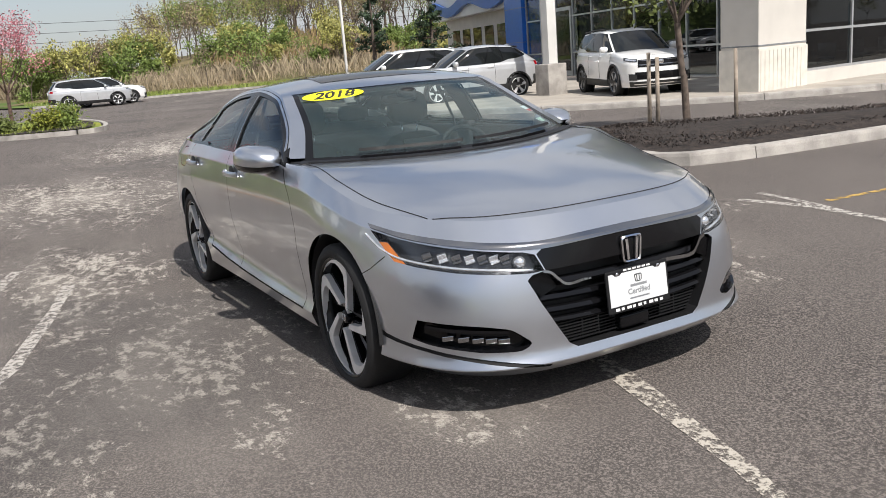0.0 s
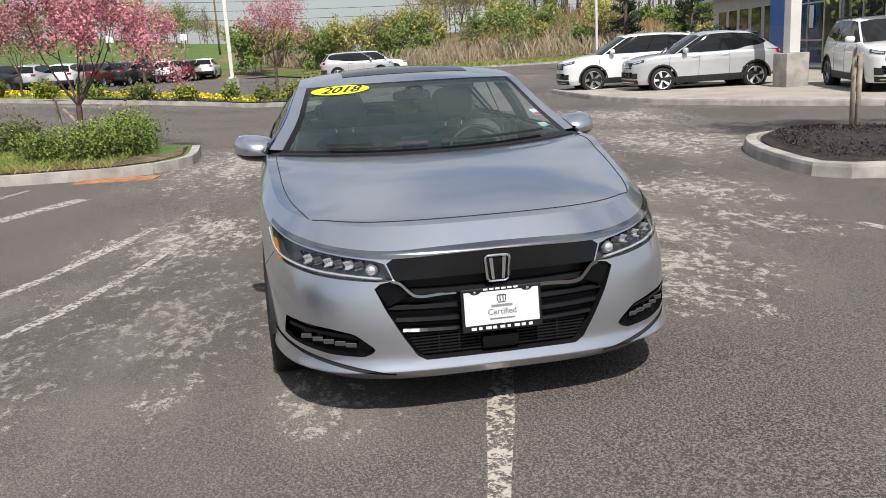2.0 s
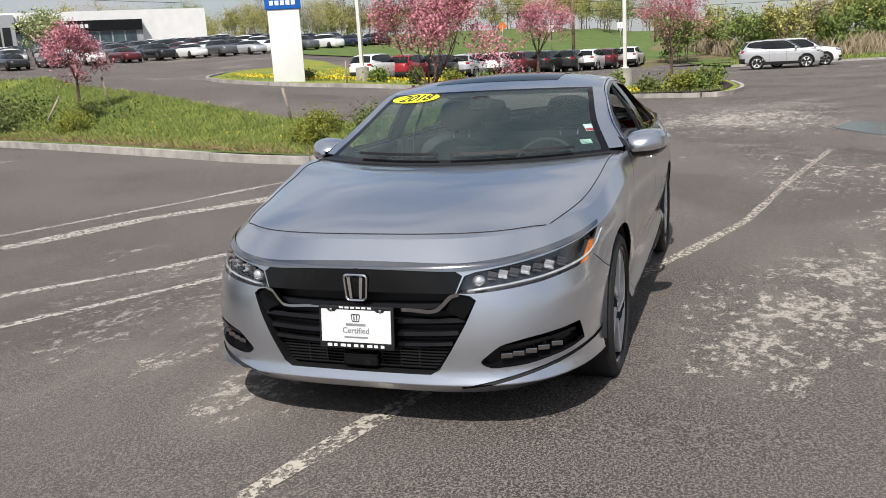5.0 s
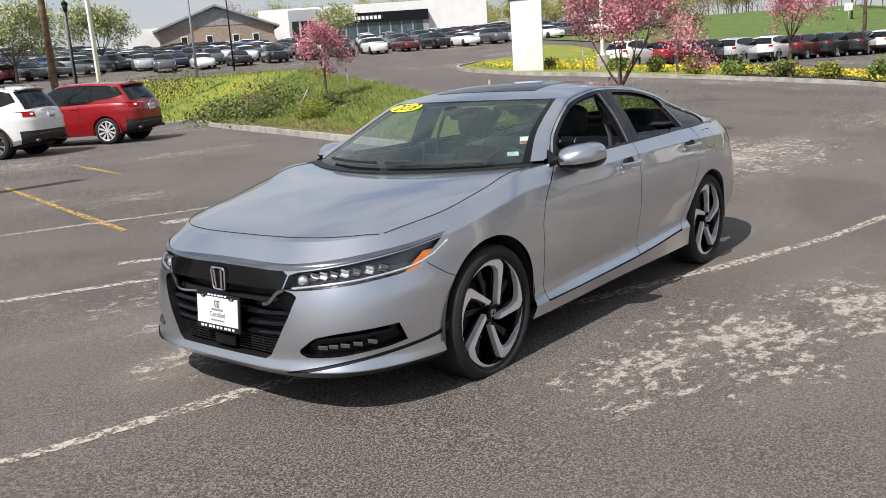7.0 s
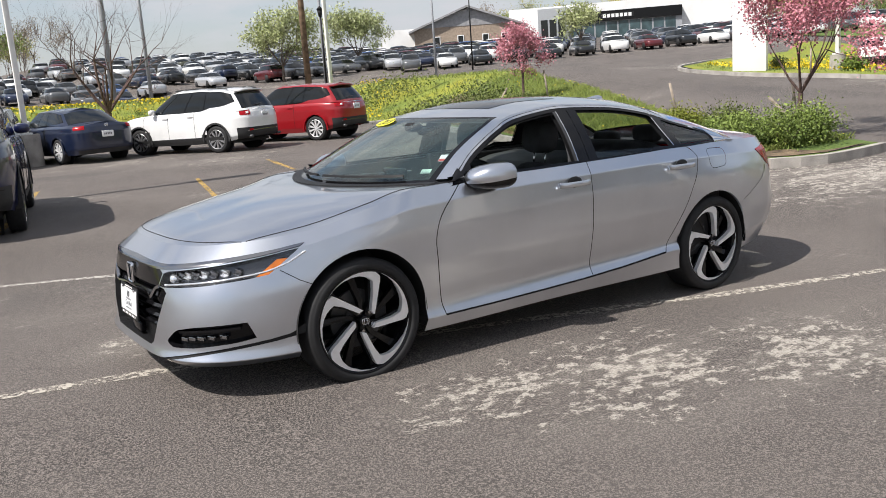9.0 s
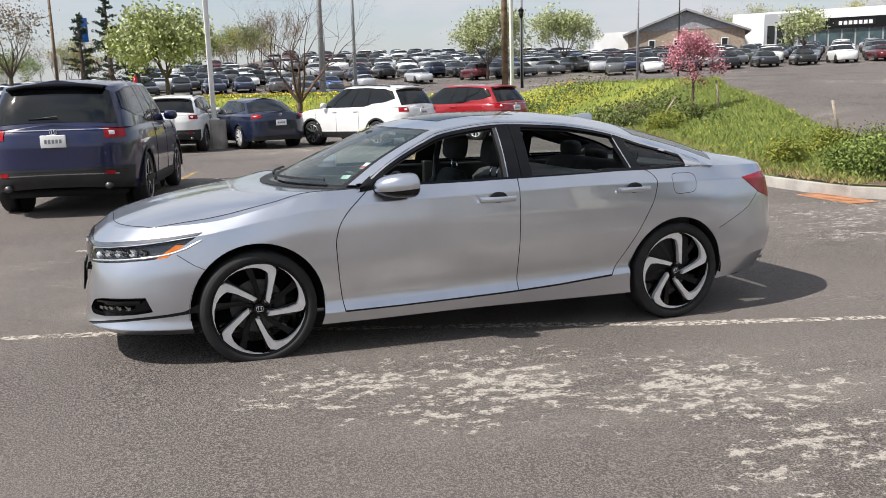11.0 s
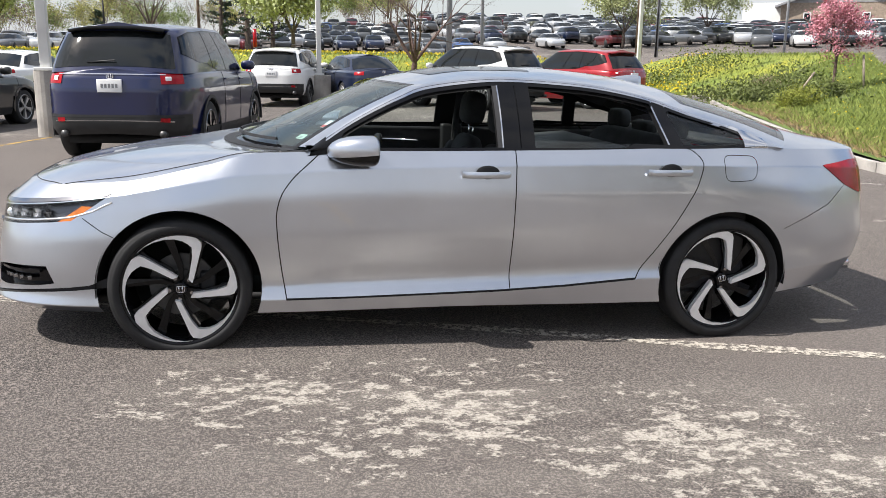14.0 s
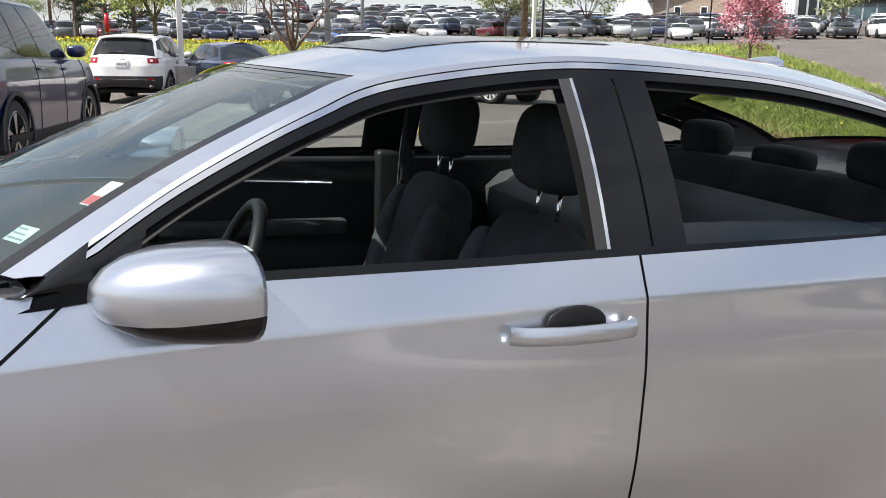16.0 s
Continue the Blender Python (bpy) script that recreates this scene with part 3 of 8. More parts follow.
def hood_patch(nu=44, nv=26):
    cz = pch((0, .06, .34, .63, .88, 1), (.785, .810, .885, .938, .964, .970))
    c0 = lambda u: np.stack([2.205 + (1.20 - 2.205) * u, 0 * u, cz(u)], -1)
    c1 = lambda u: rail("belt", HOOD_K + (T_COWL - HOOD_K) * u)
    d0 = lambda v: rail("belt", HOOD_K * v)
    tp = lambda v: top_patch([0.0], 200)[0][np.clip((np.asarray(v) * 199).round().astype(int), 0, 199)]
    return coons(c0, c1, d0, tp, nu, nv, 2.2)


def deck_patch(nu=20, nv=22):
    cz = pch((0, .3, .8, 1), (1.120, 1.085, 1.045, 1.015))
    c0 = lambda u: np.stack([-2.05 + (-2.46 + 2.05) * u, 0 * u, cz(u)], -1)
    c1 = lambda u: rail("belt", T_DECK + (DECK_K - T_DECK) * u)
    d1 = lambda v: rail("belt", 6 + (DECK_K - 6) * v)
    tp = lambda v: top_patch([9.0], 200)[0][np.clip((np.asarray(v) * 199).round().astype(int), 0, 199)]
    return coons(c0, c1, tp, d1, nu, nv, 2.0)


def cut(bm, pts, axis, pick, margin=0.07):
    """Cuts the faces near a line, straight along an axis ('y': seen from the side, 'x': from the front)."""
    a, b = (0, 2) if axis == "y" else (1, 2)
    Q = np.array(pts, float)
    (l0, l1), (h0, h1) = Q.min(0) - margin, Q.max(0) + margin
    pool = []
    for f in bm.faces:
        v = f.verts[0].co
        if l0 - .06 < v[a] < h0 + .06 and l1 - .06 < v[b] < h1 + .06:
            if pick(f.calc_center_median()):
                pool.append(f)
    for p2, q2 in zip(Q[:-1], Q[1:]):
        d = q2 - p2
        L = np.linalg.norm(d)
        if L < 1e-6:
            continue
        d0, d1 = float(d[0] / L), float(d[1] / L)
        x0, y0 = float(p2[0]), float(p2[1])
        near = []
        for f in pool:
            c = f.calc_center_median()
            r0, r1 = c[a] - x0, c[b] - y0
            s = r0 * d0 + r1 * d1
            if -margin < s < L + margin and abs(-r0 * d1 + r1 * d0) < margin:
                near.append(f)
        if not near:
            continue
        no, co = Vector((0, 0, 0)), Vector((0, 0, 0))
        no[a], no[b] = -d1, d0
        co[a], co[b] = x0, y0
        geo = near + list({e for f in near for e in f.edges}) + list({v for f in near for v in f.verts})
        res = bmesh.ops.bisect_plane(bm, geom=geo, dist=2e-5, plane_co=co, plane_no=no)
        pool = list({f for f in pool if f.is_valid} | {f for f in res["geom"] if isinstance(f, bmesh.types.BMFace)})


def inside(poly, x, y):
    n, hit = len(poly), False
    for i in range(n):
        (x0, y0), (x1, y1) = poly[i], poly[(i + 1) % n]
        if (y0 > y) != (y1 > y) and x < (x1 - x0) * (y - y0) / (y1 - y0) + x0:
            hit = not hit
    return hit


def band(line, half):
    """A thin closed strip round an open line."""
    P = [np.array(p, float) for p in line]
    up, dn = [], []
    for i, p in enumerate(P):
        d = P[min(i + 1, len(P) - 1)] - P[max(i - 1, 0)]
        n = np.array([-d[1], d[0]]) / np.linalg.norm(d) * half
        up.append(tuple(p + n))
        dn.append(tuple(p - n))
    return up + dn[::-1]


SEDAN_M = pose(0, 0, -0.046, 0, -1.255, 0)
sedan = thing("sedan", SEDAN_M, "silver four-door sedan with black and alloy wheels parked on asphalt", "car")


def piece(name, faces, material, sides, label="", move=None, parent=None):
    """Parts from chosen faces of the left half. sides: 'both' one part across, 'pair' one each side, 'l' or 'r'."""
    vid, V, N, F = {}, [], [], []
    for f in faces:
        for v in f.verts:
            if v not in vid:
                vid[v] = len(V)
                p = v.co + (v.normal * move if move else Vector())
                V.append(p[:])
                N.append(v.normal[:])
        F.append([vid[v] for v in f.verts])
    if not F:
        return []
    V, N = np.array(V), np.array(N)
    k = np.array([1, -1, 1])
    Fm = [f[::-1] for f in F]
    sets = {"both": [(np.concatenate([V, V * k]), np.concatenate([N, N * k]), F + [[i + len(V) for i in f] for f in Fm])],
            "l": [(V, N, F)], "r": [(V * k, N * k, Fm)], "pair": [(V, N, F), (V * k, N * k, Fm)]}[sides]
    out = []
    for v, n, f in sets:
        me = bpy.data.meshes.new(name)
        me.from_pydata(v.tolist(), [], f)
        me.polygons.foreach_set("use_smooth", [True] * len(me.polygons))
        me.normals_split_custom_set_from_vertices(n.tolist())
        out.append(part(name, me, material, parent or sedan, label))
    return out


def arc(cx, cz, r, a0, a1, n):
    return [(cx + r * math.cos(radians(a)), cz + r * math.sin(radians(a))) for a in np.linspace(a0, a1, n)]


# lines on the flank (x, z)
ARCH_F, ARCH_R = arc(1.415, .335, .380, -25, 205, 34), arc(-1.410, .332, .374, -25, 205, 34)
LINE_DOOR_F = smooth_line([(.715, 1.02), (.80, .945), (.89, .86), (.946, .77), (.964, .68), (.960, .60), (.945, .45), (.917, .27)])
LINE_B = [(-.217, 1.03), (-.210, .295)]
LINE_DOOR_R = smooth_line([(-1.10, 1.05), (-1.19, 1.015), (-1.235, .955), (-1.21, .86), (-1.163, .762), (-1.03, .54), (-.895, .343)])
LINE_SILL = [(.917, .274), (.60, .278), (.2, .287), (-.146, .297), (-.5, .315), (-.895, .345)]
LINE_FENDER = [(1.845, .668), (1.76, .610), (1.66, .562)]
LINE_RBUMP = [(-2.16, .84), (-2.03, .74), (-1.74, .61)]
FUEL = rounded([(-1.355, 1.0), (-1.365, .862), (-1.545, .872), (-1.56, .995)], .045, 5)
TAIL = rounded([(-1.99, .945), (-2.24, .968), (-2.5, .960), (-2.5, .775), (-2.30, .785), (-2.16, .835)], .012, 3)
# shapes on the nose (y, z)
STRIP = smooth_line([(0, .714), (.2, .712), (.4, .707), (.55, .716), (.7, .738), (.80, .762), (.845, .785)], 3) + smooth_line([(.85, .770), (.80, .742), (.7, .717), (.55, .694), (.4, .681), (.2, .687), (0, .690)], 3)
LAMP = [(.405, .600), (.432, .664)] + smooth_line([(.432, .672), (.55, .687), (.7, .710), (.80, .736), (.872, .775)], 3)[1:] + [(.893, .742), (.893, .70), (.84, .655)] + smooth_line([(.80, .640), (.70, .620), (.55, .604), (.46, .597)], 2)
GRILLE_TOP = [(0, .690), (.2, .687), (.4, .681), (.425, .664), (.400, .600), (0, .600)]
GRILLE = [(0, .600), (.402, .600), (.455, .590), (.478, .572), (.440, .485), (.385, .385), (.335, .305), (.30, .285), (0, .283)]
FOG = rounded([(.485, .335), (.565, .400), (.66, .420), (.868, .440), (.875, .375), (.80, .338), (.66, .316), (.53, .310)], .02, 3)
SLOT = band(smooth_line([(.893, .385), (.878, .345), (.80, .314), (.68, .287), (.55, .260), (.42, .234)], 3), .0075)


AMBER_END = [(1.750, .80), (1.785, .765), (1.950, .652)]
LAMP_END, FOG_END = [(1.70, .80), (1.735, .765), (1.90, .652)], [(2.035, .46), (1.965, .30)]


def behind(line, x, z):
    return x < np.interp(z, [p[1] for p in line[::-1]], [p[0] for p in line[::-1]])


def closed(p):
    return list(p) + [p[0]]


def build_shell():
    bm = bmesh.new()
    ts, R = body_rows()
    grid_faces(bm, R, flip=False)
    bmesh.ops.recalc_face_normals(bm, faces=bm.faces)
    if sum(f.normal.dot(f.calc_center_median() - Vector((0, 0, .5))) for f in bm.faces) < 0:
        bmesh.ops.reverse_faces(bm, faces=bm.faces)
    flank = lambda c: c.y > .45 and c.x < 2.1
    nose = lambda c: c.x > 1.45
    seams = [band(LINE_DOOR_F, .0028), band(LINE_B, .0028), band(LINE_DOOR_R, .0028), band(LINE_SILL, .0055), band(LINE_FENDER, .002), band(LINE_RBUMP, .002), band(closed(FUEL), .0018)]
    for p in (closed(ARCH_F), closed(ARCH_R)):
        cut(bm, p, "y", flank, .05)
    for s in seams:
        cut(bm, closed(s), "y", flank, .05)
    cut(bm, closed(TAIL), "y", lambda c: c.x < -1.7, .05)
    cut(bm, LAMP_END, "y", lambda c: c.y > .45 and c.x > 1.4, .06)
    cut(bm, AMBER_END, "y", lambda c: c.y > .45 and c.x > 1.4, .06)
    cut(bm, [(1.60, .722), (2.10, .722)], "y", lambda c: c.y > .45 and c.x > 1.4, .06)
    cut(bm, FOG_END, "y", lambda c: c.y > .45 and c.x > 1.4, .06)
    for p in (STRIP, LAMP, GRILLE_TOP, GRILLE, FOG, SLOT):
        cut(bm, closed(p), "x", nose, .05)
    bm.normal_update()
    reg = {}
    for f in bm.faces:
        c = f.calc_center_median()
        x, y, z = c
        n = None
        if x > 1.45:
            for name, p in (("chrome", STRIP), ("lamp", LAMP), ("grille_top", GRILLE_TOP), ("grille", GRILLE), ("fog", FOG), ("slot", SLOT)):
                if inside(p, y, z) and not (name == "lamp" and behind(LAMP_END, x, z)) and not (name == "fog" and behind(FOG_END, x, z)):
                    n = "amber" if name == "lamp" and z < .722 and behind(AMBER_END, x, z) else name
                    break
        if n is None and y > .45:
            if inside(ARCH_F, x, z) or inside(ARCH_R, x, z):
                continue
            if any(inside(s, x, z) for s in seams):
                n = "seam"
        if n is None and x < -1.9 and inside(TAIL, x, z):
            n = "tail"
        if n is None:
            if y > .45 and inside(FUEL, x, z):
                n = "fuel"
            else:
                xf = np.interp(z, [p[1] for p in LINE_DOOR_F[::-1]], [p[0] for p in LINE_DOOR_F[::-1]])
                xr = np.interp(z, [p[1] for p in LINE_DOOR_R[::-1]], [p[0] for p in LINE_DOOR_R[::-1]])
                zs = np.interp(x, [p[0] for p in LINE_SILL[::-1]], [p[1] for p in LINE_SILL[::-1]])
                if xr < x < xf and z > zs:
                    n = "door_f" if x > -.2135 else "door_r"
                elif z < zs and -1.0 < x < 1.1:
                    n = "sill"
                elif x > 1.45 and (z < np.interp(x, [1.66, 1.76, 1.845, 2.5], [.562, .61, .668, .76]) or x > 1.9):
                    n = "bumper_f"
                elif x > 0:
                    n = "fender"
                elif x < -1.70 and z < np.interp(x, [-2.16, -2.03, -1.74], [.84, .74, .61]):
                    n = "bumper_r"
                else:
                    n = "quarter"
        reg.setdefault(n, []).append(f)
    piece("front_door", reg["door_f"], M_SILVER, "pair")
    piece("rear_door", reg["door_r"], M_SILVER, "pair")
    piece("fender", reg["fender"], M_SILVER, "pair")
    piece("quarter_panel", reg["quarter"], M_SILVER, "both")
    piece("side_sill", reg["sill"], M_SILVER, "pair")
    piece("front_bumper", reg["bumper_f"], M_SILVER, "both")
    piece("rear_bumper", reg["bumper_r"], M_SILVER, "both")
    piece("fuel_door", reg["fuel"], M_SILVER, "l")
    piece("quarter_fill", reg["fuel"], M_SILVER, "r")
    piece("panel_gap", reg["seam"], M_GAP, "pair", "dark shut lines", move=-.004)
    piece("tail_lamp", reg["tail"], M_RED, "pair", "red tail lamp", move=.003)
    piece("grille_trim", reg["chrome"], M_DARKCHROME, "both", "smoked chrome bar over the grille", move=.004)
    piece("upper_grille", reg["grille_top"], M_BLACKGLOSS, "both", "gloss black upper grille panel")
    piece("bumper_slot", reg["slot"], M_GAP, "pair", "black slot in the bumper", move=-.006)
    piece("turn_reflector", reg["amber"], M_AMBER, "pair", "amber corner reflector")
    deep(reg["lamp"], "headlamp_housing", M_HOUSING, .055)
    piece("headlamp_lens", reg["lamp"], M_LENS, "pair", "clear headlamp lens", move=.001)
    deep(reg["grille"], "grille_recess", M_BLACKMATT, .07)
    deep(reg["fog"], "fog_lamp_pocket", M_BLACKGLOSS, .05)
    bm.free()


def deep(faces, name, material, depth):
    """A recess behind an opening: walls and a back, set in along -x and a little inwards."""
    bm = bmesh.new()
    vid = {}
    for f in faces:
        for v in f.verts:
            if v not in vid:
                vid[v] = bm.verts.new(v.co)
    for f in faces:
        bm.faces.new([vid[v] for v in f.verts])
    edge = [e for e in bm.edges if e.is_boundary and not all(abs(v.co.y) < 1e-4 for v in e.verts)]
    ring = {}
    for e in edge:
        for v in e.verts:
            if v not in ring:
                ring[v] = bm.verts.new(v.co)
    walls = []
    for e in edge:
        a, b = e.verts
        walls.append((ring[a], ring[b], b, a))
    for v in list(vid.values()):
        n = Vector((-1, -.55 * sstep(.55, .9, v.co.y), 0)).normalized()
        v.co += n * depth
    for w in walls:
        bm.faces.new(w)
    bmesh.ops.recalc_face_normals(bm, faces=bm.faces)
    me = mesh_of(bm, False)
    V = np.array([v.co[:] for v in me.vertices])
    F = [list(p.vertices) for p in me.polygons]
    k = np.array([1, -1, 1])
    if name == "grille_recess":
        m2 = bpy.data.meshes.new(name)
        m2.from_pydata(np.concatenate([V, V * k]).tolist(), [], F + [[i + len(V) for i in f[::-1]] for f in F])
        part(name, m2, material, sedan, "black recess behind the grille bars")
    else:
        for s in (1, -1):
            m2 = bpy.data.meshes.new(name)
            m2.from_pydata((V * (k if s < 0 else 1)).tolist(), [], F if s > 0 else [f[::-1] for f in F])
            part(name, m2, material, sedan)


build_shell()


def patch_part(name, P, material, sides="both", label="", keep=None, move=0.0, up=True, parent=None):
    """A part from a grid of points of the left half, joined with its mirror image."""
    bm = bmesh.new()
    vs = grid_faces(bm, P)
    bmesh.ops.recalc_face_normals(bm, faces=bm.faces)
    ref = sum((f.normal.z if up else f.normal.y) for f in bm.faces)
    if ref < 0:
        bmesh.ops.reverse_faces(bm, faces=bm.faces)
    bm.normal_update()
    for v in bm.verts:
        if abs(v.co.y) < 1e-5 and up:
            v.normal = Vector((v.normal.x, 0, v.normal.z)).normalized()
    fs = [f for i, f in enumerate(bm.faces)]
    if keep is not None:
        ncol = P.shape[1] - 1
        fs = [f for i, f in enumerate(bm.faces) if keep(i // ncol, i % ncol)]
    out = piece(name, fs, material, sides, label, move or None, parent)
    bm.free()
    return out


def frange(a, b, n):
    return np.linspace(a, b, n)


# bonnet with its shut line, and the boot deck
_h = hood_patch(60, 34)
patch_part("bonnet", _h, M_SILVER, label="silver bonnet with faint raised lines", keep=None)
patch_part("deck", deck_patch(24, 24), M_SILVER)
_b = bmesh.new()
_lip = [(-2.385 + .13 * (y / .56) ** 4, y, 1.030 - .010 * (y / .56) ** 2) for y in np.linspace(-.56, .56, 25)]
sweep(_b, _lip, [(-.05, -.012), (.03, -.016), (.036, .020), (.024, .024), (-.05, .006)])
bmesh.ops.recalc_face_normals(_b, faces=_b.faces)
part("boot_lip", _b, M_SILVER, sedan, "silver lip along the boot edge")
_b = bmesh.new()
for _tk, _uk, _vk in (((0, .4, .66, .8), (.034, .034, .030, .0), (0, .45, .70, .83)), ((0, .1, .3, .6, 1.1, 1.7, 2.4), (.0, .04, .12, .30, .55, .80, .985), (.86, .872, .885, .905, .925, .935, .94))):
    _hu, _hv = pch(_tk, _uk), pch(_tk, _vk)
    _line = []
    for _t in np.linspace(0, _tk[-1], 70):
        _fu, _fv = float(_hu(_t)) * 59, float(_hv(_t)) * 33
        _i, _j = min(int(_fu), 58), min(int(_fv), 32)
        _a, _c = _fu - _i, _fv - _j
        _line.append((_h[_i, _j] * (1 - _a) * (1 - _c) + _h[_i + 1, _j] * _a * (1 - _c) + _h[_i, _j + 1] * (1 - _a) * _c + _h[_i + 1, _j + 1] * _a * _c))
    for _s in (1, -1):
        sweep(_b, [(p[0], _s * p[1], p[2] + .0006) for p in _line], circle(.0022, 6))
part("bonnet_gap", _b, M_GAP, sedan, "dark shut line round the bonnet")

# windscreen, roof, rear window
US = np.unique(np.concatenate([frange(0, .12, 2), frange(.12, 2.9, 18), frange(2.9, 3, 2), frange(3, 3.5, 5), frange(3.5, 4.75, 10), frange(4.75, 7, 16), frange(7, 7.12, 2), frange(7.12, 9, 12)]))
VN = 26
TOP = top_patch(US, VN)


def top_keep(u0, u1, v0, v1):
    return lambda i, j: u0 - 1e-6 <= (US[i] + US[i + 1]) / 2 <= u1 and v0 <= (j + .5) / (VN - 1) <= v1


_VS = 23 / 25
patch_part("windscreen", TOP, M_SCREEN, label="clear windscreen with a faint green tint", keep=top_keep(.12, 2.9, 0, 22 / 25), move=-.002)
patch_part("windscreen_border", TOP, M_BLACKGLOSS, keep=lambda i, j: (top_keep(0, 3, 0, _VS)(i, j) and not top_keep(.12, 2.9, 0, 22 / 25)(i, j)), move=-.001)
_sun = top_keep(3.5, 4.75, 0, 15 / 25)
patch_part("roof", TOP, M_SILVER, keep=lambda i, j: (top_keep(3, 7, 0, 1)(i, j) and not _sun(i, j)))
patch_part("sunroof", TOP, M_BLACKGLOSS, label="dark glass sunroof panel", keep=_sun, move=.002)
patch_part("windscreen_pillar", TOP, M_SILVER, "pair", keep=top_keep(.13, 3, _VS, 1))
patch_part("rear_window", TOP, M_TINT, label="tinted rear window", keep=top_keep(7.12, 8.8, 0, 20 / 25), move=-.002)
patch_part("rear_window_border", TOP, M_BLACKGLOSS, keep=lambda i, j: (top_keep(7, 9, 0, 21 / 25)(i, j) and not top_keep(7.12, 8.8, 0, 20 / 25)(i, j)), move=-.001)
patch_part("rear_pillar", TOP, M_SILVER, "pair", keep=top_keep(7, 9, 21 / 25, 1))
# lining under the roof
patch_part("headliner", TOP, M_FABRIC2, label="dark roof lining", keep=top_keep(2.95, 7.1, 0, 1), move=-.03)
patch_part("pillar_lining", TOP, M_BLACKMATT, "pair", keep=top_keep(0, 3, _VS, 1), move=-.02)
patch_part("rear_pillar_lining", TOP, M_BLACKMATT, "pair", keep=top_keep(7, 8.0, 21 / 25, 1), move=-.02)


def cabin_side():
    n = 130
    s = np.linspace(0, 1, n)
    us = 9 * s
    base = rail("belt", T_COWL + (T_DECK - T_COWL) * s)
    top = np.stack([G_EX(us), G_EY(us), G_EZ(us)], -1)
    H = np.linalg.norm(top - base, axis=1)
    marks = [0, .018, None, None, None, None, None, None, -.052, -.030, -.0165, -.0125, 0]
    rows = []
    for k, mk in enumerate(marks):
        if mk is None:
            lo, hi = np.minimum(.018, H * .2), np.maximum(H - .052, H * .5)
            v = (lo + (hi - lo) * (k - 1) / 7) / np.maximum(H, 1e-6)
        elif k == 0:
            v = 0 * H
        elif k == len(marks) - 1:
            v = 0 * H + 1
        elif mk > 0:
            v = np.minimum(mk, H * .2) / np.maximum(H, 1e-6)
        else:
            v = np.maximum(H + mk, H * (.5 if mk < -.045 else .7 if mk < -.02 else .8 if mk < -.014 else .9)) / np.maximum(H, 1e-6)
        q = base * (1 - v[:, None]) + top * v[:, None]
        q[:, 1] += .022 * np.sin(math.pi * v)
        rows.append(q)
    bm = bmesh.new()
    grid_faces(bm, np.array(rows))
    bmesh.ops.recalc_face_normals(bm, faces=bm.faces)
    if sum(f.normal.y for f in bm.faces) < 0:
        bmesh.ops.reverse_faces(bm, faces=bm.faces)
    lines = {"a": [(.66, .95), (.62, 1.3)], "b0": [(-.126, .95), (-.126, 1.45)], "ch": [(-.150, .95), (-.150, 1.45)], "ce": [(-.157, .95), (-.157, 1.45)], "bg0": [(-.2435, .95), (-.2435, 1.45)], "bg1": [(-.2495, .95), (-.2495, 1.45)], "b1": [(-.322, .95), (-.322, 1.45)], "c0": [(-1.075, .95), (-.96, 1.40)], "c0b": [(-1.085, .95), (-.970, 1.40)], "c1": [(-1.165, .95), (-1.035, 1.40)], "q": [(-1.50, .95), (-1.50, 1.3)], "q2": [(-1.64, .95), (-1.64, 1.3)]}
    for p in lines.values():
        cut(bm, p, "y", lambda c: True, .05)
    bm.normal_update()
    at = lambda k, z: np.interp(z, [lines[k][0][1], lines[k][1][1]], [lines[k][0][0], lines[k][1][0]])
    ud = np.linspace(0, 9, 1600)
    TD = np.stack([G_EX(ud), G_EY(ud), G_EZ(ud)], -1)
    reg = {}
    for f in bm.faces:
        c = f.calc_center_median()
        x, z = c.x, c.z
        i = int(np.argmin(np.abs(G_EX(us) - x)))
        # distance below the roof edge and above the belt at this place
        j = min(range(n), key=lambda q: abs(base[q][0] * .5 + top[q][0] * .5 - x))
        zt = np.interp(-x, -top[:, 0], top[:, 2])
        dt = float(np.sqrt(((TD - np.array(c)) ** 2).sum(1).min()))
        zb = np.interp(-x, -base[:, 0], base[:, 2])
        if x < -1.64:
            r = "quarter_pillar"
        elif x > .72:
            r = "frame"
        elif dt < .0120 and x > -1.45:
            r = "rail"
        elif dt < .0165 and x > -1.45:
            r = "seam"
        elif dt < .0300:
            r = "chrome"
        elif x < -1.50:
            r = "chrome"
        elif dt < .055:
            r = "frame"
        elif z - zb < .016:
            r = "frame"
        elif x > at("a", z):
            r = "frame"
        elif x > at("b0", z):
            r = "glass_f"
        elif x > -.150:
            r = "channel"
        elif x > -.157:
            r = "edge"
        elif x > -.2435:
            r = "pillar_a"
        elif x > -.2495:
            r = "seam"
        elif x > -.322:
            r = "pillar_b"
        elif x > at("c0", z):
            r = "glass_r"
        elif x > at("c0b", z):
            r = "edge_r"
        elif x > at("c1", z):
            r = "pillar_c"
        elif x > -1.50:
            r = "glass_q"
        else:
            r = "chrome"
        reg.setdefault(r, []).append(f)
    piece("window_trim", reg["chrome"], M_CHROME, "pair", "thin bright trim along the window tops", move=.002)
    piece("window_frame", reg["frame"], M_BLACKGLOSS, "pair", "black rubber window frame")
    piece("roof_side", reg["rail"], M_SILVER, "pair")
    piece("window_channel", reg["channel"], M_CHANNEL, "pair", "black rubber window channel")
    for k in ("edge", "edge_r"):
        piece("pillar_edge", reg[k], M_CHROME, "pair", "thin bright edge of the pillar", move=.001)
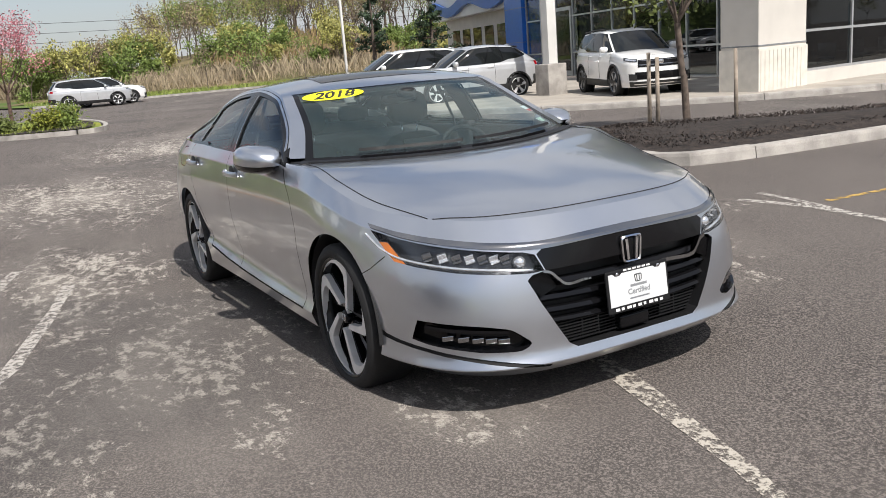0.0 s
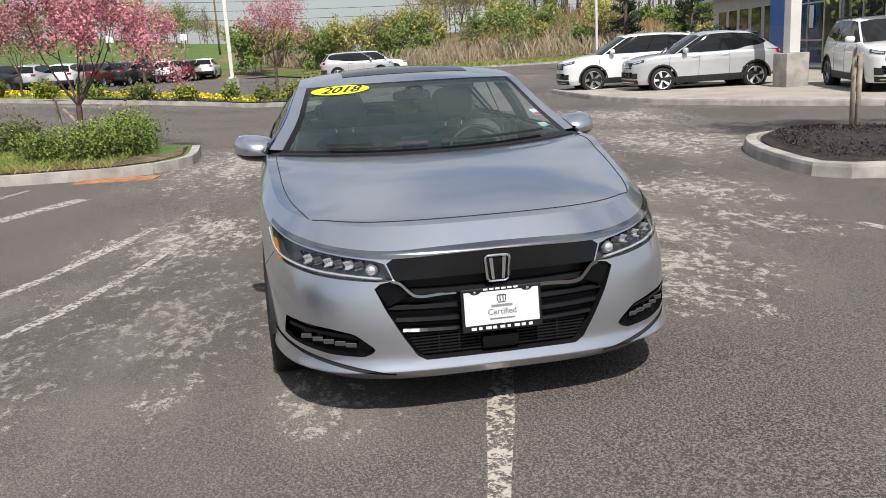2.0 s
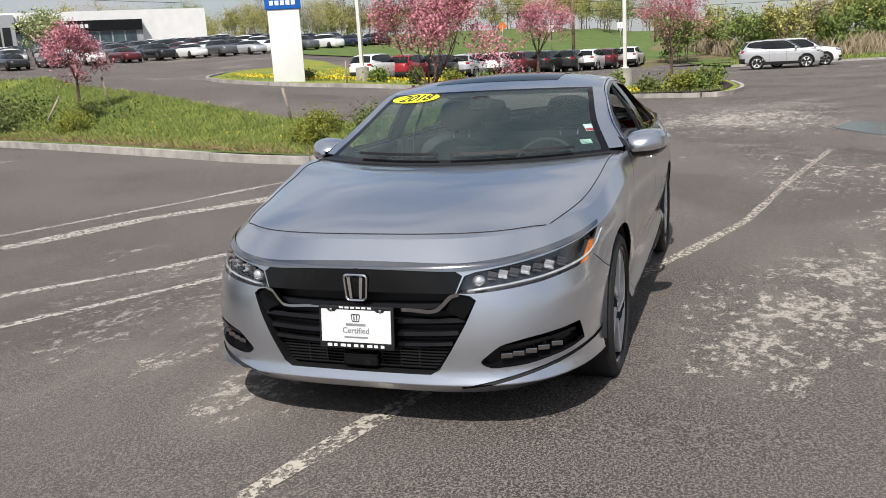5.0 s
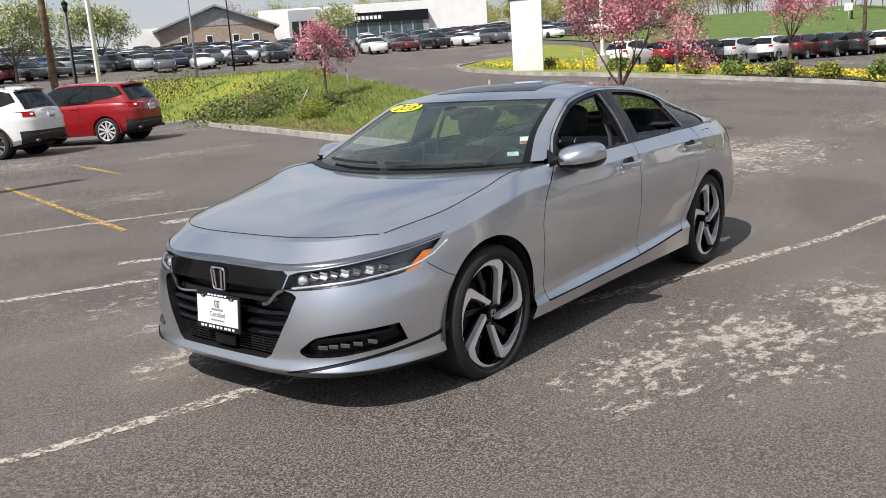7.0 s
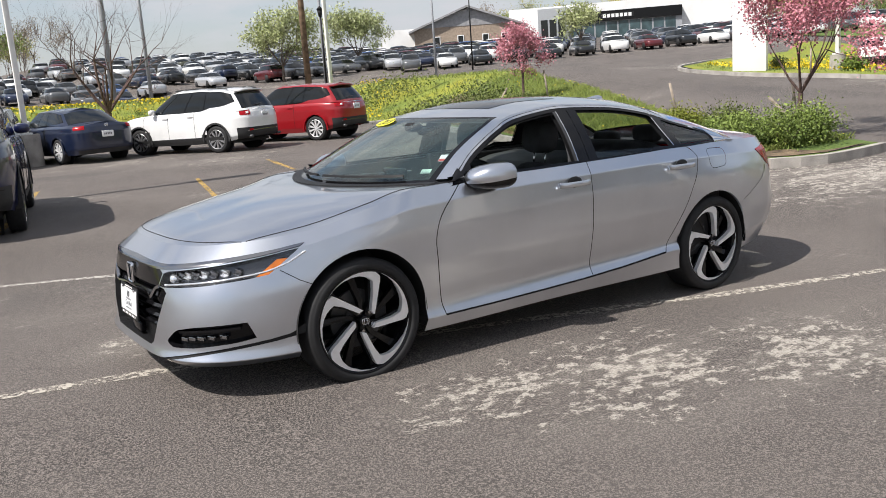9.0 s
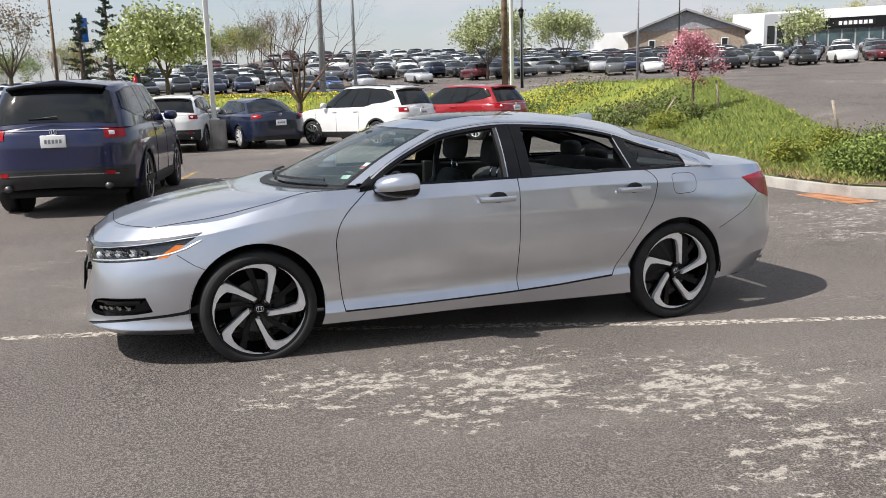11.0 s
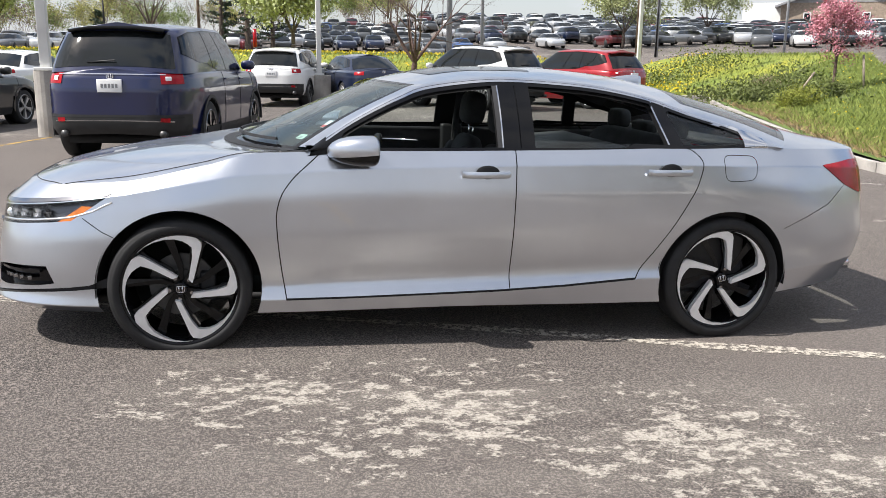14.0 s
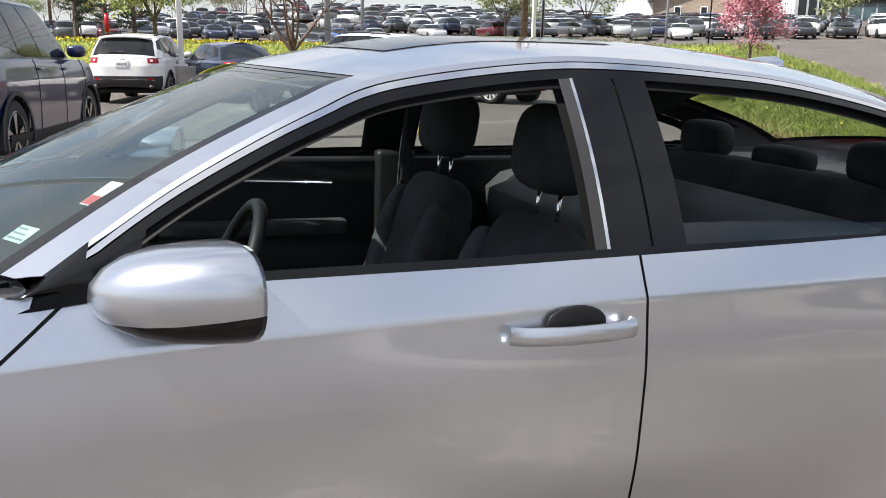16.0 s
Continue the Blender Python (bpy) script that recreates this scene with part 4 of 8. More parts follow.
    for k in "abc":
        piece("door_pillar", reg["pillar_" + k], M_BLACKGLOSS, "pair", "gloss black pillar between the windows")
    piece("quarter_pillar", reg["quarter_pillar"], M_SILVER, "pair")
    piece("pillar_gap", reg["seam"], M_GAP, "pair", move=-.004)
    piece("side_window", reg["glass_f"], M_GLASS, "r", move=-.008)
    piece("rear_side_window", reg["glass_r"], M_TINT, "r", move=-.008)
    low = [f for f in reg["glass_r"] if f.calc_center_median().z < 1.085 - .05 * (f.calc_center_median().x + .322) / -.75]
    piece("rear_side_window", low, M_TINT, "l", "tinted pane wound most of the way down", move=-.012)
    piece("quarter_window", reg["glass_q"], M_TINT, "pair", move=-.006)
    solid = reg["rail"] + reg["channel"] + reg["edge"] + reg["edge_r"] + reg["frame"] + reg["pillar_a"] + reg["pillar_b"] + reg["pillar_c"] + reg["seam"] + reg["chrome"] + reg["quarter_pillar"]
    solid = [f for f in solid if f.calc_center_median().x > -1.45]
    piece("side_lining", solid, M_BLACKMATT, "pair", move=-.03)
    bm.free()


cabin_side()


# ---- wheels ----
def lathe(bm, prof, seg=48):
    """A profile of (radius, offset) turned about the y axis."""
    rows = [[(r * math.cos(2 * math.pi * i / seg), o, r * math.sin(2 * math.pi * i / seg)) for i in range(seg)] for r, o in prof]
    grid_faces(bm, rows, closed=True)
    return bm


def fan(bm, poly, y0, y1, taper=0.0):
    """A flat shape in the wheel's plane (x, z), from y0 inside to y1 outside."""
    a = [bm.verts.new((p[0], y0, p[1])) for p in poly]
    c = np.mean(np.array(poly), axis=0)
    b = [bm.verts.new((p[0] + (c[0] - p[0]) * taper, y1, p[1] + (c[1] - p[1]) * taper)) for p in poly]
    bm.faces.new(b)
    bm.faces.new(a[::-1])
    for i in range(len(a)):
        j = (i + 1) % len(a)
        bm.faces.new((a[i], a[j], b[j], b[i]))


def polar(pts, turn):
    return [(r * math.cos(radians(a + turn)), r * math.sin(radians(a + turn))) for r, a in pts]


def make_wheel():
    """A wheel that faces +y: tyre, barrel, five hooked blades over black pockets, disc."""
    w = new("wheel")
    w.parent = sedan
    bm = lathe(bmesh.new(), [(.266, -.10), (.276, -.112), (.303, -.117), (.326, -.105), (.335, -.085), (.3355, -.02), (.3355, .02), (.335, .085), (.330, .100), (.320, .109), (.316, .1095), (.312, .1135), (.304, .1155), (.290, .1165), (.281, .1130), (.278, .1085), (.266, .097)], 80)
    tyre = part("tyre", bm, M_TYRE, w, "black low-profile tyre")
    bm = lathe(bmesh.new(), [(.277, .103), (.2745, .108), (.268, .106), (.262, .098), (.246, .06), (.236, -.09)], 80)
    part("rim", bm, M_BLACKGLOSS, w, "gloss black rim")
    bm = lathe(bmesh.new(), [(.2765, .1045), (.2745, .1085), (.2710, .1075), (.2695, .1030)], 80)
    part("rim_edge", bm, M_BLACKGLOSS, w)
    for k in range(5):
        t = 72 * k + 102
        blade = [(.062, 50), (.092, 33.5), (.165, 19.0), (.228, 14.4), (.249, 12), (.2645, 4.5), (.2685, -3), (.2685, -13), (.2685, -23), (.2685, -33), (.2685, -43), (.2685, -52), (.2685, -60), (.2630, -60), (.2610, -50), (.2575, -39), (.2520, -27), (.2455, -17), (.236, -8.5), (.224, -2.0), (.212, 3.6), (.165, 8.2), (.092, 16.2), (.062, 25)]
        bm = bmesh.new()
        fan(bm, polar(blade, t), .070, .099, .0)
        part("spoke", bm, M_ALLOY, w, "machined silver blade spoke", smooth=False)
        back = [(.03, 10), (.10, 12), (.225, 0), (.262, -3), (.262, 18), (.225, 17), (.10, 36), (.03, 60)]
        bm = bmesh.new()
        fan(bm, polar(back, t), .030, .066, .0)
        arm = [(.03, 46), (.10, 52), (.22, 44), (.262, 42), (.262, 53), (.22, 54), (.10, 66), (.03, 76)]
        fan(bm, polar(arm, t), .020, .052, .02)
        part("spoke_backing", bm, M_BLACKGLOSS, w, "gloss black secondary spoke", smooth=False)
    bm = lathe(bmesh.new(), [(.0, .096), (.024, .096), (.030, .090), (.034, .06)], 32)
    part("hub_cap", bm, M_BLACKGLOSS, w, "black hub cap with a small silver mark", smooth=False)
    bm = bmesh.new()
    ring = rounded([(-.017, -.014), (.017, -.014), (.020, .015), (-.020, .015)], .006, 3)
    sweep(bm, [(p[0], .0972, p[1]) for p in ring], circle(.0020, 5), up=(0, 1, 0), closed=True)
    for x in (-.008, .008):
        box(bm, (x - .0022, .096, -.011), (x + .0022, .0985, .012))
    part("hub_mark", bm, M_CHROME, w)
    for k in range(5):
        a = radians(72 * k + 133)
        bm = bmesh.new()
        tube(bm, (.055 * math.cos(a), .05, .055 * math.sin(a)), (.055 * math.cos(a), .078, .055 * math.sin(a)), .010, seg=6)
        part("wheel_nut", bm, M_DARKCHROME, w, smooth=False)
    bm = lathe(bmesh.new(), [(.0, .012), (.075, .012), (.078, .0), (.155, .0), (.155, -.02), (.06, -.02)], 40)
    part("brake_disc", bm, M_STEEL, w, "steel brake disc", smooth=False)
    bm = bmesh.new()
    box(bm, (-.16, -.035, -.07), (-.085, .045, .07), .012)
    part("brake_caliper", bm, M_BLACKMATT, w)
    return w


wheel = make_wheel()
wheel.matrix_basis = pose(1.415, .795, .330, 0, 0, 0)
copy_thing(wheel, pose(-1.415, .795, .330, 0, 16, 0))
copy_thing(wheel, pose(1.415, -.795, .330, 0, 0, 180))
copy_thing(wheel, pose(-1.415, -.795, .330, 0, -25, 180))

# wheel-arch liners and floor pan
for _x, _r in ((1.415, .386), (-1.410, .380)):
    for _s in (1, -1):
        _b = bmesh.new()
        _arc = [(_x + _r * math.cos(radians(a)), _r * math.sin(radians(a)) + .332) for a in np.linspace(-6, 186, 30)]
        grid_faces(_b, [[(p[0], _s * y, p[1]) for p in _arc] for y in (.895, .80, .50)])
        _b.faces.new([_b.verts.new((p[0], _s * .50, p[1])) for p in _arc])
        part("arch_liner", _b, M_GAP, sedan, "black wheel-arch liner")
_b = bmesh.new()
for _lo, _hi in (((-2.12, -.68, .215), (2.1, .68, .25)), ((-2.34, -.46, .262), (-2.12, .46, .29)), ((-.98, -.83, .20), (.98, .83, .24))):
    box(_b, _lo, _hi)
part("floor_pan", _b, M_GAP, sedan, "black underside")
for _s in (1, -1):
    _b = bmesh.new()
    tube(_b, (-2.25, _s * .52, .315), (-2.45, _s * .52, .315), .036, seg=20)
    part("exhaust_tip", _b, M_CHROME, sedan, "chrome exhaust outlet")


# ---- nose details ----
def nose_x(y, z):
    """x of the nose at a place seen from the front."""
    names = list(RAILS)
    xs, zs = [], []
    for n in names:
        t = np.linspace(0, 1.9, 200)
        p = rail(n, t)
        i = int(np.argmin(np.abs(p[:, 1] - abs(y))))
        xs.append(p[i, 0])
        zs.append(p[i, 2])
    return float(np.interp(z, zs, xs))


def nose_bar(bm, pts, section, back=0.0):
    sweep(bm, [(nose_x(y, z) - back, y, z) for y, z in pts], section)


def mirror_y(pts):
    return [(-p[0], *p[1:]) for p in pts]


def half_width(z):
    return float(np.interp(z, (.283, .305, .385, .485, .572, .60), (.30, .335, .385, .44, .478, .402)))


# grille bars
for _z, _h in ((.548, .016), (.490, .014), (.440, .013), (.398, .010)):
    _b = bmesh.new()
    _w = half_width(_z) - .012
    nose_bar(_b, [(y, _z - .012 * (1 - (y / _w) ** 2)) for y in np.linspace(-_w, _w, 25)], [(-.022, -_h * .7), (.004, -_h), (.012, -_h * .3), (.004, _h * .8), (-.022, _h)], .035)
    part("grille_bar", _b, M_BLACKGLOSS, sedan, "gloss black grille bar", smooth=False)
for _i in range(7):
    _z = .300 + .0125 * _i
    _w = half_width(_z) - .015
    _b = bmesh.new()
    nose_bar(_b, [(y, _z) for y in np.linspace(-_w, _w, 15)], [(-.010, -.0022), (.004, -.0022), (.004, .0022), (-.010, .0022)], .045)
    part("grille_mesh_bar", _b, M_BLACKMATT, sedan, smooth=False)
for _s in (1, -1):
    for _y in (.08, .16, .24):
        _b = bmesh.new()
        box(_b, (nose_x(_y, .34) - .060, _s * _y - .003, .292), (nose_x(_y, .34) - .044, _s * _y + .003, .388))
        part("grille_mesh_bar", _b, M_BLACKMATT, sedan, smooth=False)
_b = bmesh.new()
box(_b, (nose_x(0, .33) - .055, -.075, .296), (nose_x(0, .33) - .012, .075, .352), .010)
part("radar_box", _b, M_BLACKGLOSS, sedan, "black sensor cover in the lower grille")
# wing-shaped bright line under the upper panel
for _s in (1, -1):
    _b = bmesh.new()
    _p = smooth_line([(.412, .598), (.385, .590), (.350, .556), (.325, .536), (.29, .530), (.20, .529), (.0, .528)], 4)
    sweep(_b, [(nose_x(y, z) - .002 - .030 * sstep(.34, .20, y), _s * y, z) for y, z in _p], [(-.012, -.007), (.006, -.006), (.008, .004), (-.012, .008)] if _s > 0 else [(-.012, .007), (.006, .006), (.008, -.004), (-.012, -.008)])
    bmesh.ops.recalc_face_normals(_b, faces=_b.faces)
    part("grille_wing", _b, M_DARKCHROME, sedan, "smoked chrome wing line in the grille", smooth=False)
    _b = bmesh.new()
    _q = [(.402, .600), (.455, .590), (.476, .572), (.43, .50), (.36, .53), (.385, .585)]
    _vs = [_b.verts.new((nose_x(y, z) - .012, _s * y, z)) for y, z in _q]
    _b.faces.new(_vs if _s > 0 else _vs[::-1])
    bmesh.ops.solidify(_b, geom=_b.faces, thickness=.01)
    part("grille_corner", _b, M_BLACKGLOSS, sedan, "gloss black corner block of the grille", smooth=False)

# badge: a bright rounded frame with two uprights
_b = bmesh.new()
_bx = nose_x(0, .615) + .010
_ring = rounded([(-.041, .566), (.041, .566), (.049, .668), (-.049, .668)], .018, 5)
sweep(_b, [(_bx, y, z) for y, z in _ring], [(-.0050, -.008), (.0050, -.008), (.0050, .002), (0, .006), (-.0050, .002)], up=(1, 0, 0), closed=True)
for _s in (1, -1):
    _u = [(_s * .014, .574), (_s * .025, .574), (_s * .034, .660), (_s * .020, .660)]
    _m = Matrix(((0, 0, 1, _bx - .006), (1, 0, 0, 0), (0, 1, 0, 0), (0, 0, 0, 1)))
    prism(_b, _u if _s > 0 else _u[::-1], 0, .010, _m)
bmesh.ops.recalc_face_normals(_b, faces=_b.faces)
part("badge", _b, M_CHROME, sedan, "bright chrome rounded badge frame", smooth=False)
_b = bmesh.new()
box(_b, (_bx - .03, -.045, .57), (_bx - .008, .045, .664), .012)
part("badge_backing", _b, M_BLACKGLOSS, sedan)


def text_part(txt, size, m, material, parent, name, label="", extrude=0.0004, shear=0.0, bold=0.0):
    cu = bpy.data.curves.new(name, "FONT")
    cu.body, cu.size, cu.align_x, cu.align_y, cu.extrude, cu.shear, cu.offset = txt, size, "CENTER", "CENTER", extrude, shear, bold
    ob = bpy.data.objects.new(name, cu)
    scene.collection.objects.link(ob)
    me = bpy.data.meshes.new_from_object(ob.evaluated_get(bpy.context.evaluated_depsgraph_get()))
    bpy.data.objects.remove(ob)
    me.materials.clear()
    return part(name, me, material, parent, label, m)


# show plate in a black frame
FRONT = Matrix(((0, 0, 1, 0), (1, 0, 0, 0), (0, 1, 0, 0), (0, 0, 0, 1)))   # local x to the car's left, y up, z ahead
PLATE = Matrix.Translation((nose_x(0, .46) + .022, .003, .463)) @ Matrix.Rotation(radians(-5), 4, "Y") @ FRONT
_b = bmesh.new()
box(_b, (-.160, -.086, -.010), (.160, .086, .0), .006)
plate = part("plate_frame", _b, M_BLACKMATT, sedan, "black show-plate frame with a white line of small print", PLATE, smooth=False)
_b = bmesh.new()
prism(_b, [(-.148, -.058), (.148, -.058), (.148, .072), (.125, .072), (.115, .062), (.09, .062), (.08, .070), (-.08, .070), (-.09, .062), (-.115, .062), (-.125, .072), (-.148, .072)], 0, .002)
part("plate", _b, M_PLATE, plate, "white show plate with grey print", smooth=False)
text_part("Certified", .032, Matrix.Translation((0, -.012, .0022)), M_GREYINK, plate, "plate_lettering", "grey word on the plate", bold=.0006)
_b = bmesh.new()
for _c, _y, _w, _h in ((0, .012, .042, .010), (0, -.038, .05, .006)):
    box(_b, (_c - _w, _y - _h / 2, .002), (_c + _w, _y + _h / 2, .0026))
part("plate_print", _b, M_GREYINK, plate, smooth=False)
_b = bmesh.new()
sweep(_b, [(p[0], p[1] + .038, .0028) for p in rounded([(-.014, -.013), (.014, -.013), (.018, .015), (-.018, .015)], .005, 3)], circle(.0018, 5), closed=True)
for _x in (-.006, .006):
    box(_b, (_x - .002, .028, .002), (_x + .002, .050, .003))
part("plate_mark", _b, M_INK, plate, smooth=False)
_b = bmesh.new()
for _i in range(9):
    _w = (.016, .011, .018, .012, .015, .010, .017, .013, .012)[_i]
    _x = -.125 + .0285 * _i
    box(_b, (_x, -.077, .0), (_x + _w * 1.25, -.066, .0008))
part("frame_print", _b, M_WHITEPLASTIC, plate, "white line of small print on the frame", smooth=False)
_b = bmesh.new()
for _i in range(6):
    box(_b, (-.07 + .024 * _i, .0755, .0), (-.07 + .024 * _i + .017, .0825, .0008))
part("frame_print", _b, M_WHITEPLASTIC, plate, "white line of small print on the frame", smooth=False)
for _x in (-.105, .105):
    _b = bmesh.new()
    tube(_b, (_x, .070, 0), (_x, .070, .006), .0065, seg=12)
    part("plate_screw", _b, M_CHROME, plate)

# headlamp insides: a row of lit-glass cells, a projector and an amber corner
for _s in (1, -1):
    for _i in range(7):
        _y = .525 + .038 * _i
        _z = .652 + .085 * (_y - .5)
        _c = Vector((nose_x(_y, _z) - .030, _s * _y, _z))
        _b = bmesh.new()
        _m = Matrix.Translation(_c) @ Matrix.Rotation(_s * radians(18 + 40 * max(0, _y - .55)), 4, "Z")
        _m = _m @ Matrix.Rotation(radians(-14 * _s), 4, "X")
        for _z0, _z1, _f in ((-.017, -.008, .010), (-.008, .006, -.004), (.006, .016, .004)):
            box(_b, (-.02, -.0185, _z0), (_f, .0185, _z1), .003, _m)
        part("led_cell", _b, M_LED if _i % 2 else M_DARKCHROME, sedan, "bright headlamp cell", smooth=False)
    _b = bmesh.new()
    _c = (nose_x(.475, .635) - .035, _s * .478, .636)
    bmesh.ops.create_uvsphere(_b, u_segments=20, v_segments=12, radius=.026, matrix=Matrix.Translation(_c))
    part("projector_lens", _b, M_LED, sedan, "round projector in the headlamp")
    _b = bmesh.new()
    _p = smooth_line([(.445, .606), (.55, .618), (.70, .636), (.78, .652), (.825, .668), (.850, .700), (.862, .745)], 4)
    sweep(_b, [(nose_x(y, z) - .010, _s * y, z) for y, z in _p], circle(.0065, 6))
    part("daylight_strip", _b, M_LED, sedan, "bright light-guide along the headlamp")
    # fog lamp bar
    for _i in range(5):
        _y = .58 + .042 * _i
        _z = .352 + .10 * (_y - .6)
        _b = bmesh.new()
        _m = Matrix.Translation((nose_x(_y, _z) - .028, _s * _y, _z)) @ Matrix.Rotation(_s * radians(22), 4, "Z")
        box(_b, (-.015, -.0225, -.010), (.004 - .003 * (_i % 2), .0225, .010), .003, _m)
        part("fog_lamp", _b, M_DARKCHROME, sedan, "smoked chrome fog lamp cell", smooth=False)
    _b = bmesh.new()
    sweep(_b, [(nose_x(y, z) - .022, _s * y, z) for y, z in [(.56, .388), (.66, .396), (.74, .402), (.80, .410)]], [(-.012, -.006), (.010, -.006), (.010, .006), (-.012, .006)])
    part("fog_shelf", _b, M_BLACKGLOSS, sedan, smooth=False)
    # door handles and mirrors
    for _x, _z, _yy in ((-.055, .895, .927), (-1.035, .912, .927)):
        _b = bmesh.new()
        _pts = [(_x + .118, .004), (_x + .09, .020), (_x + .02, .030), (_x - .06, .031), (_x - .11, .022), (_x - .118, .006)]
        sweep(_b, [(x, _s * (_yy + o - .004), _z + .010 * (_x - x)) for x, o in _pts], [(k[0] * .011, k[1] * .017) for k in circle(1, 10)])
        part("door_handle", _b, M_SILVER, sedan, "body-coloured door handle")
        # the handle hollow's shade, painted as a flat black disc on the door
        _b = bmesh.new()
        bmesh.ops.create_uvsphere(_b, u_segments=24, v_segments=12, radius=1, matrix=Matrix.Translation((_x - .01, _s * (_yy - .006), _z + .010)) @ Matrix.Diagonal((.060, .007, .034, 1)))
        part("handle_pocket", _b, M_BLACKMATT, sedan, "black disc drawn as the shaded hollow behind the handle")


def make_mirror(s):
    c = Vector((.605, s * .930, 1.000))
    # a pod that is rounded ahead and cut flat behind
    def ring(f, sc):
        out = []
        for i in range(28):
            a = 2 * math.pi * i / 28
            y = .120 * np.sign(math.cos(a)) * abs(math.cos(a)) ** .68 * sc
            z = (.078 if math.sin(a) > 0 else .068) * np.sign(math.sin(a)) * abs(math.sin(a)) ** .8 * sc
            out.append(Vector((f - .22 * y, s * y, z + .10 * y)))
        return out
    secs = [(.118, .05), (.112, .30), (.092, .56), (.062, .78), (.022, .93), (-.03, 1.0), (-.078, 1.02), (-.090, .99), (-.083, .90)]
    bm = bmesh.new()
    pts = [[c + p for p in ring(f, sc)] for f, sc in secs]
    grid_faces(bm, pts, closed=True)
    bm.faces.new([bm.verts.new(p) for p in pts[0]])
    bmesh.ops.remove_doubles(bm, verts=bm.verts, dist=1e-5)
    bmesh.ops.recalc_face_normals(bm, faces=bm.faces)
    geo = list(bm.faces) + list(bm.edges) + list(bm.verts)
    bmesh.ops.bisect_plane(bm, geom=geo, dist=1e-5, plane_co=c + Vector((0, 0, -.014)), plane_no=Vector((.10, 0, 1)))
    low = bm.copy()
    for b, keep in ((bm, 1), (low, -1)):
        kill = [f for f in b.faces if ((f.calc_center_median() - c - Vector((0, 0, -.014))).dot(Vector((.10, 0, 1)))) * keep < 0]
        bmesh.ops.delete(b, geom=kill, context="FACES")
    m = part("door_mirror", bm, M_SILVER, sedan, "silver door mirror with a black underside")
    part("mirror_base", low, M_BLACKGLOSS, m)
    b = bmesh.new()
    b.faces.new([b.verts.new(c + p + Vector((-.001, 0, 0))) for p in ring(-.081, .9)])
    part("mirror_glass", b, M_CHROME, m)
    b = bmesh.new()
    sweep(b, [(.69, s * .835, .968), (.67, s * .865, .972), (.645, s * .90, .98)], [(-.05, -.016), (.045, -.014), (.05, .010), (-.04, .014)])
    part("mirror_arm", b, M_BLACKGLOSS, m, smooth=False)
    b = bmesh.new()
    v = [b.verts.new(p) for p in ((.935, s * .872, .962), (.80, s * .876, .972), (.645, s * .878, .992), (.650, s * .860, 1.050), (.715, s * .850, 1.035), (.82, s * .862, .995))]
    b.faces.new(v if s > 0 else v[::-1])
    bmesh.ops.solidify(b, geom=b.faces, thickness=.012)
    part("mirror_sail", b, M_BLACKGLOSS, m, smooth=False)


make_mirror(1)
make_mirror(-1)

# wipers, fin aerial
for _y0, _y1 in ((.62, .02), (-.05, -.55)):
    _b = bmesh.new()
    _row = top_patch([.20], 60)[0]
    _pts = []
    for y in np.linspace(_y0, _y1, 14):
        q = _row[int(np.argmin(np.abs(_row[:, 1] - abs(y))))]
        _pts.append((q[0] + .03, y, q[2] + .006))
    sweep(_b, _pts, [(-.009, 0), (.009, 0), (.004, .014), (-.004, .014)])
    part("wiper", _b, M_BLACKMATT, sedan, "black windscreen wiper", smooth=False)
_b = bmesh.new()
_row = top_patch([.02], 60)[0]
for _s in (1, -1):
    sweep(_b, [(p[0] + .02, _s * p[1], p[2] - .004) for p in _row[::4]], [(-.05, .001), (.03, -.002), (.03, .006), (-.05, .010)] if _s > 0 else [(.05, .001), (-.03, -.002), (-.03, .006), (.05, .010)])
part("cowl", _b, M_BLACKMATT, sedan, "black plastic cowl at the windscreen foot", smooth=False)
_b = bmesh.new()
_secs = []
for _x, _w, _h in ((-1.02, .004, .004), (-1.08, .022, .020), (-1.16, .030, .048), (-1.22, .028, .062), (-1.245, .020, .058), (-1.25, .012, .010)):
    _zz = float(np.interp(-_x, -G_CX(np.linspace(0, 9, 200)), G_CZ(np.linspace(0, 9, 200)))) - .006
    _secs.append([(_x, _w * math.cos(a), _zz + _h * max(0, math.sin(a))) for a in np.linspace(0, math.pi, 11)])
grid_faces(_b, _secs)
bmesh.ops.recalc_face_normals(_b, faces=_b.faces)
part("fin_aerial", _b, M_SILVER, sedan, "silver fin aerial on the roof")


# ---- cabin ----
def blob(bm, m, sx, sy, sz, p=3.0, nu=20, nv=12):
    """A pillow: a box with well rounded sides."""
    rows = []
    for i in range(nv + 1):
        v = -math.pi / 2 + math.pi * i / nv
        row = []
        for j in range(nu):
            u = 2 * math.pi * j / nu
            f = lambda c: np.sign(c) * abs(c) ** (2 / p)
            row.append(m @ Vector((sx * f(math.cos(v)) * f(math.cos(u)), sy * f(math.cos(v)) * f(math.sin(u)), sz * f(math.sin(v)))))
        rows.append(row)
    grid_faces(bm, rows, closed=True)
    bmesh.ops.remove_doubles(bm, verts=bm.verts, dist=1e-4)
    return bm


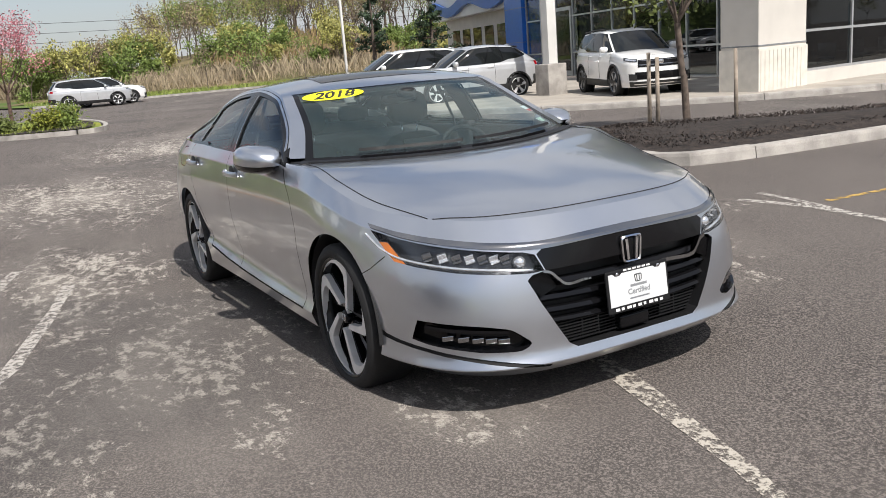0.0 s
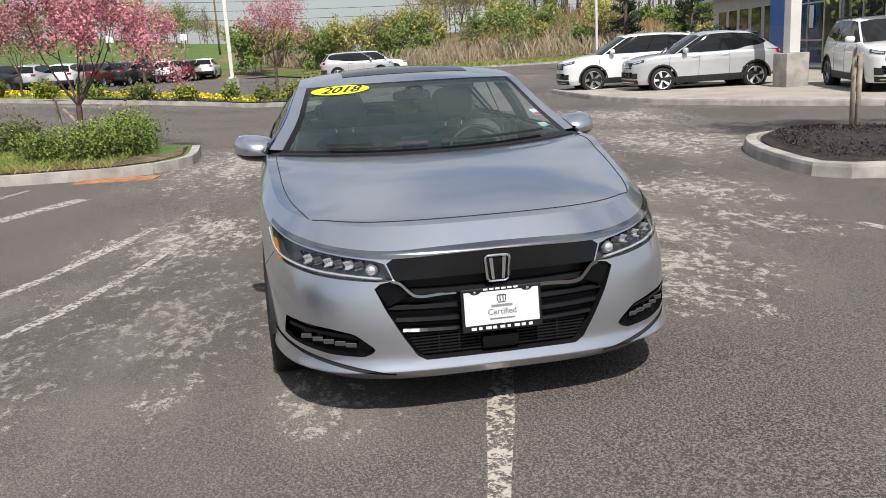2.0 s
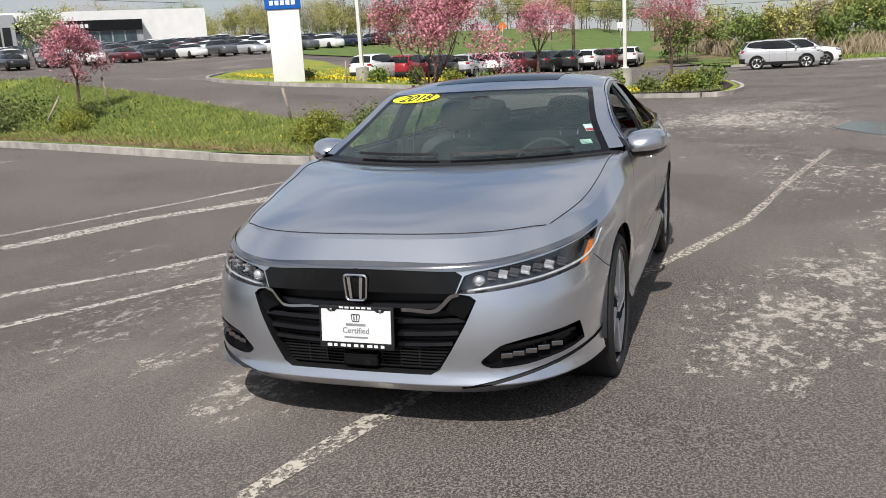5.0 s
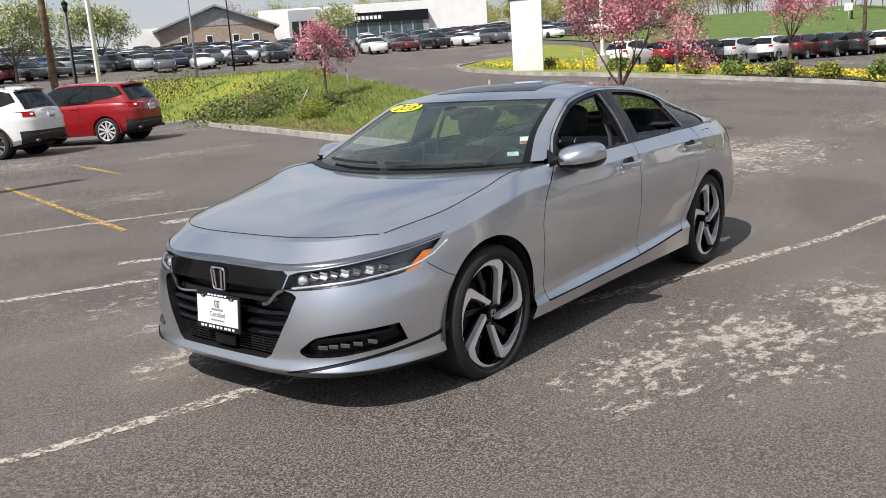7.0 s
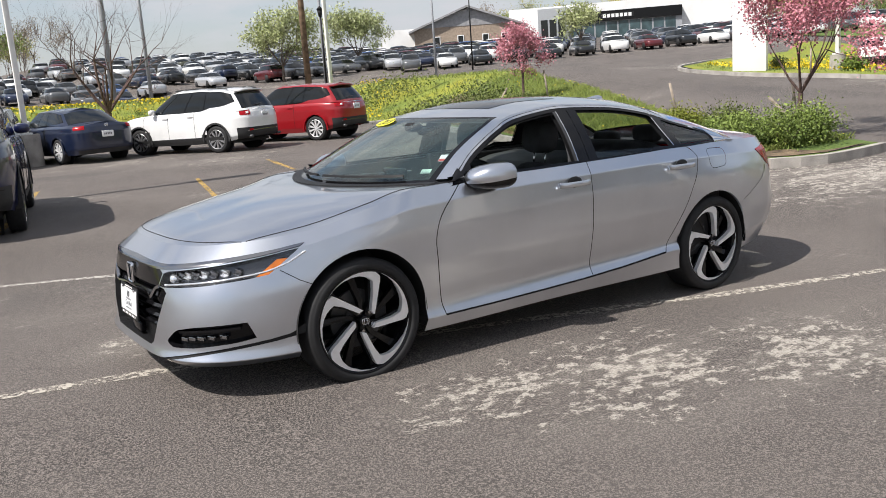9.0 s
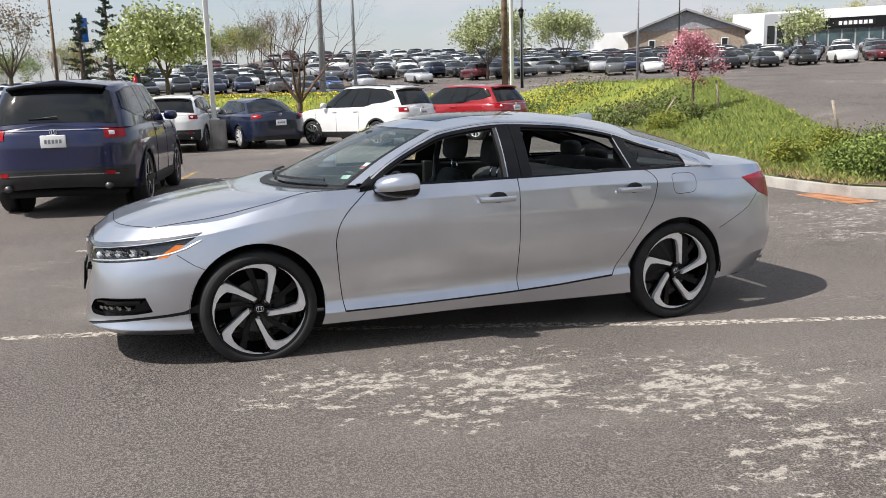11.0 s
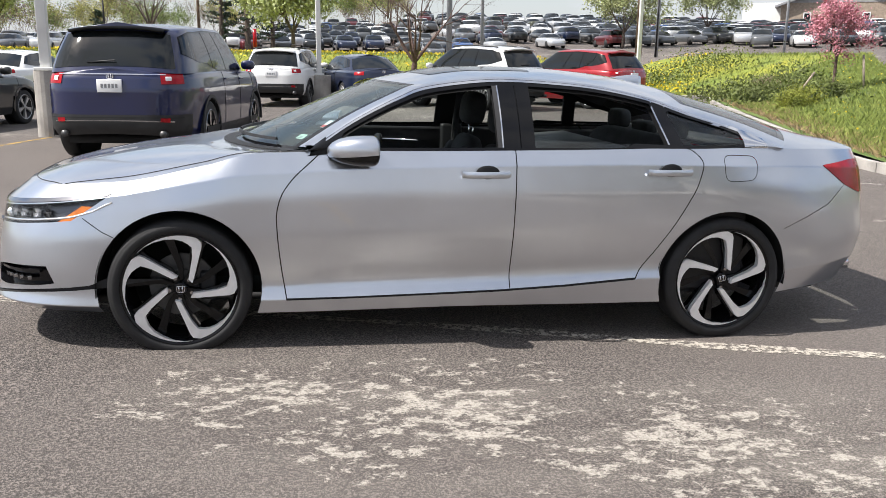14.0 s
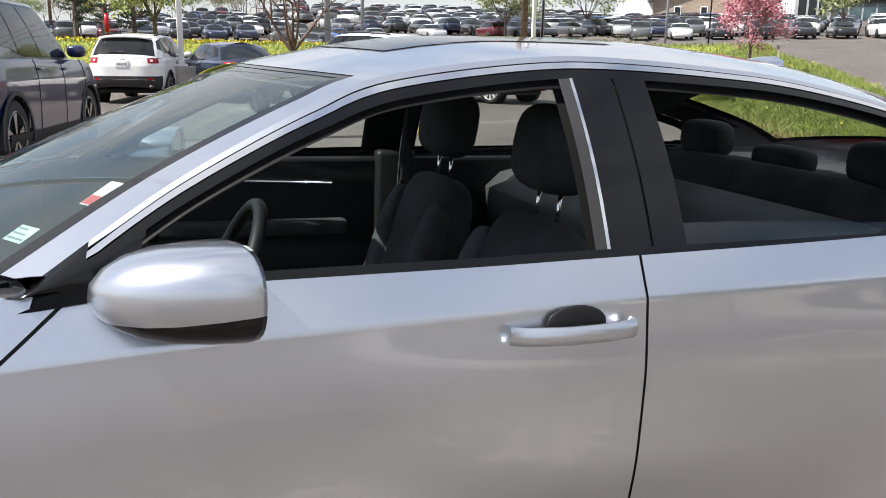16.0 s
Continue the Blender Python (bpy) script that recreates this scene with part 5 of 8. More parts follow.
def make_seat(y):
    def P(n, bm, mt, label=""):
        return part(n, bm, mt, sedan, label)
    P("seat_cushion", blob(bmesh.new(), Matrix.Translation((.10, y, .50)) @ Matrix.Rotation(radians(-8), 4, "Y"), .27, .25, .10, 4), M_FABRIC)
    R = Matrix.Translation((-.20, y, .72)) @ Matrix.Rotation(radians(-17), 4, "Y")
    P("seat_back", blob(bmesh.new(), R, .075, .235, .275, 3.6), M_FABRIC, "black fabric seat back")
    for s in (1, -1):
        P("seat_bolster", blob(bmesh.new(), R @ Matrix.Translation((.055, s * .19, -.05)), .05, .05, .25, 3), M_FABRIC2, "charcoal side bolster")
    P("headrest", blob(bmesh.new(), Matrix.Translation((-.285, y, 1.150)) @ Matrix.Rotation(radians(-8), 4, "Y"), .072, .140, .105, 3.2), M_FABRIC, "black headrest")
    for s in (1, -1):
        bm = bmesh.new()
        tube(bm, (-.270, y + s * .055, .94), (-.285, y + s * .055, 1.08), .006, seg=10)
        P("headrest_post", bm, M_CHROME, "bright headrest post")


make_seat(.37)
make_seat(-.37)
_p = lambda n, b, mt, l="": part(n, b, mt, sedan, l)
_p("rear_bench", blob(bmesh.new(), Matrix.Translation((-.95, 0, .50)), .27, .66, .12, 5), M_FABRIC)
_p("rear_backrest", blob(bmesh.new(), Matrix.Translation((-1.17, 0, .77)) @ Matrix.Rotation(radians(-22), 4, "Y"), .09, .66, .30, 5), M_FABRIC, "black fabric rear backrest")
for _y in (-.40, 0, .40):
    _p("headrest", blob(bmesh.new(), Matrix.Translation((-1.30, _y, 1.105 - .03 * (_y == 0))), .05, .125, .065 - .02 * (_y == 0), 3.2), M_FABRIC, "black rear headrest")
_b = bmesh.new()
box(_b, (-1.78, -.56, 1.02), (-1.40, .56, 1.035))
_p("parcel_shelf", _b, M_FABRIC, "black parcel shelf")
_b = bmesh.new()
box(_b, (-1.7, -.80, .235), (1.0, .80, .26))
_p("cabin_floor", _b, M_FABRIC, "black carpet floor")
for _s in (1, -1):
    _b = bmesh.new()
    box(_b, (-1.55, min(_s * .79, _s * .845), .26), (.95, max(_s * .79, _s * .845), .992), .015)
    _p("door_lining", _b, M_BLACKMATT, "black plastic door lining")
    _b = bmesh.new()
    box(_b, (-.05, min(_s * .73, _s * .80), .72), (.62, max(_s * .73, _s * .80), .775), .018)
    _p("armrest", _b, M_FABRIC)
    _b = bmesh.new()
    sweep(_b, [(.85, _s * .785, .93), (.4, _s * .782, .915), (.0, _s * .785, .90)], circle(.006, 6))
    _p("trim_strip", _b, M_CHROME, "thin bright strip on the door lining")
    _b = bmesh.new()
    sweep(_b, [(-.255, _s * .60, 1.29), (-.25, _s * .70, 1.05), (-.23, _s * .74, .60)], [(-.024, -.002), (.024, -.002), (.024, .002), (-.024, .002)])
    _p("seat_belt", _b, M_FABRIC2, "charcoal seat belt")
    _b = bmesh.new()
    box(_b, (-.31, min(_s * .76, _s * .83), .26), (-.16, max(_s * .76, _s * .83), 1.02), .02)
    _p("pillar_base", _b, M_BLACKMATT)
# dashboard, wheel, console, mirror
_b = bmesh.new()
sweep(_b, [(0, -.80, 0), (0, .80, 0)], [(-x, z) for x, z in ((1.05, .985), (.78, .962), (.66, .935), (.60, .88), (.62, .72), (.75, .55), (1.0, .40), (1.08, .6))])
bmesh.ops.recalc_face_normals(_b, faces=_b.faces)
_dash = _p("dashboard", _b, M_DASH, "black padded dashboard")
_b = bmesh.new()
_W = Matrix.Translation((.485, .37, .862)) @ Matrix.Rotation(radians(66), 4, "Y")
sweep(_b, [_W @ Vector((.182 * math.cos(a), .182 * math.sin(a), 0)) for a in np.linspace(0, 2 * math.pi, 41)[:-1]], circle(.016, 8), up=_W.to_3x3() @ Vector((0, 0, 1)), closed=True)
_sw = _p("steering_wheel", _b, M_BLACKMATT, "black leather steering wheel")
_b = bmesh.new()
blob(_b, _W @ Matrix.Translation((.0, 0, -.01)), .06, .075, .03, 3)
for _a in (90, -90, 0):
    box(_b, (0, -.018, -.008), (.175, .018, .008), .004, _W @ Matrix.Rotation(radians(_a), 4, "Z"))
part("wheel_hub", _b, M_BLACKMATT, _sw)
_b = bmesh.new()
box(_b, (-.35, -.14, .26), (.75, .14, .60), .03)
_p("centre_console", _b, M_BLACKMATT, "black centre console")
_b = bmesh.new()
box(_b, (.61, -.12, .90), (.645, .12, 1.015), .008)
_p("display_screen", _b, M_BLACKGLOSS, "dark display screen on the dashboard")
_b = bmesh.new()
blob(_b, Matrix.Translation((.36, 0, 1.235)), .018, .115, .033, 3.5)
_p("rear_view_mirror", _b, M_BLACKGLOSS, "black rear-view mirror")
_b = bmesh.new()
blob(_b, Matrix.Translation((.47, 0, 1.265)), .05, .055, .03, 3)
_p("camera_pod", _b, M_BLACKMATT)


def on_screen(u, y):
    """A place on the windscreen, with the pane's facing."""
    def q(u, y):
        r = top_patch([u], 400)[0]
        p = r[int(np.argmin(np.abs(r[:, 1] - abs(y))))]
        return Vector((p[0], math.copysign(p[1], y), p[2]))
    p, up, side = q(u, y), (q(u + .1, y) - q(u - .1, y)).normalized(), (q(u, y + .02) - q(u, y - .02)).normalized()
    n = side.cross(up).normalized()
    up = n.cross(side)
    return Matrix(((side.x, up.x, n.x, p.x + n.x * .003), (side.y, up.y, n.y, p.y + n.y * .003), (side.z, up.z, n.z, p.z + n.z * .003), (0, 0, 0, 1)))


_b = bmesh.new()
prism(_b, [(.172 * math.cos(a), .058 * math.sin(a)) for a in np.linspace(0, 2 * math.pi, 41)[:-1]], 0, .0012)
_st = part("year_sticker", _b, M_YELLOW, sedan, "yellow oval year sticker on the windscreen", on_screen(2.32, -.425), smooth=False)
text_part("2018", .112, Matrix.Translation((0, 0, .0014)), M_INK, _st, "year_lettering", "black numerals", shear=.30, bold=.0028)
_b = bmesh.new()
box(_b, (-.024, -.034, 0), (.024, .034, .001))
_st = part("inspection_sticker", _b, M_WHITEPLASTIC, sedan, "white and red sticker behind the windscreen", on_screen(.75, .66) @ Matrix.Translation((0, 0, -.009)), smooth=False)
_b = bmesh.new()
box(_b, (-.022, -.032, .001), (.022, -.008, .0016))
part("sticker_print", _b, M_REDINK, _st, smooth=False)
_b = bmesh.new()
box(_b, (-.030, -.020, 0), (.030, .020, .001))
_st = part("registration_sticker", _b, M_GREENINK, sedan, "pale green sticker behind the windscreen", on_screen(.38, .665) @ Matrix.Translation((0, 0, -.009)), smooth=False)
_b = bmesh.new()
for _i in range(3):
    box(_b, (-.026, -.014 + .012 * _i, .001), (.024 - .01 * _i, -.010 + .012 * _i, .0016))
part("sticker_print", _b, M_GREYINK, _st, smooth=False)


# ---- other parked cars ----
def paint(name, c, metal=.0, rough=.3):
    dark = max(c) < .12
    return mat(name, c, rough, metal, .03, 3.0, coat=1.0, spec=.4 if dark else .5, fine=.04, fscale=500)


P_WHITE, P_SILVER2, P_NAVY = paint("white_car_paint", (.78, .78, .77)), paint("grey_silver_car_paint", (.60, .61, .625), .45), paint("dark_blue_car_paint", (.005, .009, .052))
P_RED, P_BLACK, P_MIDNIGHT = paint("red_car_paint", (.33, .010, .016), .2), paint("black_car_paint", (.010, .011, .012)), paint("midnight_car_paint", (.010, .017, .045), .2)
P_GREY, P_MAROON, P_OLIVE, P_BLUE = paint("grey_car_paint", (.13, .135, .14), .4), paint("maroon_car_paint", (.10, .010, .014), .2), paint("olive_car_paint", (.08, .085, .06), .3), paint("blue_car_paint", (.03, .09, .26), .2)
M_CARGLASS = mat("dark_car_glass", (.008, .010, .011), .04, var=.15, scale=2, spec=.55)
M_CLAD = mat("black_cladding", (.022, .022, .023), .6, var=.15, bump=.1, bscale=300)
M_GREYALLOY = mat("grey_alloy", (.42, .42, .43), .35, .8, .05, 20)


class Auto:
    """Surfaces of a car by a few sizes. x ahead, origin on the ground between the axles."""

    def __init__(self, L, W, H, wb, front, r, belt, nose, cowl, cowl_z, roof_f, roof_r, tail, deck_z, suv, roof_w=.70, base_w=.885):
        self.L, self.W, self.H, self.wb, self.r, self.suv, self.belt = L, W / 2, H, wb, r, suv, belt
        self.xf = wb / 2 + front
        self.xr = self.xf - L
        f, b = self.xf, self.xr
        w = W / 2
        tk = (0, .6, 1.2, 2, 3, 4, 4.8, 6)
        Z = lambda *k: pch(tk, k)
        cz = cowl_z
        self.rows = [   # nose x, tail x, half-width, heights
            (f - .06, b + .06, w * .93, Z(.22, .22, .22, .24, .24, .25, .34, .40) if suv else Z(.22, .22, .22, .22, .22, .22, .24, .26)),
            (f, b, w * .985, Z(.34, .34, .35, .36, .37, .38, .44, .50) if suv else Z(.34, .34, .35, .36, .37, .38, .40, .42)),
            (f + .0, b - .0, w, Z(.52, .53, .55, .60, .62, .63, .64, .64)),
            (f - .015, b, w, Z(nose - .17, nose - .16, nose - .12, belt * .80, belt * .82, belt * .83, belt * .84, belt * .84)),
            (f - .05, b + .03, w * .975, Z(nose - .05, nose - .04, nose + .01, belt * .93, belt * .95, belt * .96, belt * .96, deck_z * .93)),
            (f - .13, b + .07, w * (base_w + .025), Z(nose, nose + .01, nose + .06, cz - .01, belt, belt + .02, belt + .01, deck_z)),
        ]
        self.base = (cowl, tail, w * base_w, pch((0, 1, 2, 4, 5, 6), (cz, cz - .015, belt - .01, belt + .01, belt + .01, deck_z + .01)))
        zr = H
        self.top = (roof_f, roof_r, w * roof_w, pch((0, 1, 2, 3, 4, 5, 6), (zr - .055, zr - .10, zr - .055, zr - .05, zr - .075, zr - .12 if suv else zr - .11, zr - .075 if suv else zr - .055)))

    def ring(self, spec, t, n=4.2):
        xf, xr, w, fz = spec
        t = np.atleast_1d(np.asarray(t, float))
        xa, xb = xf - .32 * (xf - xr), xr + .32 * (xf - xr)
        a, b = np.clip(t / 2, 0, 1) * math.pi / 2, np.clip((6 - t) / 2, 0, 1) * math.pi / 2
        x = np.where(t < 2, xa + (xf - xa) * np.abs(np.cos(a)) ** (2 / n), np.where(t > 4, xb + (xr - xb) * np.abs(np.cos(b)) ** (2 / n), xa + (xb - xa) * (t - 2) / 2))
        y = np.where(t < 2, w * np.sin(a) ** (2 / n), np.where(t > 4, w * np.sin(b) ** (2 / n), w))
        return np.stack([x, y, fz(t)], -1)

    def low(self, t, v):
        """The lower body at v 0 (sill) to 5 (belt)."""
        P = np.stack([self.ring(s, t) for s in self.rows])
        v = np.atleast_1d(v)
        i = np.clip(v.astype(int), 0, 4)
        f = (v - i)[:, None, None]
        return P[i] * (1 - f) + P[i + 1] * f

    def cab(self, t, v):
        A, B = self.ring(self.base, t, 5.0), self.ring(self.top, t, 5.0)
        v = np.atleast_1d(v)[:, None, None]
        out = A[None] * (1 - v) + B[None] * v
        bow = .03 * np.sin(math.pi * v)
        c = np.array([(self.base[0] + self.base[1]) / 2, 0, 0])
        d = out - c
        d[..., 2] = 0
        out = out + d / np.maximum(np.linalg.norm(d, axis=-1, keepdims=True), .2) * bow
        return out


def surf(bm, P, push=0.0, sgn=1):
    """Grid of points as faces that look outwards, pushed out a little."""
    P = np.array(P)
    if push:
        du, dv = np.gradient(P, axis=1), np.gradient(P, axis=0)
        n = np.cross(du, dv)
        n /= np.maximum(np.linalg.norm(n, axis=-1, keepdims=True), 1e-9)
        mid = P.reshape(-1, 3).mean(0)
        if (n.reshape(-1, 3).mean(0) * np.array([mid[0], max(mid[1], .2), .1])).sum() < 0:
            n = -n
        P = P + n * push
    P = P * np.array([1, sgn, 1])
    grid_faces(bm, P)


def both(P, push=0.0):
    bm = bmesh.new()
    surf(bm, P, push, 1)
    surf(bm, P, push, -1)
    bmesh.ops.remove_doubles(bm, verts=bm.verts, dist=1e-4)
    bmesh.ops.recalc_face_normals(bm, faces=bm.faces)
    return bm


def one(P, push, s):
    bm = bmesh.new()
    surf(bm, P, push, s)
    bmesh.ops.recalc_face_normals(bm, faces=bm.faces)
    return bm


def auto_wheel(parent, A, rim, far, spokes=5):
    w = new("wheel")
    w.parent = parent
    r, rr = A.r, A.r * .73
    seg = 14 if far else 32
    part("tyre", lathe(bmesh.new(), [(rr, -.09), (r * .9, -.105), (r, -.08), (r, .08), (r * .9, .105), (rr, .095)], seg), M_TYRE, w)
    bm = lathe(bmesh.new(), [(rr, .095), (rr * .95, .098), (rr * .9, .085), (rr * .85, .03), (.03, .03)], seg)
    part("rim", bm, M_CLAD if not far else rim, w)
    if not far:
        bm = lathe(bmesh.new(), [(rr * 1.0, .094), (rr * .97, .100), (rr * .92, .094)], seg)
        for k in range(spokes):
            a = 360 * k / spokes
            fan(bm, polar([(.03, -30), (rr * .5, -13), (rr * .95, -11), (rr * .95, 11), (rr * .5, 13), (.03, 30)] if spokes < 8 else [(.03, -16), (rr * .95, -7), (rr * .95, 7), (.03, 16)], a), .05, .088)
        bm = lathe(bm, [(0, .09), (.045, .09), (.05, .05)], 16)
        part("spokes", bm, rim, w, "alloy spokes", smooth=False)
    return w


def build_auto(name, A, body, m, label, category, group="", far=False, rim=None, clad=None, plate_rear=True, spokes=5, rails=False, bumper=None, name2=None):
    car = thing(name, m, label, category, group)
    ts = np.linspace(0, 6, 40 if far else 170)
    vs = np.array([0, .5, 1, 2, 3, 4, 5]) if far else np.concatenate([np.linspace(0, 4, 25), [4.35, 4.7, 5]])
    bm = bmesh.new()
    P = A.low(ts, vs)
    belt = P[-1]
    ks = (1, .66, .33, 0) if far else (1, .85, .65, .4, .2, 0)
    cap = np.stack([np.stack([belt[:, 0], belt[:, 1] * k, belt[:, 2] + .045 * (1 - k * k)], -1) for k in ks])
    arch = A.r + .045
    for s in (1, -1):
        Q = np.concatenate([P, cap[1:]]) * np.array([1, s, 1])
        grid_faces(bm, Q)
        C = A.cab(ts, np.linspace(0, 1, 3 if far else 7))
        roof = np.stack([np.stack([C[-1, :, 0], C[-1, :, 1] * k, C[-1, :, 2] + .055 * (1 - k * k)], -1) for k in ks])
        grid_faces(bm, np.concatenate([C, roof[1:]]) * np.array([1, s, 1]))
    kill = [f for f in bm.faces if abs(f.calc_center_median().y) > A.W * .75 and any((f.calc_center_median().x - x) ** 2 + (f.calc_center_median().z - A.r) ** 2 < (arch + .01) ** 2 for x in (A.wb / 2, -A.wb / 2))]
    bmesh.ops.delete(bm, geom=kill, context="FACES")
    bmesh.ops.remove_doubles(bm, verts=bm.verts, dist=1e-4)
    bmesh.ops.recalc_face_normals(bm, faces=bm.faces)
    part("body", bm, body, car)
    G = lambda t0, t1, v0, v1, n=10: A.cab(np.linspace(t0, t1, n), np.linspace(v0, v1, 5))
    Lw = lambda t0, t1, v0, v1, n=12: A.low(np.linspace(t0, t1, n), np.linspace(v0, v1, 5))
    part("windscreen", both(G(0, .92, .03, .94), .005), M_CARGLASS, car)
    part("rear_window", both(G(5.10, 6, .10, .90), .005), M_CARGLASS, car)
    tb, tc, td = 2.55, 3.62, 4.74

    def side_pane(t0, t1, v1, push, s, n=12):
        """Side glass whose lower edge kicks up towards the tail."""
        t = np.linspace(t0, t1, n)
        lo = .06 + (.40 if A.suv else .25) * sstep(3.3, 4.95, t)
        hi = v1 - .10 * sstep(3.9, 4.95, t)
        full = A.cab(t, np.linspace(0, 1, 25))
        P = np.empty((5, n, 3))
        for r, k in enumerate(np.linspace(0, 1, 5)):
            q = (lo * (1 - k) + hi * k) * 24
            i = np.clip(q.astype(int), 0, 23)
            w = (q - i)[:, None]
            P[r] = full[i, np.arange(n)] * (1 - w) + full[i + 1, np.arange(n)] * w
        return one(P, push, s)
    for s in (1, -1):
        part("window_surround", side_pane(1.10, td + .06, .95, .003, s, 24), M_BLACKGLOSS, car, "black surround of the side windows")
        part("front_window", side_pane(1.18, tb - .03, .91, .006, s), M_CARGLASS, car)
        part("rear_side_window", side_pane(tb + .05, tc, .91, .006, s), M_CARGLASS, car)
        part("quarter_window", side_pane(tc + .06, td, .90, .006, s), M_CARGLASS, car)
        part("tail_lamp", one(Lw(4.94, 5.50, 3.45 if A.suv else 3.5, 4.85 if A.suv else 4.6), .008, s), M_RED, car, "red tail lamp")
        part("headlamp", one(Lw(.52, 1.22, 3.55, 4.35), .008, s), M_CARGLASS if far else M_HOUSING, car, "dark-framed headlamp")
        if not far:
            part("lamp_element", one(Lw(.58, 1.10, 3.72, 4.02), .014, s), M_LED, car, "bright lamp element")
            part("lamp_line", one(Lw(.56, 1.20, 4.18, 4.27), .014, s), M_LED, car, "bright running-light line")
            part("fog_pocket", one(Lw(.55, .95, 1.25, 2.05), .007, s), M_CLAD, car, "black fog lamp pocket")
            if A.suv:
                part("reverse_lamp", one(Lw(5.26, 5.40, 3.75, 4.2), .014, s), M_WHITEPLASTIC, car, "clear inner lamp")
    low_m = M_CLAD if A.suv else body
    part("front_grille", both(Lw(0, .50, 2.75, 4.1), .006), M_BLACKGLOSS, car, "black grille")
    part("lower_bumper", both(Lw(0, .95, .15, 1.1), .006), M_CLAD, car)
    if not far:
        part("lower_intake", both(Lw(0, .62, 1.35, 2.25), .007), M_BLACKGLOSS, car, "black lower intake")
    if not far:
        for v0 in (2.95, 3.75):
            part("grille_bar", both(Lw(0, .47, v0, v0 + .10), .012), M_DARKCHROME, car, "bright grille bar")
        part("skid_trim", both(Lw(0, .70, .55, .72), .014), M_CHROME, car, "satin trim under the bumper")
    if A.suv and not far:
        part("tailgate_bar", both(Lw(5.38, 6, 4.52, 4.66), .012), M_CHROME, car, "bright bar across the tailgate")
        part("bumper_line", both(Lw(5.25, 6, 1.45, 1.55), .014), M_DARKCHROME, car, "satin line on the bumper")
    part("rear_lower_bumper", both(Lw(4.75 if A.suv else 5.05, 6, .0, 2.0 if A.suv else .7), .008), low_m if A.suv else M_CLAD, car, "black lower bumper")
    for s in (1, -1):
        for x in (A.wb / 2, -A.wb / 2):
            bm = bmesh.new()
            ring0 = [(x + arch * math.cos(radians(a)), A.r + arch * math.sin(radians(a))) for a in np.linspace(-8, 188, 12 if far else 30)]
            ring1 = [(x + (arch + .045) * math.cos(radians(a)), A.r + (arch + .045) * math.sin(radians(a))) for a in np.linspace(-8, 188, 12 if far else 30)]
            y0, y1 = A.W * .70, A.W + .006
            grid_faces(bm, [[(p[0], s * (y1 - .01), p[1]) for p in ring1], [(p[0], s * y1, p[1]) for p in ring1], [(p[0], s * y1, p[1]) for p in ring0], [(p[0], s * y0, p[1]) for p in ring0]])
            part("arch_trim", bm, (M_CLAD if A.suv and clad is None else body), car, smooth=False)
            bm = bmesh.new()
            bm.faces.new([bm.verts.new((x + arch * math.cos(radians(a)), s * y0, A.r + arch * math.sin(radians(a)))) for a in np.linspace(0, 360, 16)[:-1]])
            part("arch_liner", bm, M_GAP, car)
        if A.suv and not far and clad is None:
            part("sill_cladding", one(Lw(1.75, 4.25, .0, 1.2), .008, s), M_CLAD, car, "black sill cladding")
    bm = bmesh.new()
    box(bm, (A.xr + .45, -A.W * .75, .24), (A.xf - .25, A.W * .75, .34))
    part("underside", bm, M_GAP, car)
    w = auto_wheel(car, A, rim or M_GREYALLOY, far, spokes)
    w.matrix_basis = pose(A.wb / 2, A.W - .115, A.r)
    for x, s in ((-1, 1), (1, -1), (-1, -1)):
        copy_thing(w, pose(x * A.wb / 2, s * (A.W - .115), A.r, 0, 17 * x, 0 if s > 0 else 180))
    if far:
        return car
    for s in (1, -1):
        # door gaps, handles, mirrors
        for t in (1.93, 2.62, 3.72):
            bm = bmesh.new()
            q = A.low(np.array([t]), np.linspace(1.1, 5, 12))[:, 0]
            sweep(bm, [(p[0], s * (p[1] + .002), p[2]) for p in q], circle(.004, 5))
            part("door_gap", bm, M_GAP, car)
        for t in (2.50, 3.55):
            p = A.low(np.array([t]), np.array([3.75]))[0, 0]
            part("door_handle", blob(bmesh.new(), Matrix.Translation((p[0], s * (p[1] + .012), p[2])), .11, .018, .016, 3, 12, 6), body, car)
        p = A.cab(np.array([1.45]), np.array([.10]))[0, 0]
        part("door_mirror", blob(bmesh.new(), Matrix.Translation((p[0] - .02, s * (p[1] + .13), p[2] + .05)), .075, .11, .075, 2.8, 14, 8), body, car)
        if rails:
            bm = bmesh.new()
            q = A.cab(np.linspace(1.5, 4.6, 16), np.array([1.0]))[0]
            sweep(bm, [(x, s * (y - .03), z + .05) for x, y, z in q], [(-.02, -.015), (.02, -.015), (.014, .02), (-.014, .02)])
            part("roof_rail", bm, M_CLAD, car, "roof rail")
        if A.suv:
            part("rear_reflector", one(Lw(5.35, 5.55, 1.45, 1.75, 5), .016, s), M_RED, car, "red reflector")
            bm = bmesh.new()
            tube(bm, (A.xr + .15, s * .62, .40), (A.xr + .02, s * .62, .40), .042, seg=16)
            part("exhaust_tip", bm, M_STEEL, car)
    # rear plate, badge block, wiper, spoiler
    p = A.low(np.array([6.0]), np.array([3.3 if A.suv else 2.6]))[0, 0]
    bm = bmesh.new()
    box(bm, (p[0] - .02, -.155, p[2] - .08), (p[0] + .01, .155, p[2] + .08), .006)
    pl = part("rear_plate", bm, M_WHITEPLASTIC, car, "white plate")
    bm = bmesh.new()
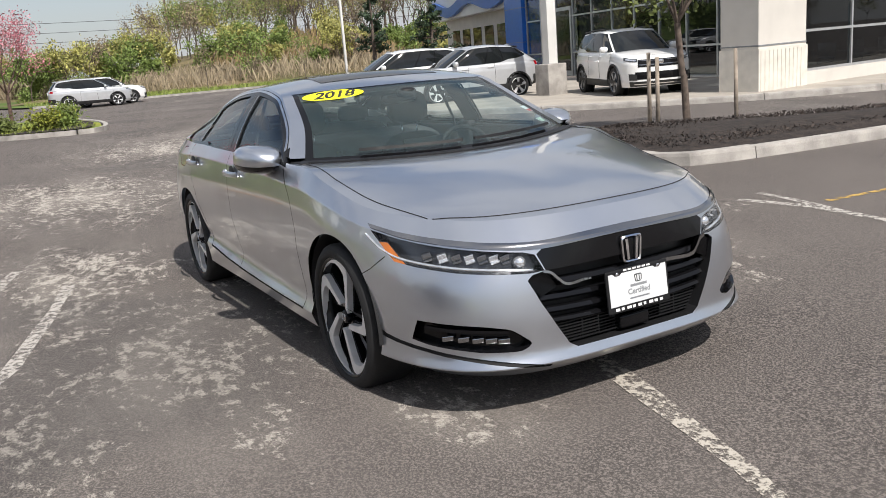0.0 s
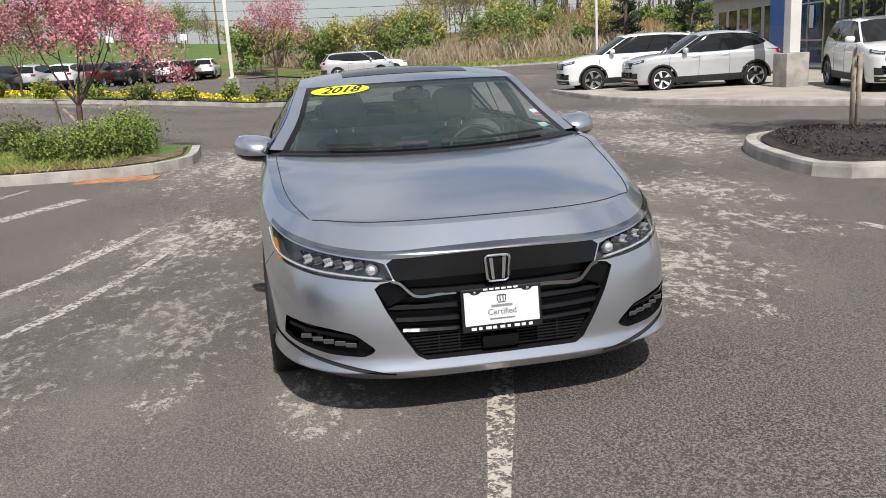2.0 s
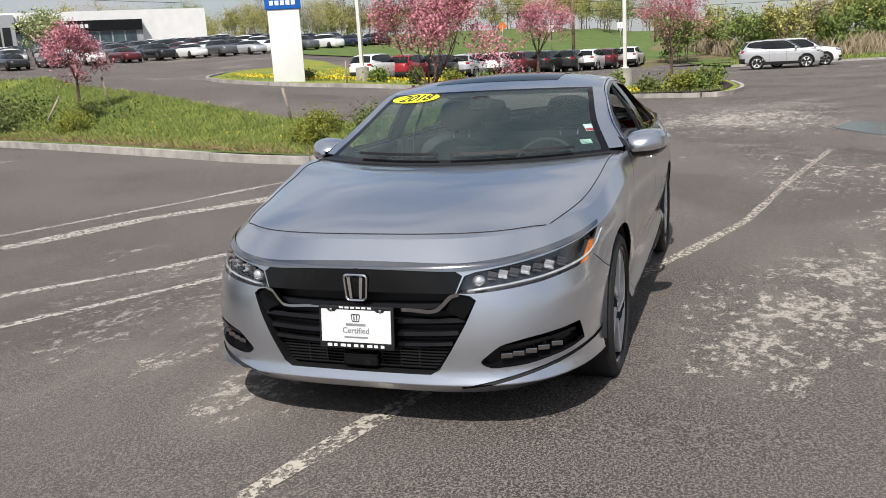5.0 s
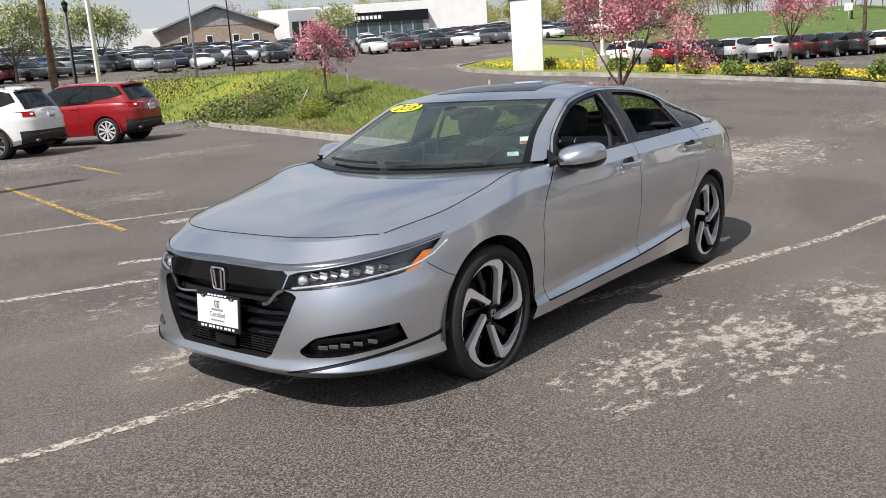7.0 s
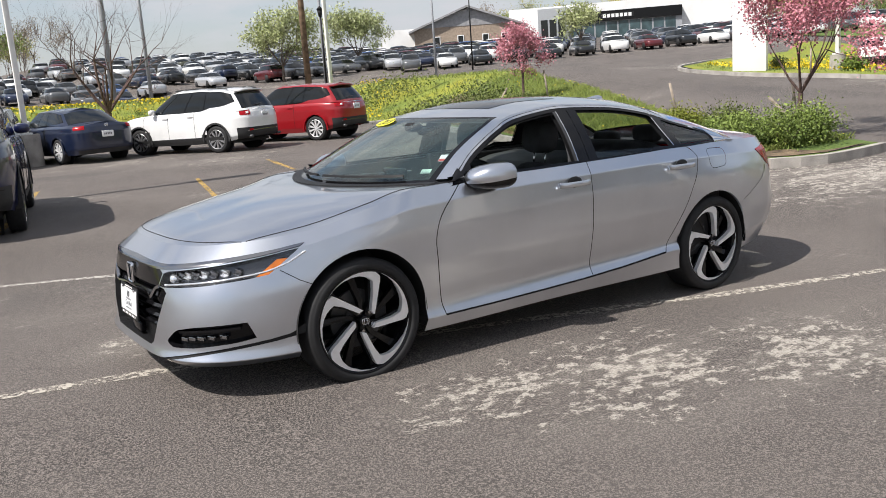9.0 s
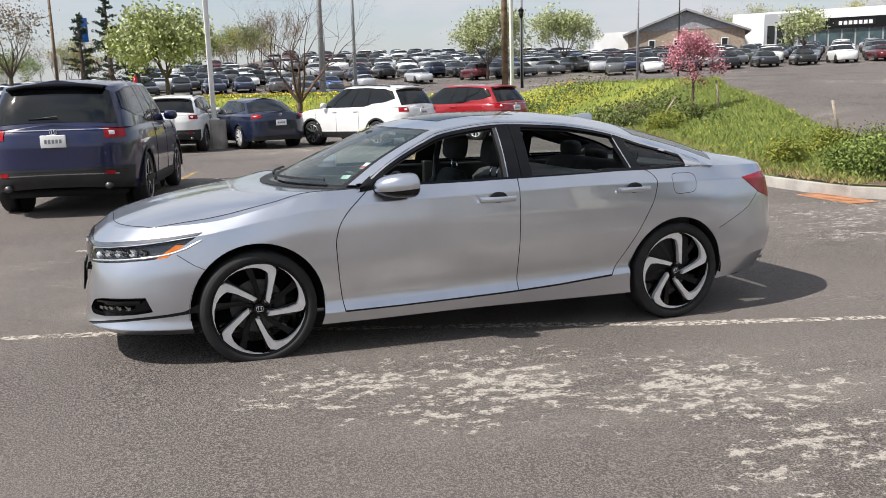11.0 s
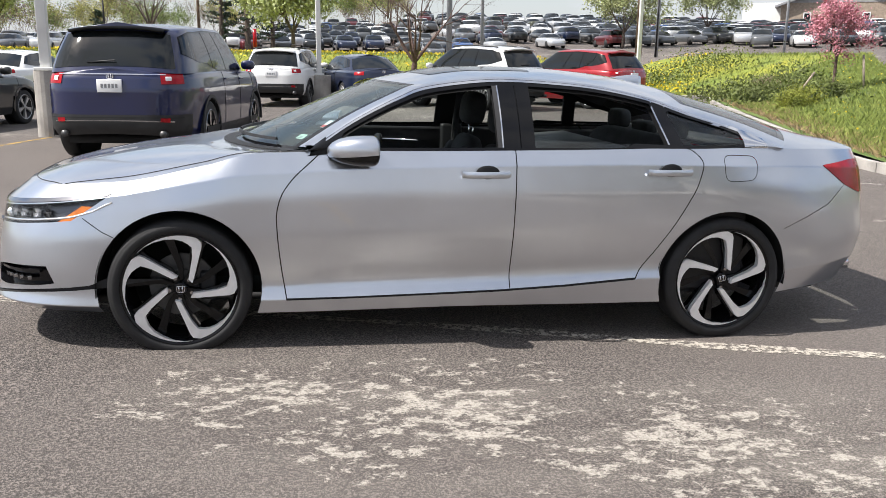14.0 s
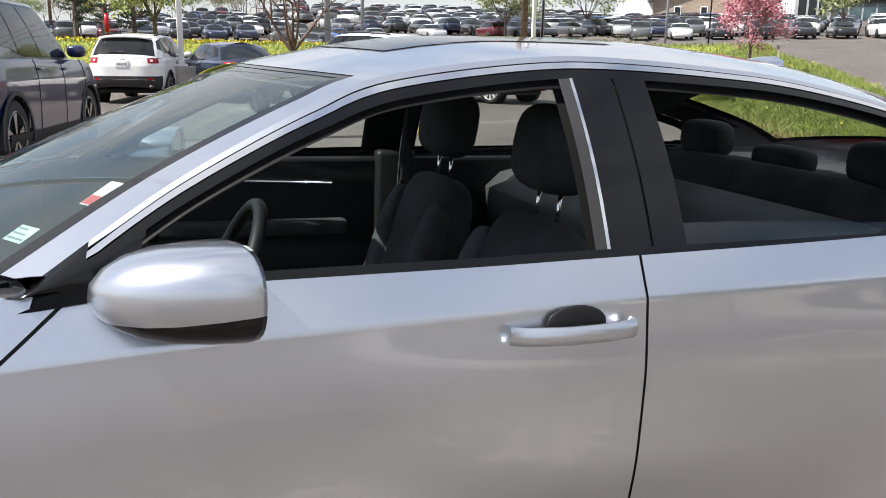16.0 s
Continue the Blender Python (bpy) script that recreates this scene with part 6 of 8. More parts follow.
    for k, (yy, ww) in enumerate(((-.09, .03), (-.045, .03), (0.0, .03), (.045, .03), (.09, .03))):
        box(bm, (p[0] - .022, yy - ww / 2, p[2] - .025), (p[0] - .0195, yy + ww / 2, p[2] + .025))
    part("plate_print", bm, M_GREYINK, pl, smooth=False)
    p = A.low(np.array([6.0]), np.array([4.35]))[0, 0]
    bm = bmesh.new()
    sweep(bm, [(p[0] - .012, y, z + p[2]) for y, z in rounded([(-.038, -.03), (.038, -.03), (.044, .032), (-.044, .032)], .012, 3)], circle(.006, 5), up=(1, 0, 0), closed=True)
    for yy in (-.016, .016):
        box(bm, (p[0] - .018, yy - .005, p[2] - .024), (p[0] - .006, yy + .005, p[2] + .026))
    part("badge", bm, M_CHROME, car, "small bright badge")
    p = A.low(np.array([0.0]), np.array([3.5]))[0, 0]
    bm = bmesh.new()
    blob(bm, Matrix.Translation((p[0] + .01, 0, p[2])), .012, .07, .055, 3, 12, 6)
    part("front_badge", bm, M_CHROME, car, "small bright badge")
    if A.suv:
        q = A.cab(np.linspace(5.15, 6, 8), np.array([.97]))[0]
        bm = bmesh.new()
        for s in (1, -1):
            grid_faces(bm, [[(x + .10, s * y, z + .035) for x, y, z in q], [(x - .13, s * y * .97, z + .015) for x, y, z in q], [(x - .12, s * y * .97, z - .02) for x, y, z in q], [(x + .02, s * y, z - .02) for x, y, z in q]])
        bmesh.ops.remove_doubles(bm, verts=bm.verts, dist=1e-4)
        bmesh.ops.recalc_face_normals(bm, faces=bm.faces)
        part("rear_spoiler", bm, body if name2 is None else M_BLACKGLOSS, car)
        bm = bmesh.new()
        q = A.cab(np.array([5.75, 6.0]), np.array([.2]))[0]
        sweep(bm, [(q[0][0] - .02, .30, q[0][2]), (q[1][0] - .03, -.05, q[1][2] + .02)], circle(.010, 6))
        part("rear_wiper", bm, M_CLAD, car)
        part("tailgate_gap", both(Lw(5.0, 6, 1.75, 1.80), .009), M_GAP, car)
    return car


def A_SUV(L=4.6, W=1.85, H=1.68, wb=2.66, front=.93, r=.36, belt=1.08, nose=.92, rake=.50):
    f = wb / 2 + front
    b = f - L
    return Auto(L, W, H, wb, front, r, belt, nose, f - 1.10, belt + .0, f - 1.98, b + rake, b + .09, belt + .03, True, .755, .925)


def A_SEDAN(L=4.85, W=1.85, H=1.46, wb=2.78, front=.98, r=.335, belt=.98, nose=.76):
    f = wb / 2 + front
    b = f - L
    return Auto(L, W, H, wb, front, r, belt, nose, f - 1.15, belt - .02, f - 1.95, b + 1.30, b + .62, belt + .05, False, .66)


def spot(x, y, a, dz=0.0):
    return pose(x, y, float(gz(x, y)) + dz, 0, 0, a)


build_auto("compact_suv", A_SUV(4.33, 1.77, 1.60, 2.61, .86, .335, 1.02, .88, .80), P_SILVER2, spot(-17.55, 11.05, -99, .06), "silver compact crossover parked on the concrete apron", "car", rim=M_ALLOY)
build_auto("suv", A_SUV(), P_WHITE, spot(-20.1, 10.0, -99, .04), "white crossover parked behind a silver one", "car")
build_auto("suv", A_SUV(), P_WHITE, spot(-12.95, 13.4, -21, .10), "white crossover parked before the showroom glass", "car", rails=True)
build_auto("suv", A_SUV(), P_SILVER2, spot(-48.9, 4.0, 88), "silver crossover parked at the lot edge", "car", rim=M_ALLOY)
build_auto("suv", A_SUV(), P_WHITE, spot(-51.2, 5.2, 88), "white crossover parked beside a silver one", "car")
build_auto("large_suv", A_SUV(4.84, 1.98, 1.80, 2.82, .98, .385, 1.14, .98, .42), P_NAVY, spot(2.45, -8.70, -101), "dark blue large crossover seen with red tail lamps", "car", rim=M_DARKCHROME, name2="black")
build_auto("suv", A_SUV(4.47, 1.80, 1.62, 2.67, .93, .35, 1.04, .9), P_WHITE, spot(.40, -21.0, -104), "white crossover with black cladding and roof rails", "car", rails=True)
build_auto("sedan_car", A_SEDAN(), P_MIDNIGHT, spot(-1.65, -21.2, -78), "midnight blue sedan with red tail lamps", "car", rim=M_ALLOY, spokes=10)
build_auto("suv", A_SUV(4.62, 1.82, 1.73, 2.67, .93, .36, 1.08, .92), P_WHITE, spot(-4.72, -19.14, -59), "white crossover with grey alloy wheels", "car", rails=True, spokes=10)
build_auto("suv", A_SUV(4.52, 1.84, 1.69, 2.69, .90, .36, 1.08, .92), P_RED, spot(-8.13, -19.85, -62), "red crossover with bright alloy wheels", "car", rim=M_ALLOY, clad=P_RED, spokes=10)
build_auto("sedan_car", A_SEDAN(), P_BLACK, spot(7.0, -12.2, -106), "black sedan parked beside a light pole", "car")
build_auto("sedan_car", A_SEDAN(), P_WHITE, spot(7.6, -20.5, -100), "white sedan parked beyond a black one", "car")
_row = [P_WHITE, P_RED, P_BLACK, P_SILVER2, P_WHITE, P_MAROON, P_BLACK, P_BLACK, P_WHITE, P_MAROON, P_WHITE]
for _i, _c in enumerate(_row):
    _f = _i / (len(_row) - 1)
    _x, _y = -44 + (-70 + 44) * _f, -19.5 + (-7.0 + 19.5) * _f
    _n = {P_WHITE: "white", P_RED: "red", P_BLACK: "black", P_SILVER2: "silver", P_MAROON: "maroon"}[_c]
    build_auto("suv", A_SUV(), _c, spot(_x, _y, 172 + 4 * math.sin(_i * 2)), f"{_n} crossover parked in a long row on the grass edge", "car", "row of crossovers", far=True)


# hillside lot full of cars: a few kinds in many colours, each car one thing
def far_fleet():
    rng = random.Random(4)
    kinds = []
    for c, n in ((P_WHITE, "white"), (P_SILVER2, "silver"), (P_BLACK, "black"), (P_GREY, "grey"), (P_MAROON, "maroon"), (P_BLUE, "blue"), (P_MIDNIGHT, "dark blue"), (P_OLIVE, "olive")):
        for mk, w in ((A_SUV, "crossover"), (A_SEDAN, "sedan")):
            kinds.append((c, n, mk, w))
    protos = {}
    weights = [5, 5, 4, 4, 5, 4, 5, 4, 2, 1, 1, 1, 2, 2, 1, 1]
    places = []
    for row in range(9):
        y = -76 - 6.6 * row - (1.5 if row % 2 else 0)
        for k in range(40):
            x = 26 - 2.9 * k - 1.5 * (row % 3)
            if rng.random() < .90 and x > -72 - row * 2:
                places.append((x + rng.uniform(-.2, .2), y + rng.uniform(-.4, .4), rng.choice((88, 92, -90)) + rng.uniform(-2, 2)))
    for row in range(5):
        for k in range(-8, 9):
            x, y = -66 - 3.0 * k - 2 * row, -52 - 6.5 * row + 1.6 * k
            places.append((x, y, 60 + rng.uniform(-3, 3)))
    for x, y, a in places:
        i = rng.choices(range(len(kinds)), weights)[0]
        c, n, mk, w = kinds[i]
        m = spot(x, y, a)
        if i not in protos:
            protos[i] = light_car(mk(), c, m, f"{n} {w} standing in a crowded car lot", w)
        else:
            copy_thing(protos[i], m)


def light_car(A, body, m, label, kind):
    """A small far-off car: shell, glass and tyres."""
    car = thing("lot_car", m, label, "car", "cars in the hillside lot")
    ts = np.linspace(0, 6, 20)
    bm = bmesh.new()
    P = A.low(ts, np.array([0, 1, 3, 5]))
    C = A.cab(ts, np.array([0, 1.0]))
    for s in (1, -1):
        k = np.array([1, s, 1])
        cap = P[-1] * np.array([1, 0, 1])
        roof = C[-1] * np.array([1, 0, 1]) + np.array([0, 0, .05])
        grid_faces(bm, np.concatenate([P, cap[None]]) * k)
        grid_faces(bm, np.concatenate([C, roof[None]]) * k)
    bmesh.ops.remove_doubles(bm, verts=bm.verts, dist=1e-4)
    bmesh.ops.recalc_face_normals(bm, faces=bm.faces)
    part("body", bm, body, car)
    bm = both(A.cab(np.linspace(0, 6, 19), np.array([.12, .5, .84])), .02)
    part("glazing", bm, M_CARGLASS, car, "dark glazing")
    for x in (A.wb / 2, -A.wb / 2):
        for s in (1, -1):
            bm = bmesh.new()
            tube(bm, (x, s * (A.W - .2), A.r), (x, s * (A.W + .012), A.r), A.r, seg=12)
            part("wheel", bm, M_TYRE, car)
    return car


far_fleet()


# ---- planted islands ----
ISL_A = [(-9.9, -2.42), (-8.5, -2.36), (-7.68, -2.66), (-7.28, -3.35), (-7.35, -5.0), (-8.6, -9.0), (-11.3, -16.0), (-13.5, -21.0), (-14.9, -23.6)]
ISL_B = [(-9.9, -2.42), (-10.3, -3.0), (-10.9, -5.0), (-12.6, -9.0), (-16.2, -15.0), (-19.5, -21.0), (-21.5, -24.0)]
kerb("kerb_island", ISL_A, "pale concrete kerb round a planted island")
_in = [(x + .01, y + (.01 if i < 3 else 0)) for i, (x, y) in enumerate(ISL_A)]
sheet("lawn", _in, ISL_B, 60, 16, .135, M_GRASS, label="rough green grass on a planted island", category="lawn", rough=.04, crown=.02)
sheet("mulch_bed", [(-9.8, -2.55), (-8.5, -2.42), (-7.75, -2.7), (-7.42, -3.4), (-7.55, -5.0), (-8.8, -9.0), (-11.5, -16)], [(-10.0, -3.0), (-9.6, -3.9), (-9.2, -4.6), (-8.9, -5.3), (-8.75, -6.2), (-9.6, -9.4), (-12.0, -16)], 50, 8, .150, M_SOIL, label="bare mulch and dry stalks along the kerb", category="soil", rough=.08)
sheet("mulch_bed", [(-9.88, -2.46), (-8.5, -2.42), (-7.74, -2.72), (-7.36, -3.35), (-7.42, -4.8)], [(-10.2, -3.4), (-9.8, -3.9), (-9.3, -4.3), (-8.9, -4.7), (-8.3, -5.2)], 24, 8, .145, M_MULCH, label="dark bark mulch under shrubs", category="soil", rough=.06)
# the small dark island beside the showroom lane
ISL_R = [(-5.55, 6.2), (-5.45, 5.7), (-4.9, 5.2), (-3.6, 4.75), (-2.6, 4.62), (-2.2, 4.85), (-1.95, 5.6), (-1.75, 7.2), (-1.5, 9.8), (-1.2, 13)]
kerb("kerb_island", ISL_R, "pale concrete kerb round a mulched island")
sheet("mulch_bed", [(-5.4, 6.2), (-5.3, 5.75), (-4.8, 5.35), (-3.6, 4.9), (-2.65, 4.78), (-2.34, 5.0), (-2.1, 5.7), (-1.9, 7.2), (-1.65, 9.8), (-1.35, 13)], [(-5.4, 6.3), (-5.0, 6.9), (-4.6, 7.4), (-4.2, 8.1), (-3.8, 8.8), (-3.4, 9.5), (-3.0, 10.2), (-2.7, 11), (-2.3, 12), (-2, 13.2)], 40, 10, .13, M_MULCH, label="black bark mulch in a kerbed island", category="soil", crown=.10, rough=.05)
kerb("kerb_island", [(-1.9, 13.1), (-2.9, 10.4), (-4.1, 8.2), (-5.1, 6.95), (-5.6, 6.2)], "pale concrete kerb round a mulched island")
# island at the lot entrance and the verge with the tall sign
ISL_F = [(-32, 1.2), (-27, 1.6), (-24.0, 1.3), (-22.9, .7), (-23.6, -1.2), (-25.2, -3.6), (-25.6, -7), (-24.4, -11), (-23.4, -14), (-24.2, -17), (-28, -21), (-36, -25), (-50, -30)]
kerb("kerb_verge", ISL_F, "pale concrete kerb along the entrance verge")
sheet("verge", ISL_F, [(-34, .6), (-33, -.5), (-32, -2), (-31, -4), (-33, -7), (-38, -11), (-40, -15), (-44, -19), (-52, -26), (-58, -30), (-62, -34), (-64, -38)], 60, 14, .12, M_GRASS2, label="grass verge full of yellow dandelions", category="lawn", rough=.1, crown=.05)
sheet("mulch_bed", [(-31.5, 1.0), (-27, 1.4), (-24.1, 1.1), (-23.1, .6), (-23.8, -1.2), (-25.4, -3.6), (-25.8, -7)], [(-32, .4), (-29, -.5), (-27.8, -1.2), (-27.4, -2), (-27.3, -3), (-27.4, -4.5), (-27.2, -7.5)], 30, 8, .16, M_MULCH, label="dark mulch bed with low shrubs", category="soil", rough=.06)
# green field beyond the lot on the -x side, brush slope behind
sheet("field", [(-56, 62), (-57.5, 20), (-57, 8), (-57, 1), (-74, -3), (-78, -9), (-62, -26), (-75, -45)], [(-66, 62), (-67, 20), (-70, 8), (-90, 1), (-130, -3), (-170, -9), (-190, -26), (-220, -70)], 60, 12, .10, M_GRASS, label="bright green grass at the edge of the lot", category="lawn")
kerb("kerb_far", [(-55.8, 62), (-57.3, 20), (-56.8, 8), (-56.8, 1.2)], "pale kerb at the far edge of the lot", seg=6)
# dandelion bank behind the parked row
sheet("bank", [(-21.4, -23.9), (-18, -23.8), (-15.0, -24.2), (-9, -24.6), (-2, -25.2), (6, -26), (16, -27), (40, -29)], [(-31, -37), (-28, -39), (-24, -40), (-9, -44), (-2, -46), (6, -47), (16, -48), (40, -50)], 60, 24, .10, M_GRASS2, label="grass bank thick with yellow dandelions", category="lawn", rough=.15)
kerb("kerb_bank", [(40, -28.8), (16, -26.8), (6, -25.8), (-2, -25.0), (-9, -24.4), (-14.9, -24.0)], "pale kerb below the grass bank", seg=4)


def brush_slope():
    """Rough rising land behind the field, up to the woods."""
    xs, ys = np.linspace(-66, -150, 26), np.linspace(-8, 95, 40)
    X, Y = np.meshgrid(xs, ys)
    Z = gz(X, Y) + .1 + 4.5 * sstep(70, 105, -X + 8 * np.sin(Y * .07)) * sstep(2, 34, Y) + np.vectorize(lambda x, y: .35 * noise.noise((x * .2, y * .2, 1)))(X, Y)
    bm = bmesh.new()
    grid_faces(bm, np.stack([X, Y, Z], -1))
    bmesh.ops.recalc_face_normals(bm, faces=bm.faces)
    if sum(f.normal.z for f in bm.faces) < 0:
        bmesh.ops.reverse_faces(bm, faces=bm.faces)
    tagged(part("brush_slope", bm, M_BRUSH), "brown rough slope with dry brush", "slope", kind="structure")


brush_slope()


def slope_z(x, y):
    return gz(x, y) + .1 + 4.5 * sstep(70, 105, -x + 8 * np.sin(y * .07)) * sstep(2, 34, y)


# ---- showroom ----
M_STUCCO = mat("cream_stucco", (.60, .57, .52), .85, var=.04, scale=1.5, bump=.2, bscale=120, fine=.05, fscale=150)
M_BLUEPANEL = mat("blue_panel", (.012, .13, .52), .35, var=.04, coat=.3)
M_WHITEPANEL = mat("white_panel", (.80, .80, .79), .4, var=.03, scale=.8)
M_ALU = mat("aluminium_frame", (.58, .59, .60), .35, .7, .05)
M_SHOWGLASS = glass("showroom_glass", (.30, .33, .34))
# the unlit room's dimness is put into this dark wall colour
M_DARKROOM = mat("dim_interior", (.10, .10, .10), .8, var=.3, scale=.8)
M_RIB = mat("ribbed_block", (.68, .64, .57), .9, var=.06, scale=4, bump=.3, bscale=60)

# apron of concrete slabs with a step
APRON = [(-20.6, 7.6), (-17.0, 7.45), (-14.2, 7.9), (-11.8, 9.0), (-9.4, 10.9), (-7.6, 12.6), (-6.2, 15.0), (-5.2, 18.5), (-4.4, 24), (-3.5, 36)]
kerb("kerb_apron", APRON, "pale concrete kerb of the showroom apron", h=.13)
sheet("apron", [(x - .1, y + .1) for x, y in APRON], [(-24, 16), (-22, 22), (-20, 26), (-18, 29), (-16, 32), (-14, 34), (-12, 36), (-10, 38), (-8, 40), (-6, 42)], 50, 20, .115, M_CONCRETE, label="pale concrete apron round the showroom", category="pavement")


def wall_frame(o, a):
    """A frame at o whose x runs along a wall that heads a degrees; y points out of the wall."""
    return pose(o[0], o[1], float(gz(o[0], o[1])) + .10, 0, 0, a)


def showroom():
    """Wing W1 faces the lot with tall glazing; the blue tower and the lower wing stand beyond it."""
    b = thing("showroom", Matrix.Identity(4), "cream showroom with tall glazing and a blue entrance tower", "building")

    def slab(name, m, lo, hi, mt, label="", parent=None, bevel=0.0):
        bm = bmesh.new()
        box(bm, (lo[0], -hi[1], lo[2]), (hi[0], -lo[1], hi[2]), bevel)
        return part(name, bm, mt, parent or b, label, m, smooth=False)

    def glazing(m, x0, x1, zs, nx, dark=True):
        """Panes between mullions along the wall's x, outside at y = 0."""
        w = (x1 - x0) / nx
        for i in range(nx):
            for z0, z1 in zip(zs[:-1], zs[1:]):
                wd = slab("window", m, (x0 + i * w + .03, -.06, z0 + .03), (x0 + (i + 1) * w - .03, -.045, z1 - .03), M_SHOWGLASS, "tall showroom pane")
        for i in range(nx + 1):
            slab("mullion", m, (x0 + i * w - .03, -.10, zs[0]), (x0 + i * w + .03, .0, zs[-1]), M_ALU)
        for z in zs:
            slab("transom", m, (x0, -.10, z - .03), (x1, -.002, z + .03), M_ALU)
    # main glazed wing: from the pier towards +y
    W1 = wall_frame((-8.62, 14.87), 95)   # x runs away from the entrance
    glazing(W1, 0.0, 16.0, (.35, 1.25, 3.3, 4.6), 8)
    slab("plinth", W1, (0, -.22, -.2), (16, .0, .32), M_STUCCO)
    slab("fascia", W1, (-.2, -.3, 4.6), (16.2, .12, 7.2), M_STUCCO)
    # pier
    PX = wall_frame((-8.38, 13.1), 95)
    slab("pier", PX, (-.0, -1.0, -.2), (1.75, .0, 7.2), M_STUCCO, "cream rendered pier")
    slab("pier_base", PX, (-.03, -1.03, -.2), (1.78, .03, .95), M_RIB, "ribbed block base of the pier")
    for i in range(11):
        slab("rib", PX, (.04 + .148 * i, .03, -.2), (.13 + .148 * i, .042, .90), M_RIB)
    slab("pier_groove", PX, (-.012, -1.012, 1.0), (1.762, .012, 1.03), M_GREYINK)
    # recessed entrance glazing between the pier and the tower
    E1 = wall_frame((-29.2, 21.4), -12.5)
    glazing(E1, 0.0, 17.0, (.05, 1.0, 2.5, 3.6, 5.0), 10)
    slab("entrance_door", E1, (3.4, -.03, .05), (5.0, .03, 2.9), M_ALU, "grey framed entrance door")
    slab("door_glass", E1, (3.55, .03, .25), (4.85, .036, 2.75), M_SHOWGLASS)
    slab("door_sign", E1, (1.9, .0, 1.5), (2.35, .006, 2.4), M_WHITEPLASTIC, "white notice on the door glass")
    slab("fascia", E1, (-.2, -.5, 5.0), (17.5, .3, 7.4), M_STUCCO)
    # blue tower and white post with concrete foot
    slab("tower", E1, (-2.4, -2.5, -.1), (-.15, .15, 9.0), M_BLUEPANEL, "blue panelled entrance tower")
    for z in (1.6, 3.2, 4.8):
        slab("panel_joint", E1, (-2.404, -2.5, z), (-.146, .154, z + .02), M_GREYINK)
    # lower wing with dark windows
    W3 = wall_frame((-46.5, 26.8), -14)
    slab("low_wing", W3, (-.5, -6, -.1), (15.0, -.2, 4.2), M_STUCCO, "cream lower wing")
    for i in range(6):
        slab("window", W3, (1.0 + 2.3 * i, -.2, .9), (2.6 + 2.3 * i, -.17, 2.7), M_CARGLASS, "dark window")
        slab("window_sill", W3, (.9 + 2.3 * i, -.2, .82), (2.7 + 2.3 * i, -.10, .9), M_STUCCO)
    # curved white canopy band with a blue wave
    bm = bmesh.new()
    pts = [(x, -.60, 4.1 + .28 * math.sin((x + 3) * .75)) for x in np.linspace(-1.5, 15, 40)]
    sweep(bm, pts, [(-.12, -.30), (.12, -.30), (.12, .30), (-.12, .30)])
    part("wave_band", bm, M_BLUEPANEL, b, "blue wave-shaped band along the eaves", W3, smooth=False)
    slab("eaves", W3, (-1.7, -.3, 3.45), (15.2, .45, 5.2), M_WHITEPANEL, "white ribbed eaves panel")
    # roof, floor, back
    slab("roof", wall_frame((-12, 24), 0), (-14, -18, 7.1), (6, -1.0, 7.5), M_STUCCO)
    slab("showroom_floor", wall_frame((-14, 24), 0), (-6, -14, -.05), (4.0, 4, .02), M_CONCRETE)
    # back wall coloured dark so the room behind the glass reads as dim
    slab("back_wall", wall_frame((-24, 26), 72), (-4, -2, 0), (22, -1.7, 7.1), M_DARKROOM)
    return b


showroom()
# tables and chairs behind the glass
for _i in range(5):
    _m = pose(-9.9 - .17 * _i, 16.0 + 1.6 * _i, float(gz(-9.6, 18)) + .12, 0, 0, 30 * _i)
    _t = thing("stool_chair", _m, "light metal chair behind showroom glass", "chair", "chairs in the showroom")
    for _sx in (-.2, .2):
        for _sy in (-.2, .2):
            _b = bmesh.new()
            tube(_b, (_sx * 1.2, _sy * 1.2, 0), (_sx * .8, _sy * .8, .46), .012, seg=8)
            part("leg", _b, M_CHROME, _t)
    _b = bmesh.new()
    box(_b, (-.22, -.22, .45), (.22, .22, .49), .01)
    part("seat", _b, M_GREYALLOY, _t)
    _b = bmesh.new()
    box(_b, (-.22, .19, .50), (.22, .22, .85), .01)
    part("backrest", _b, M_GREYALLOY, _t)


# ---- lamp posts, poles, signs ----
M_WHITEPOLE = mat("white_pole_paint", (.74, .73, .70), .5, var=.05, scale=2)
M_WOODPOLE = mat("weathered_pole_wood", (.20, .135, .085), .9, var=.25, scale=3, bump=.4, bscale=30)
M_GREYPOLE = mat("galvanised_pole", (.33, .345, .37), .6, .0, .08)
M_STAKE = mat("grey_stake_wood", (.30, .25, .20), .9, var=.2, scale=10, bump=.3, bscale=60)


def gzf(x, y):
    return float(gz(x, y))


def lamp_post(x, y, h=9.0, square=.14, base=.85, br=.28):
    p = thing("lamp_post", pose(x, y, gzf(x, y)), "white square lamp post on a concrete foot", "lamp post", "car park lamp posts")
    bm = bmesh.new()
    tube(bm, (0, 0, -.1), (0, 0, base), br, br * .97, 20)
    part("foot", bm, M_KERB, p, "round concrete foot", smooth=False)
    bm = bmesh.new()
    box(bm, (-square / 2, -square / 2, base), (square / 2, square / 2, h), .012)
    part("shaft", bm, M_WHITEPOLE, p)
    bm = bmesh.new()
    box(bm, (-square, -square, base), (square, square, base + .05), .01)
    part("base_plate", bm, M_WHITEPOLE, p)
    bm = bmesh.new()
    box(bm, (-.7, -.16, h), (.7, .16, h + .12), .02)
    part("lamp_head", bm, M_WHITEPOLE, p)


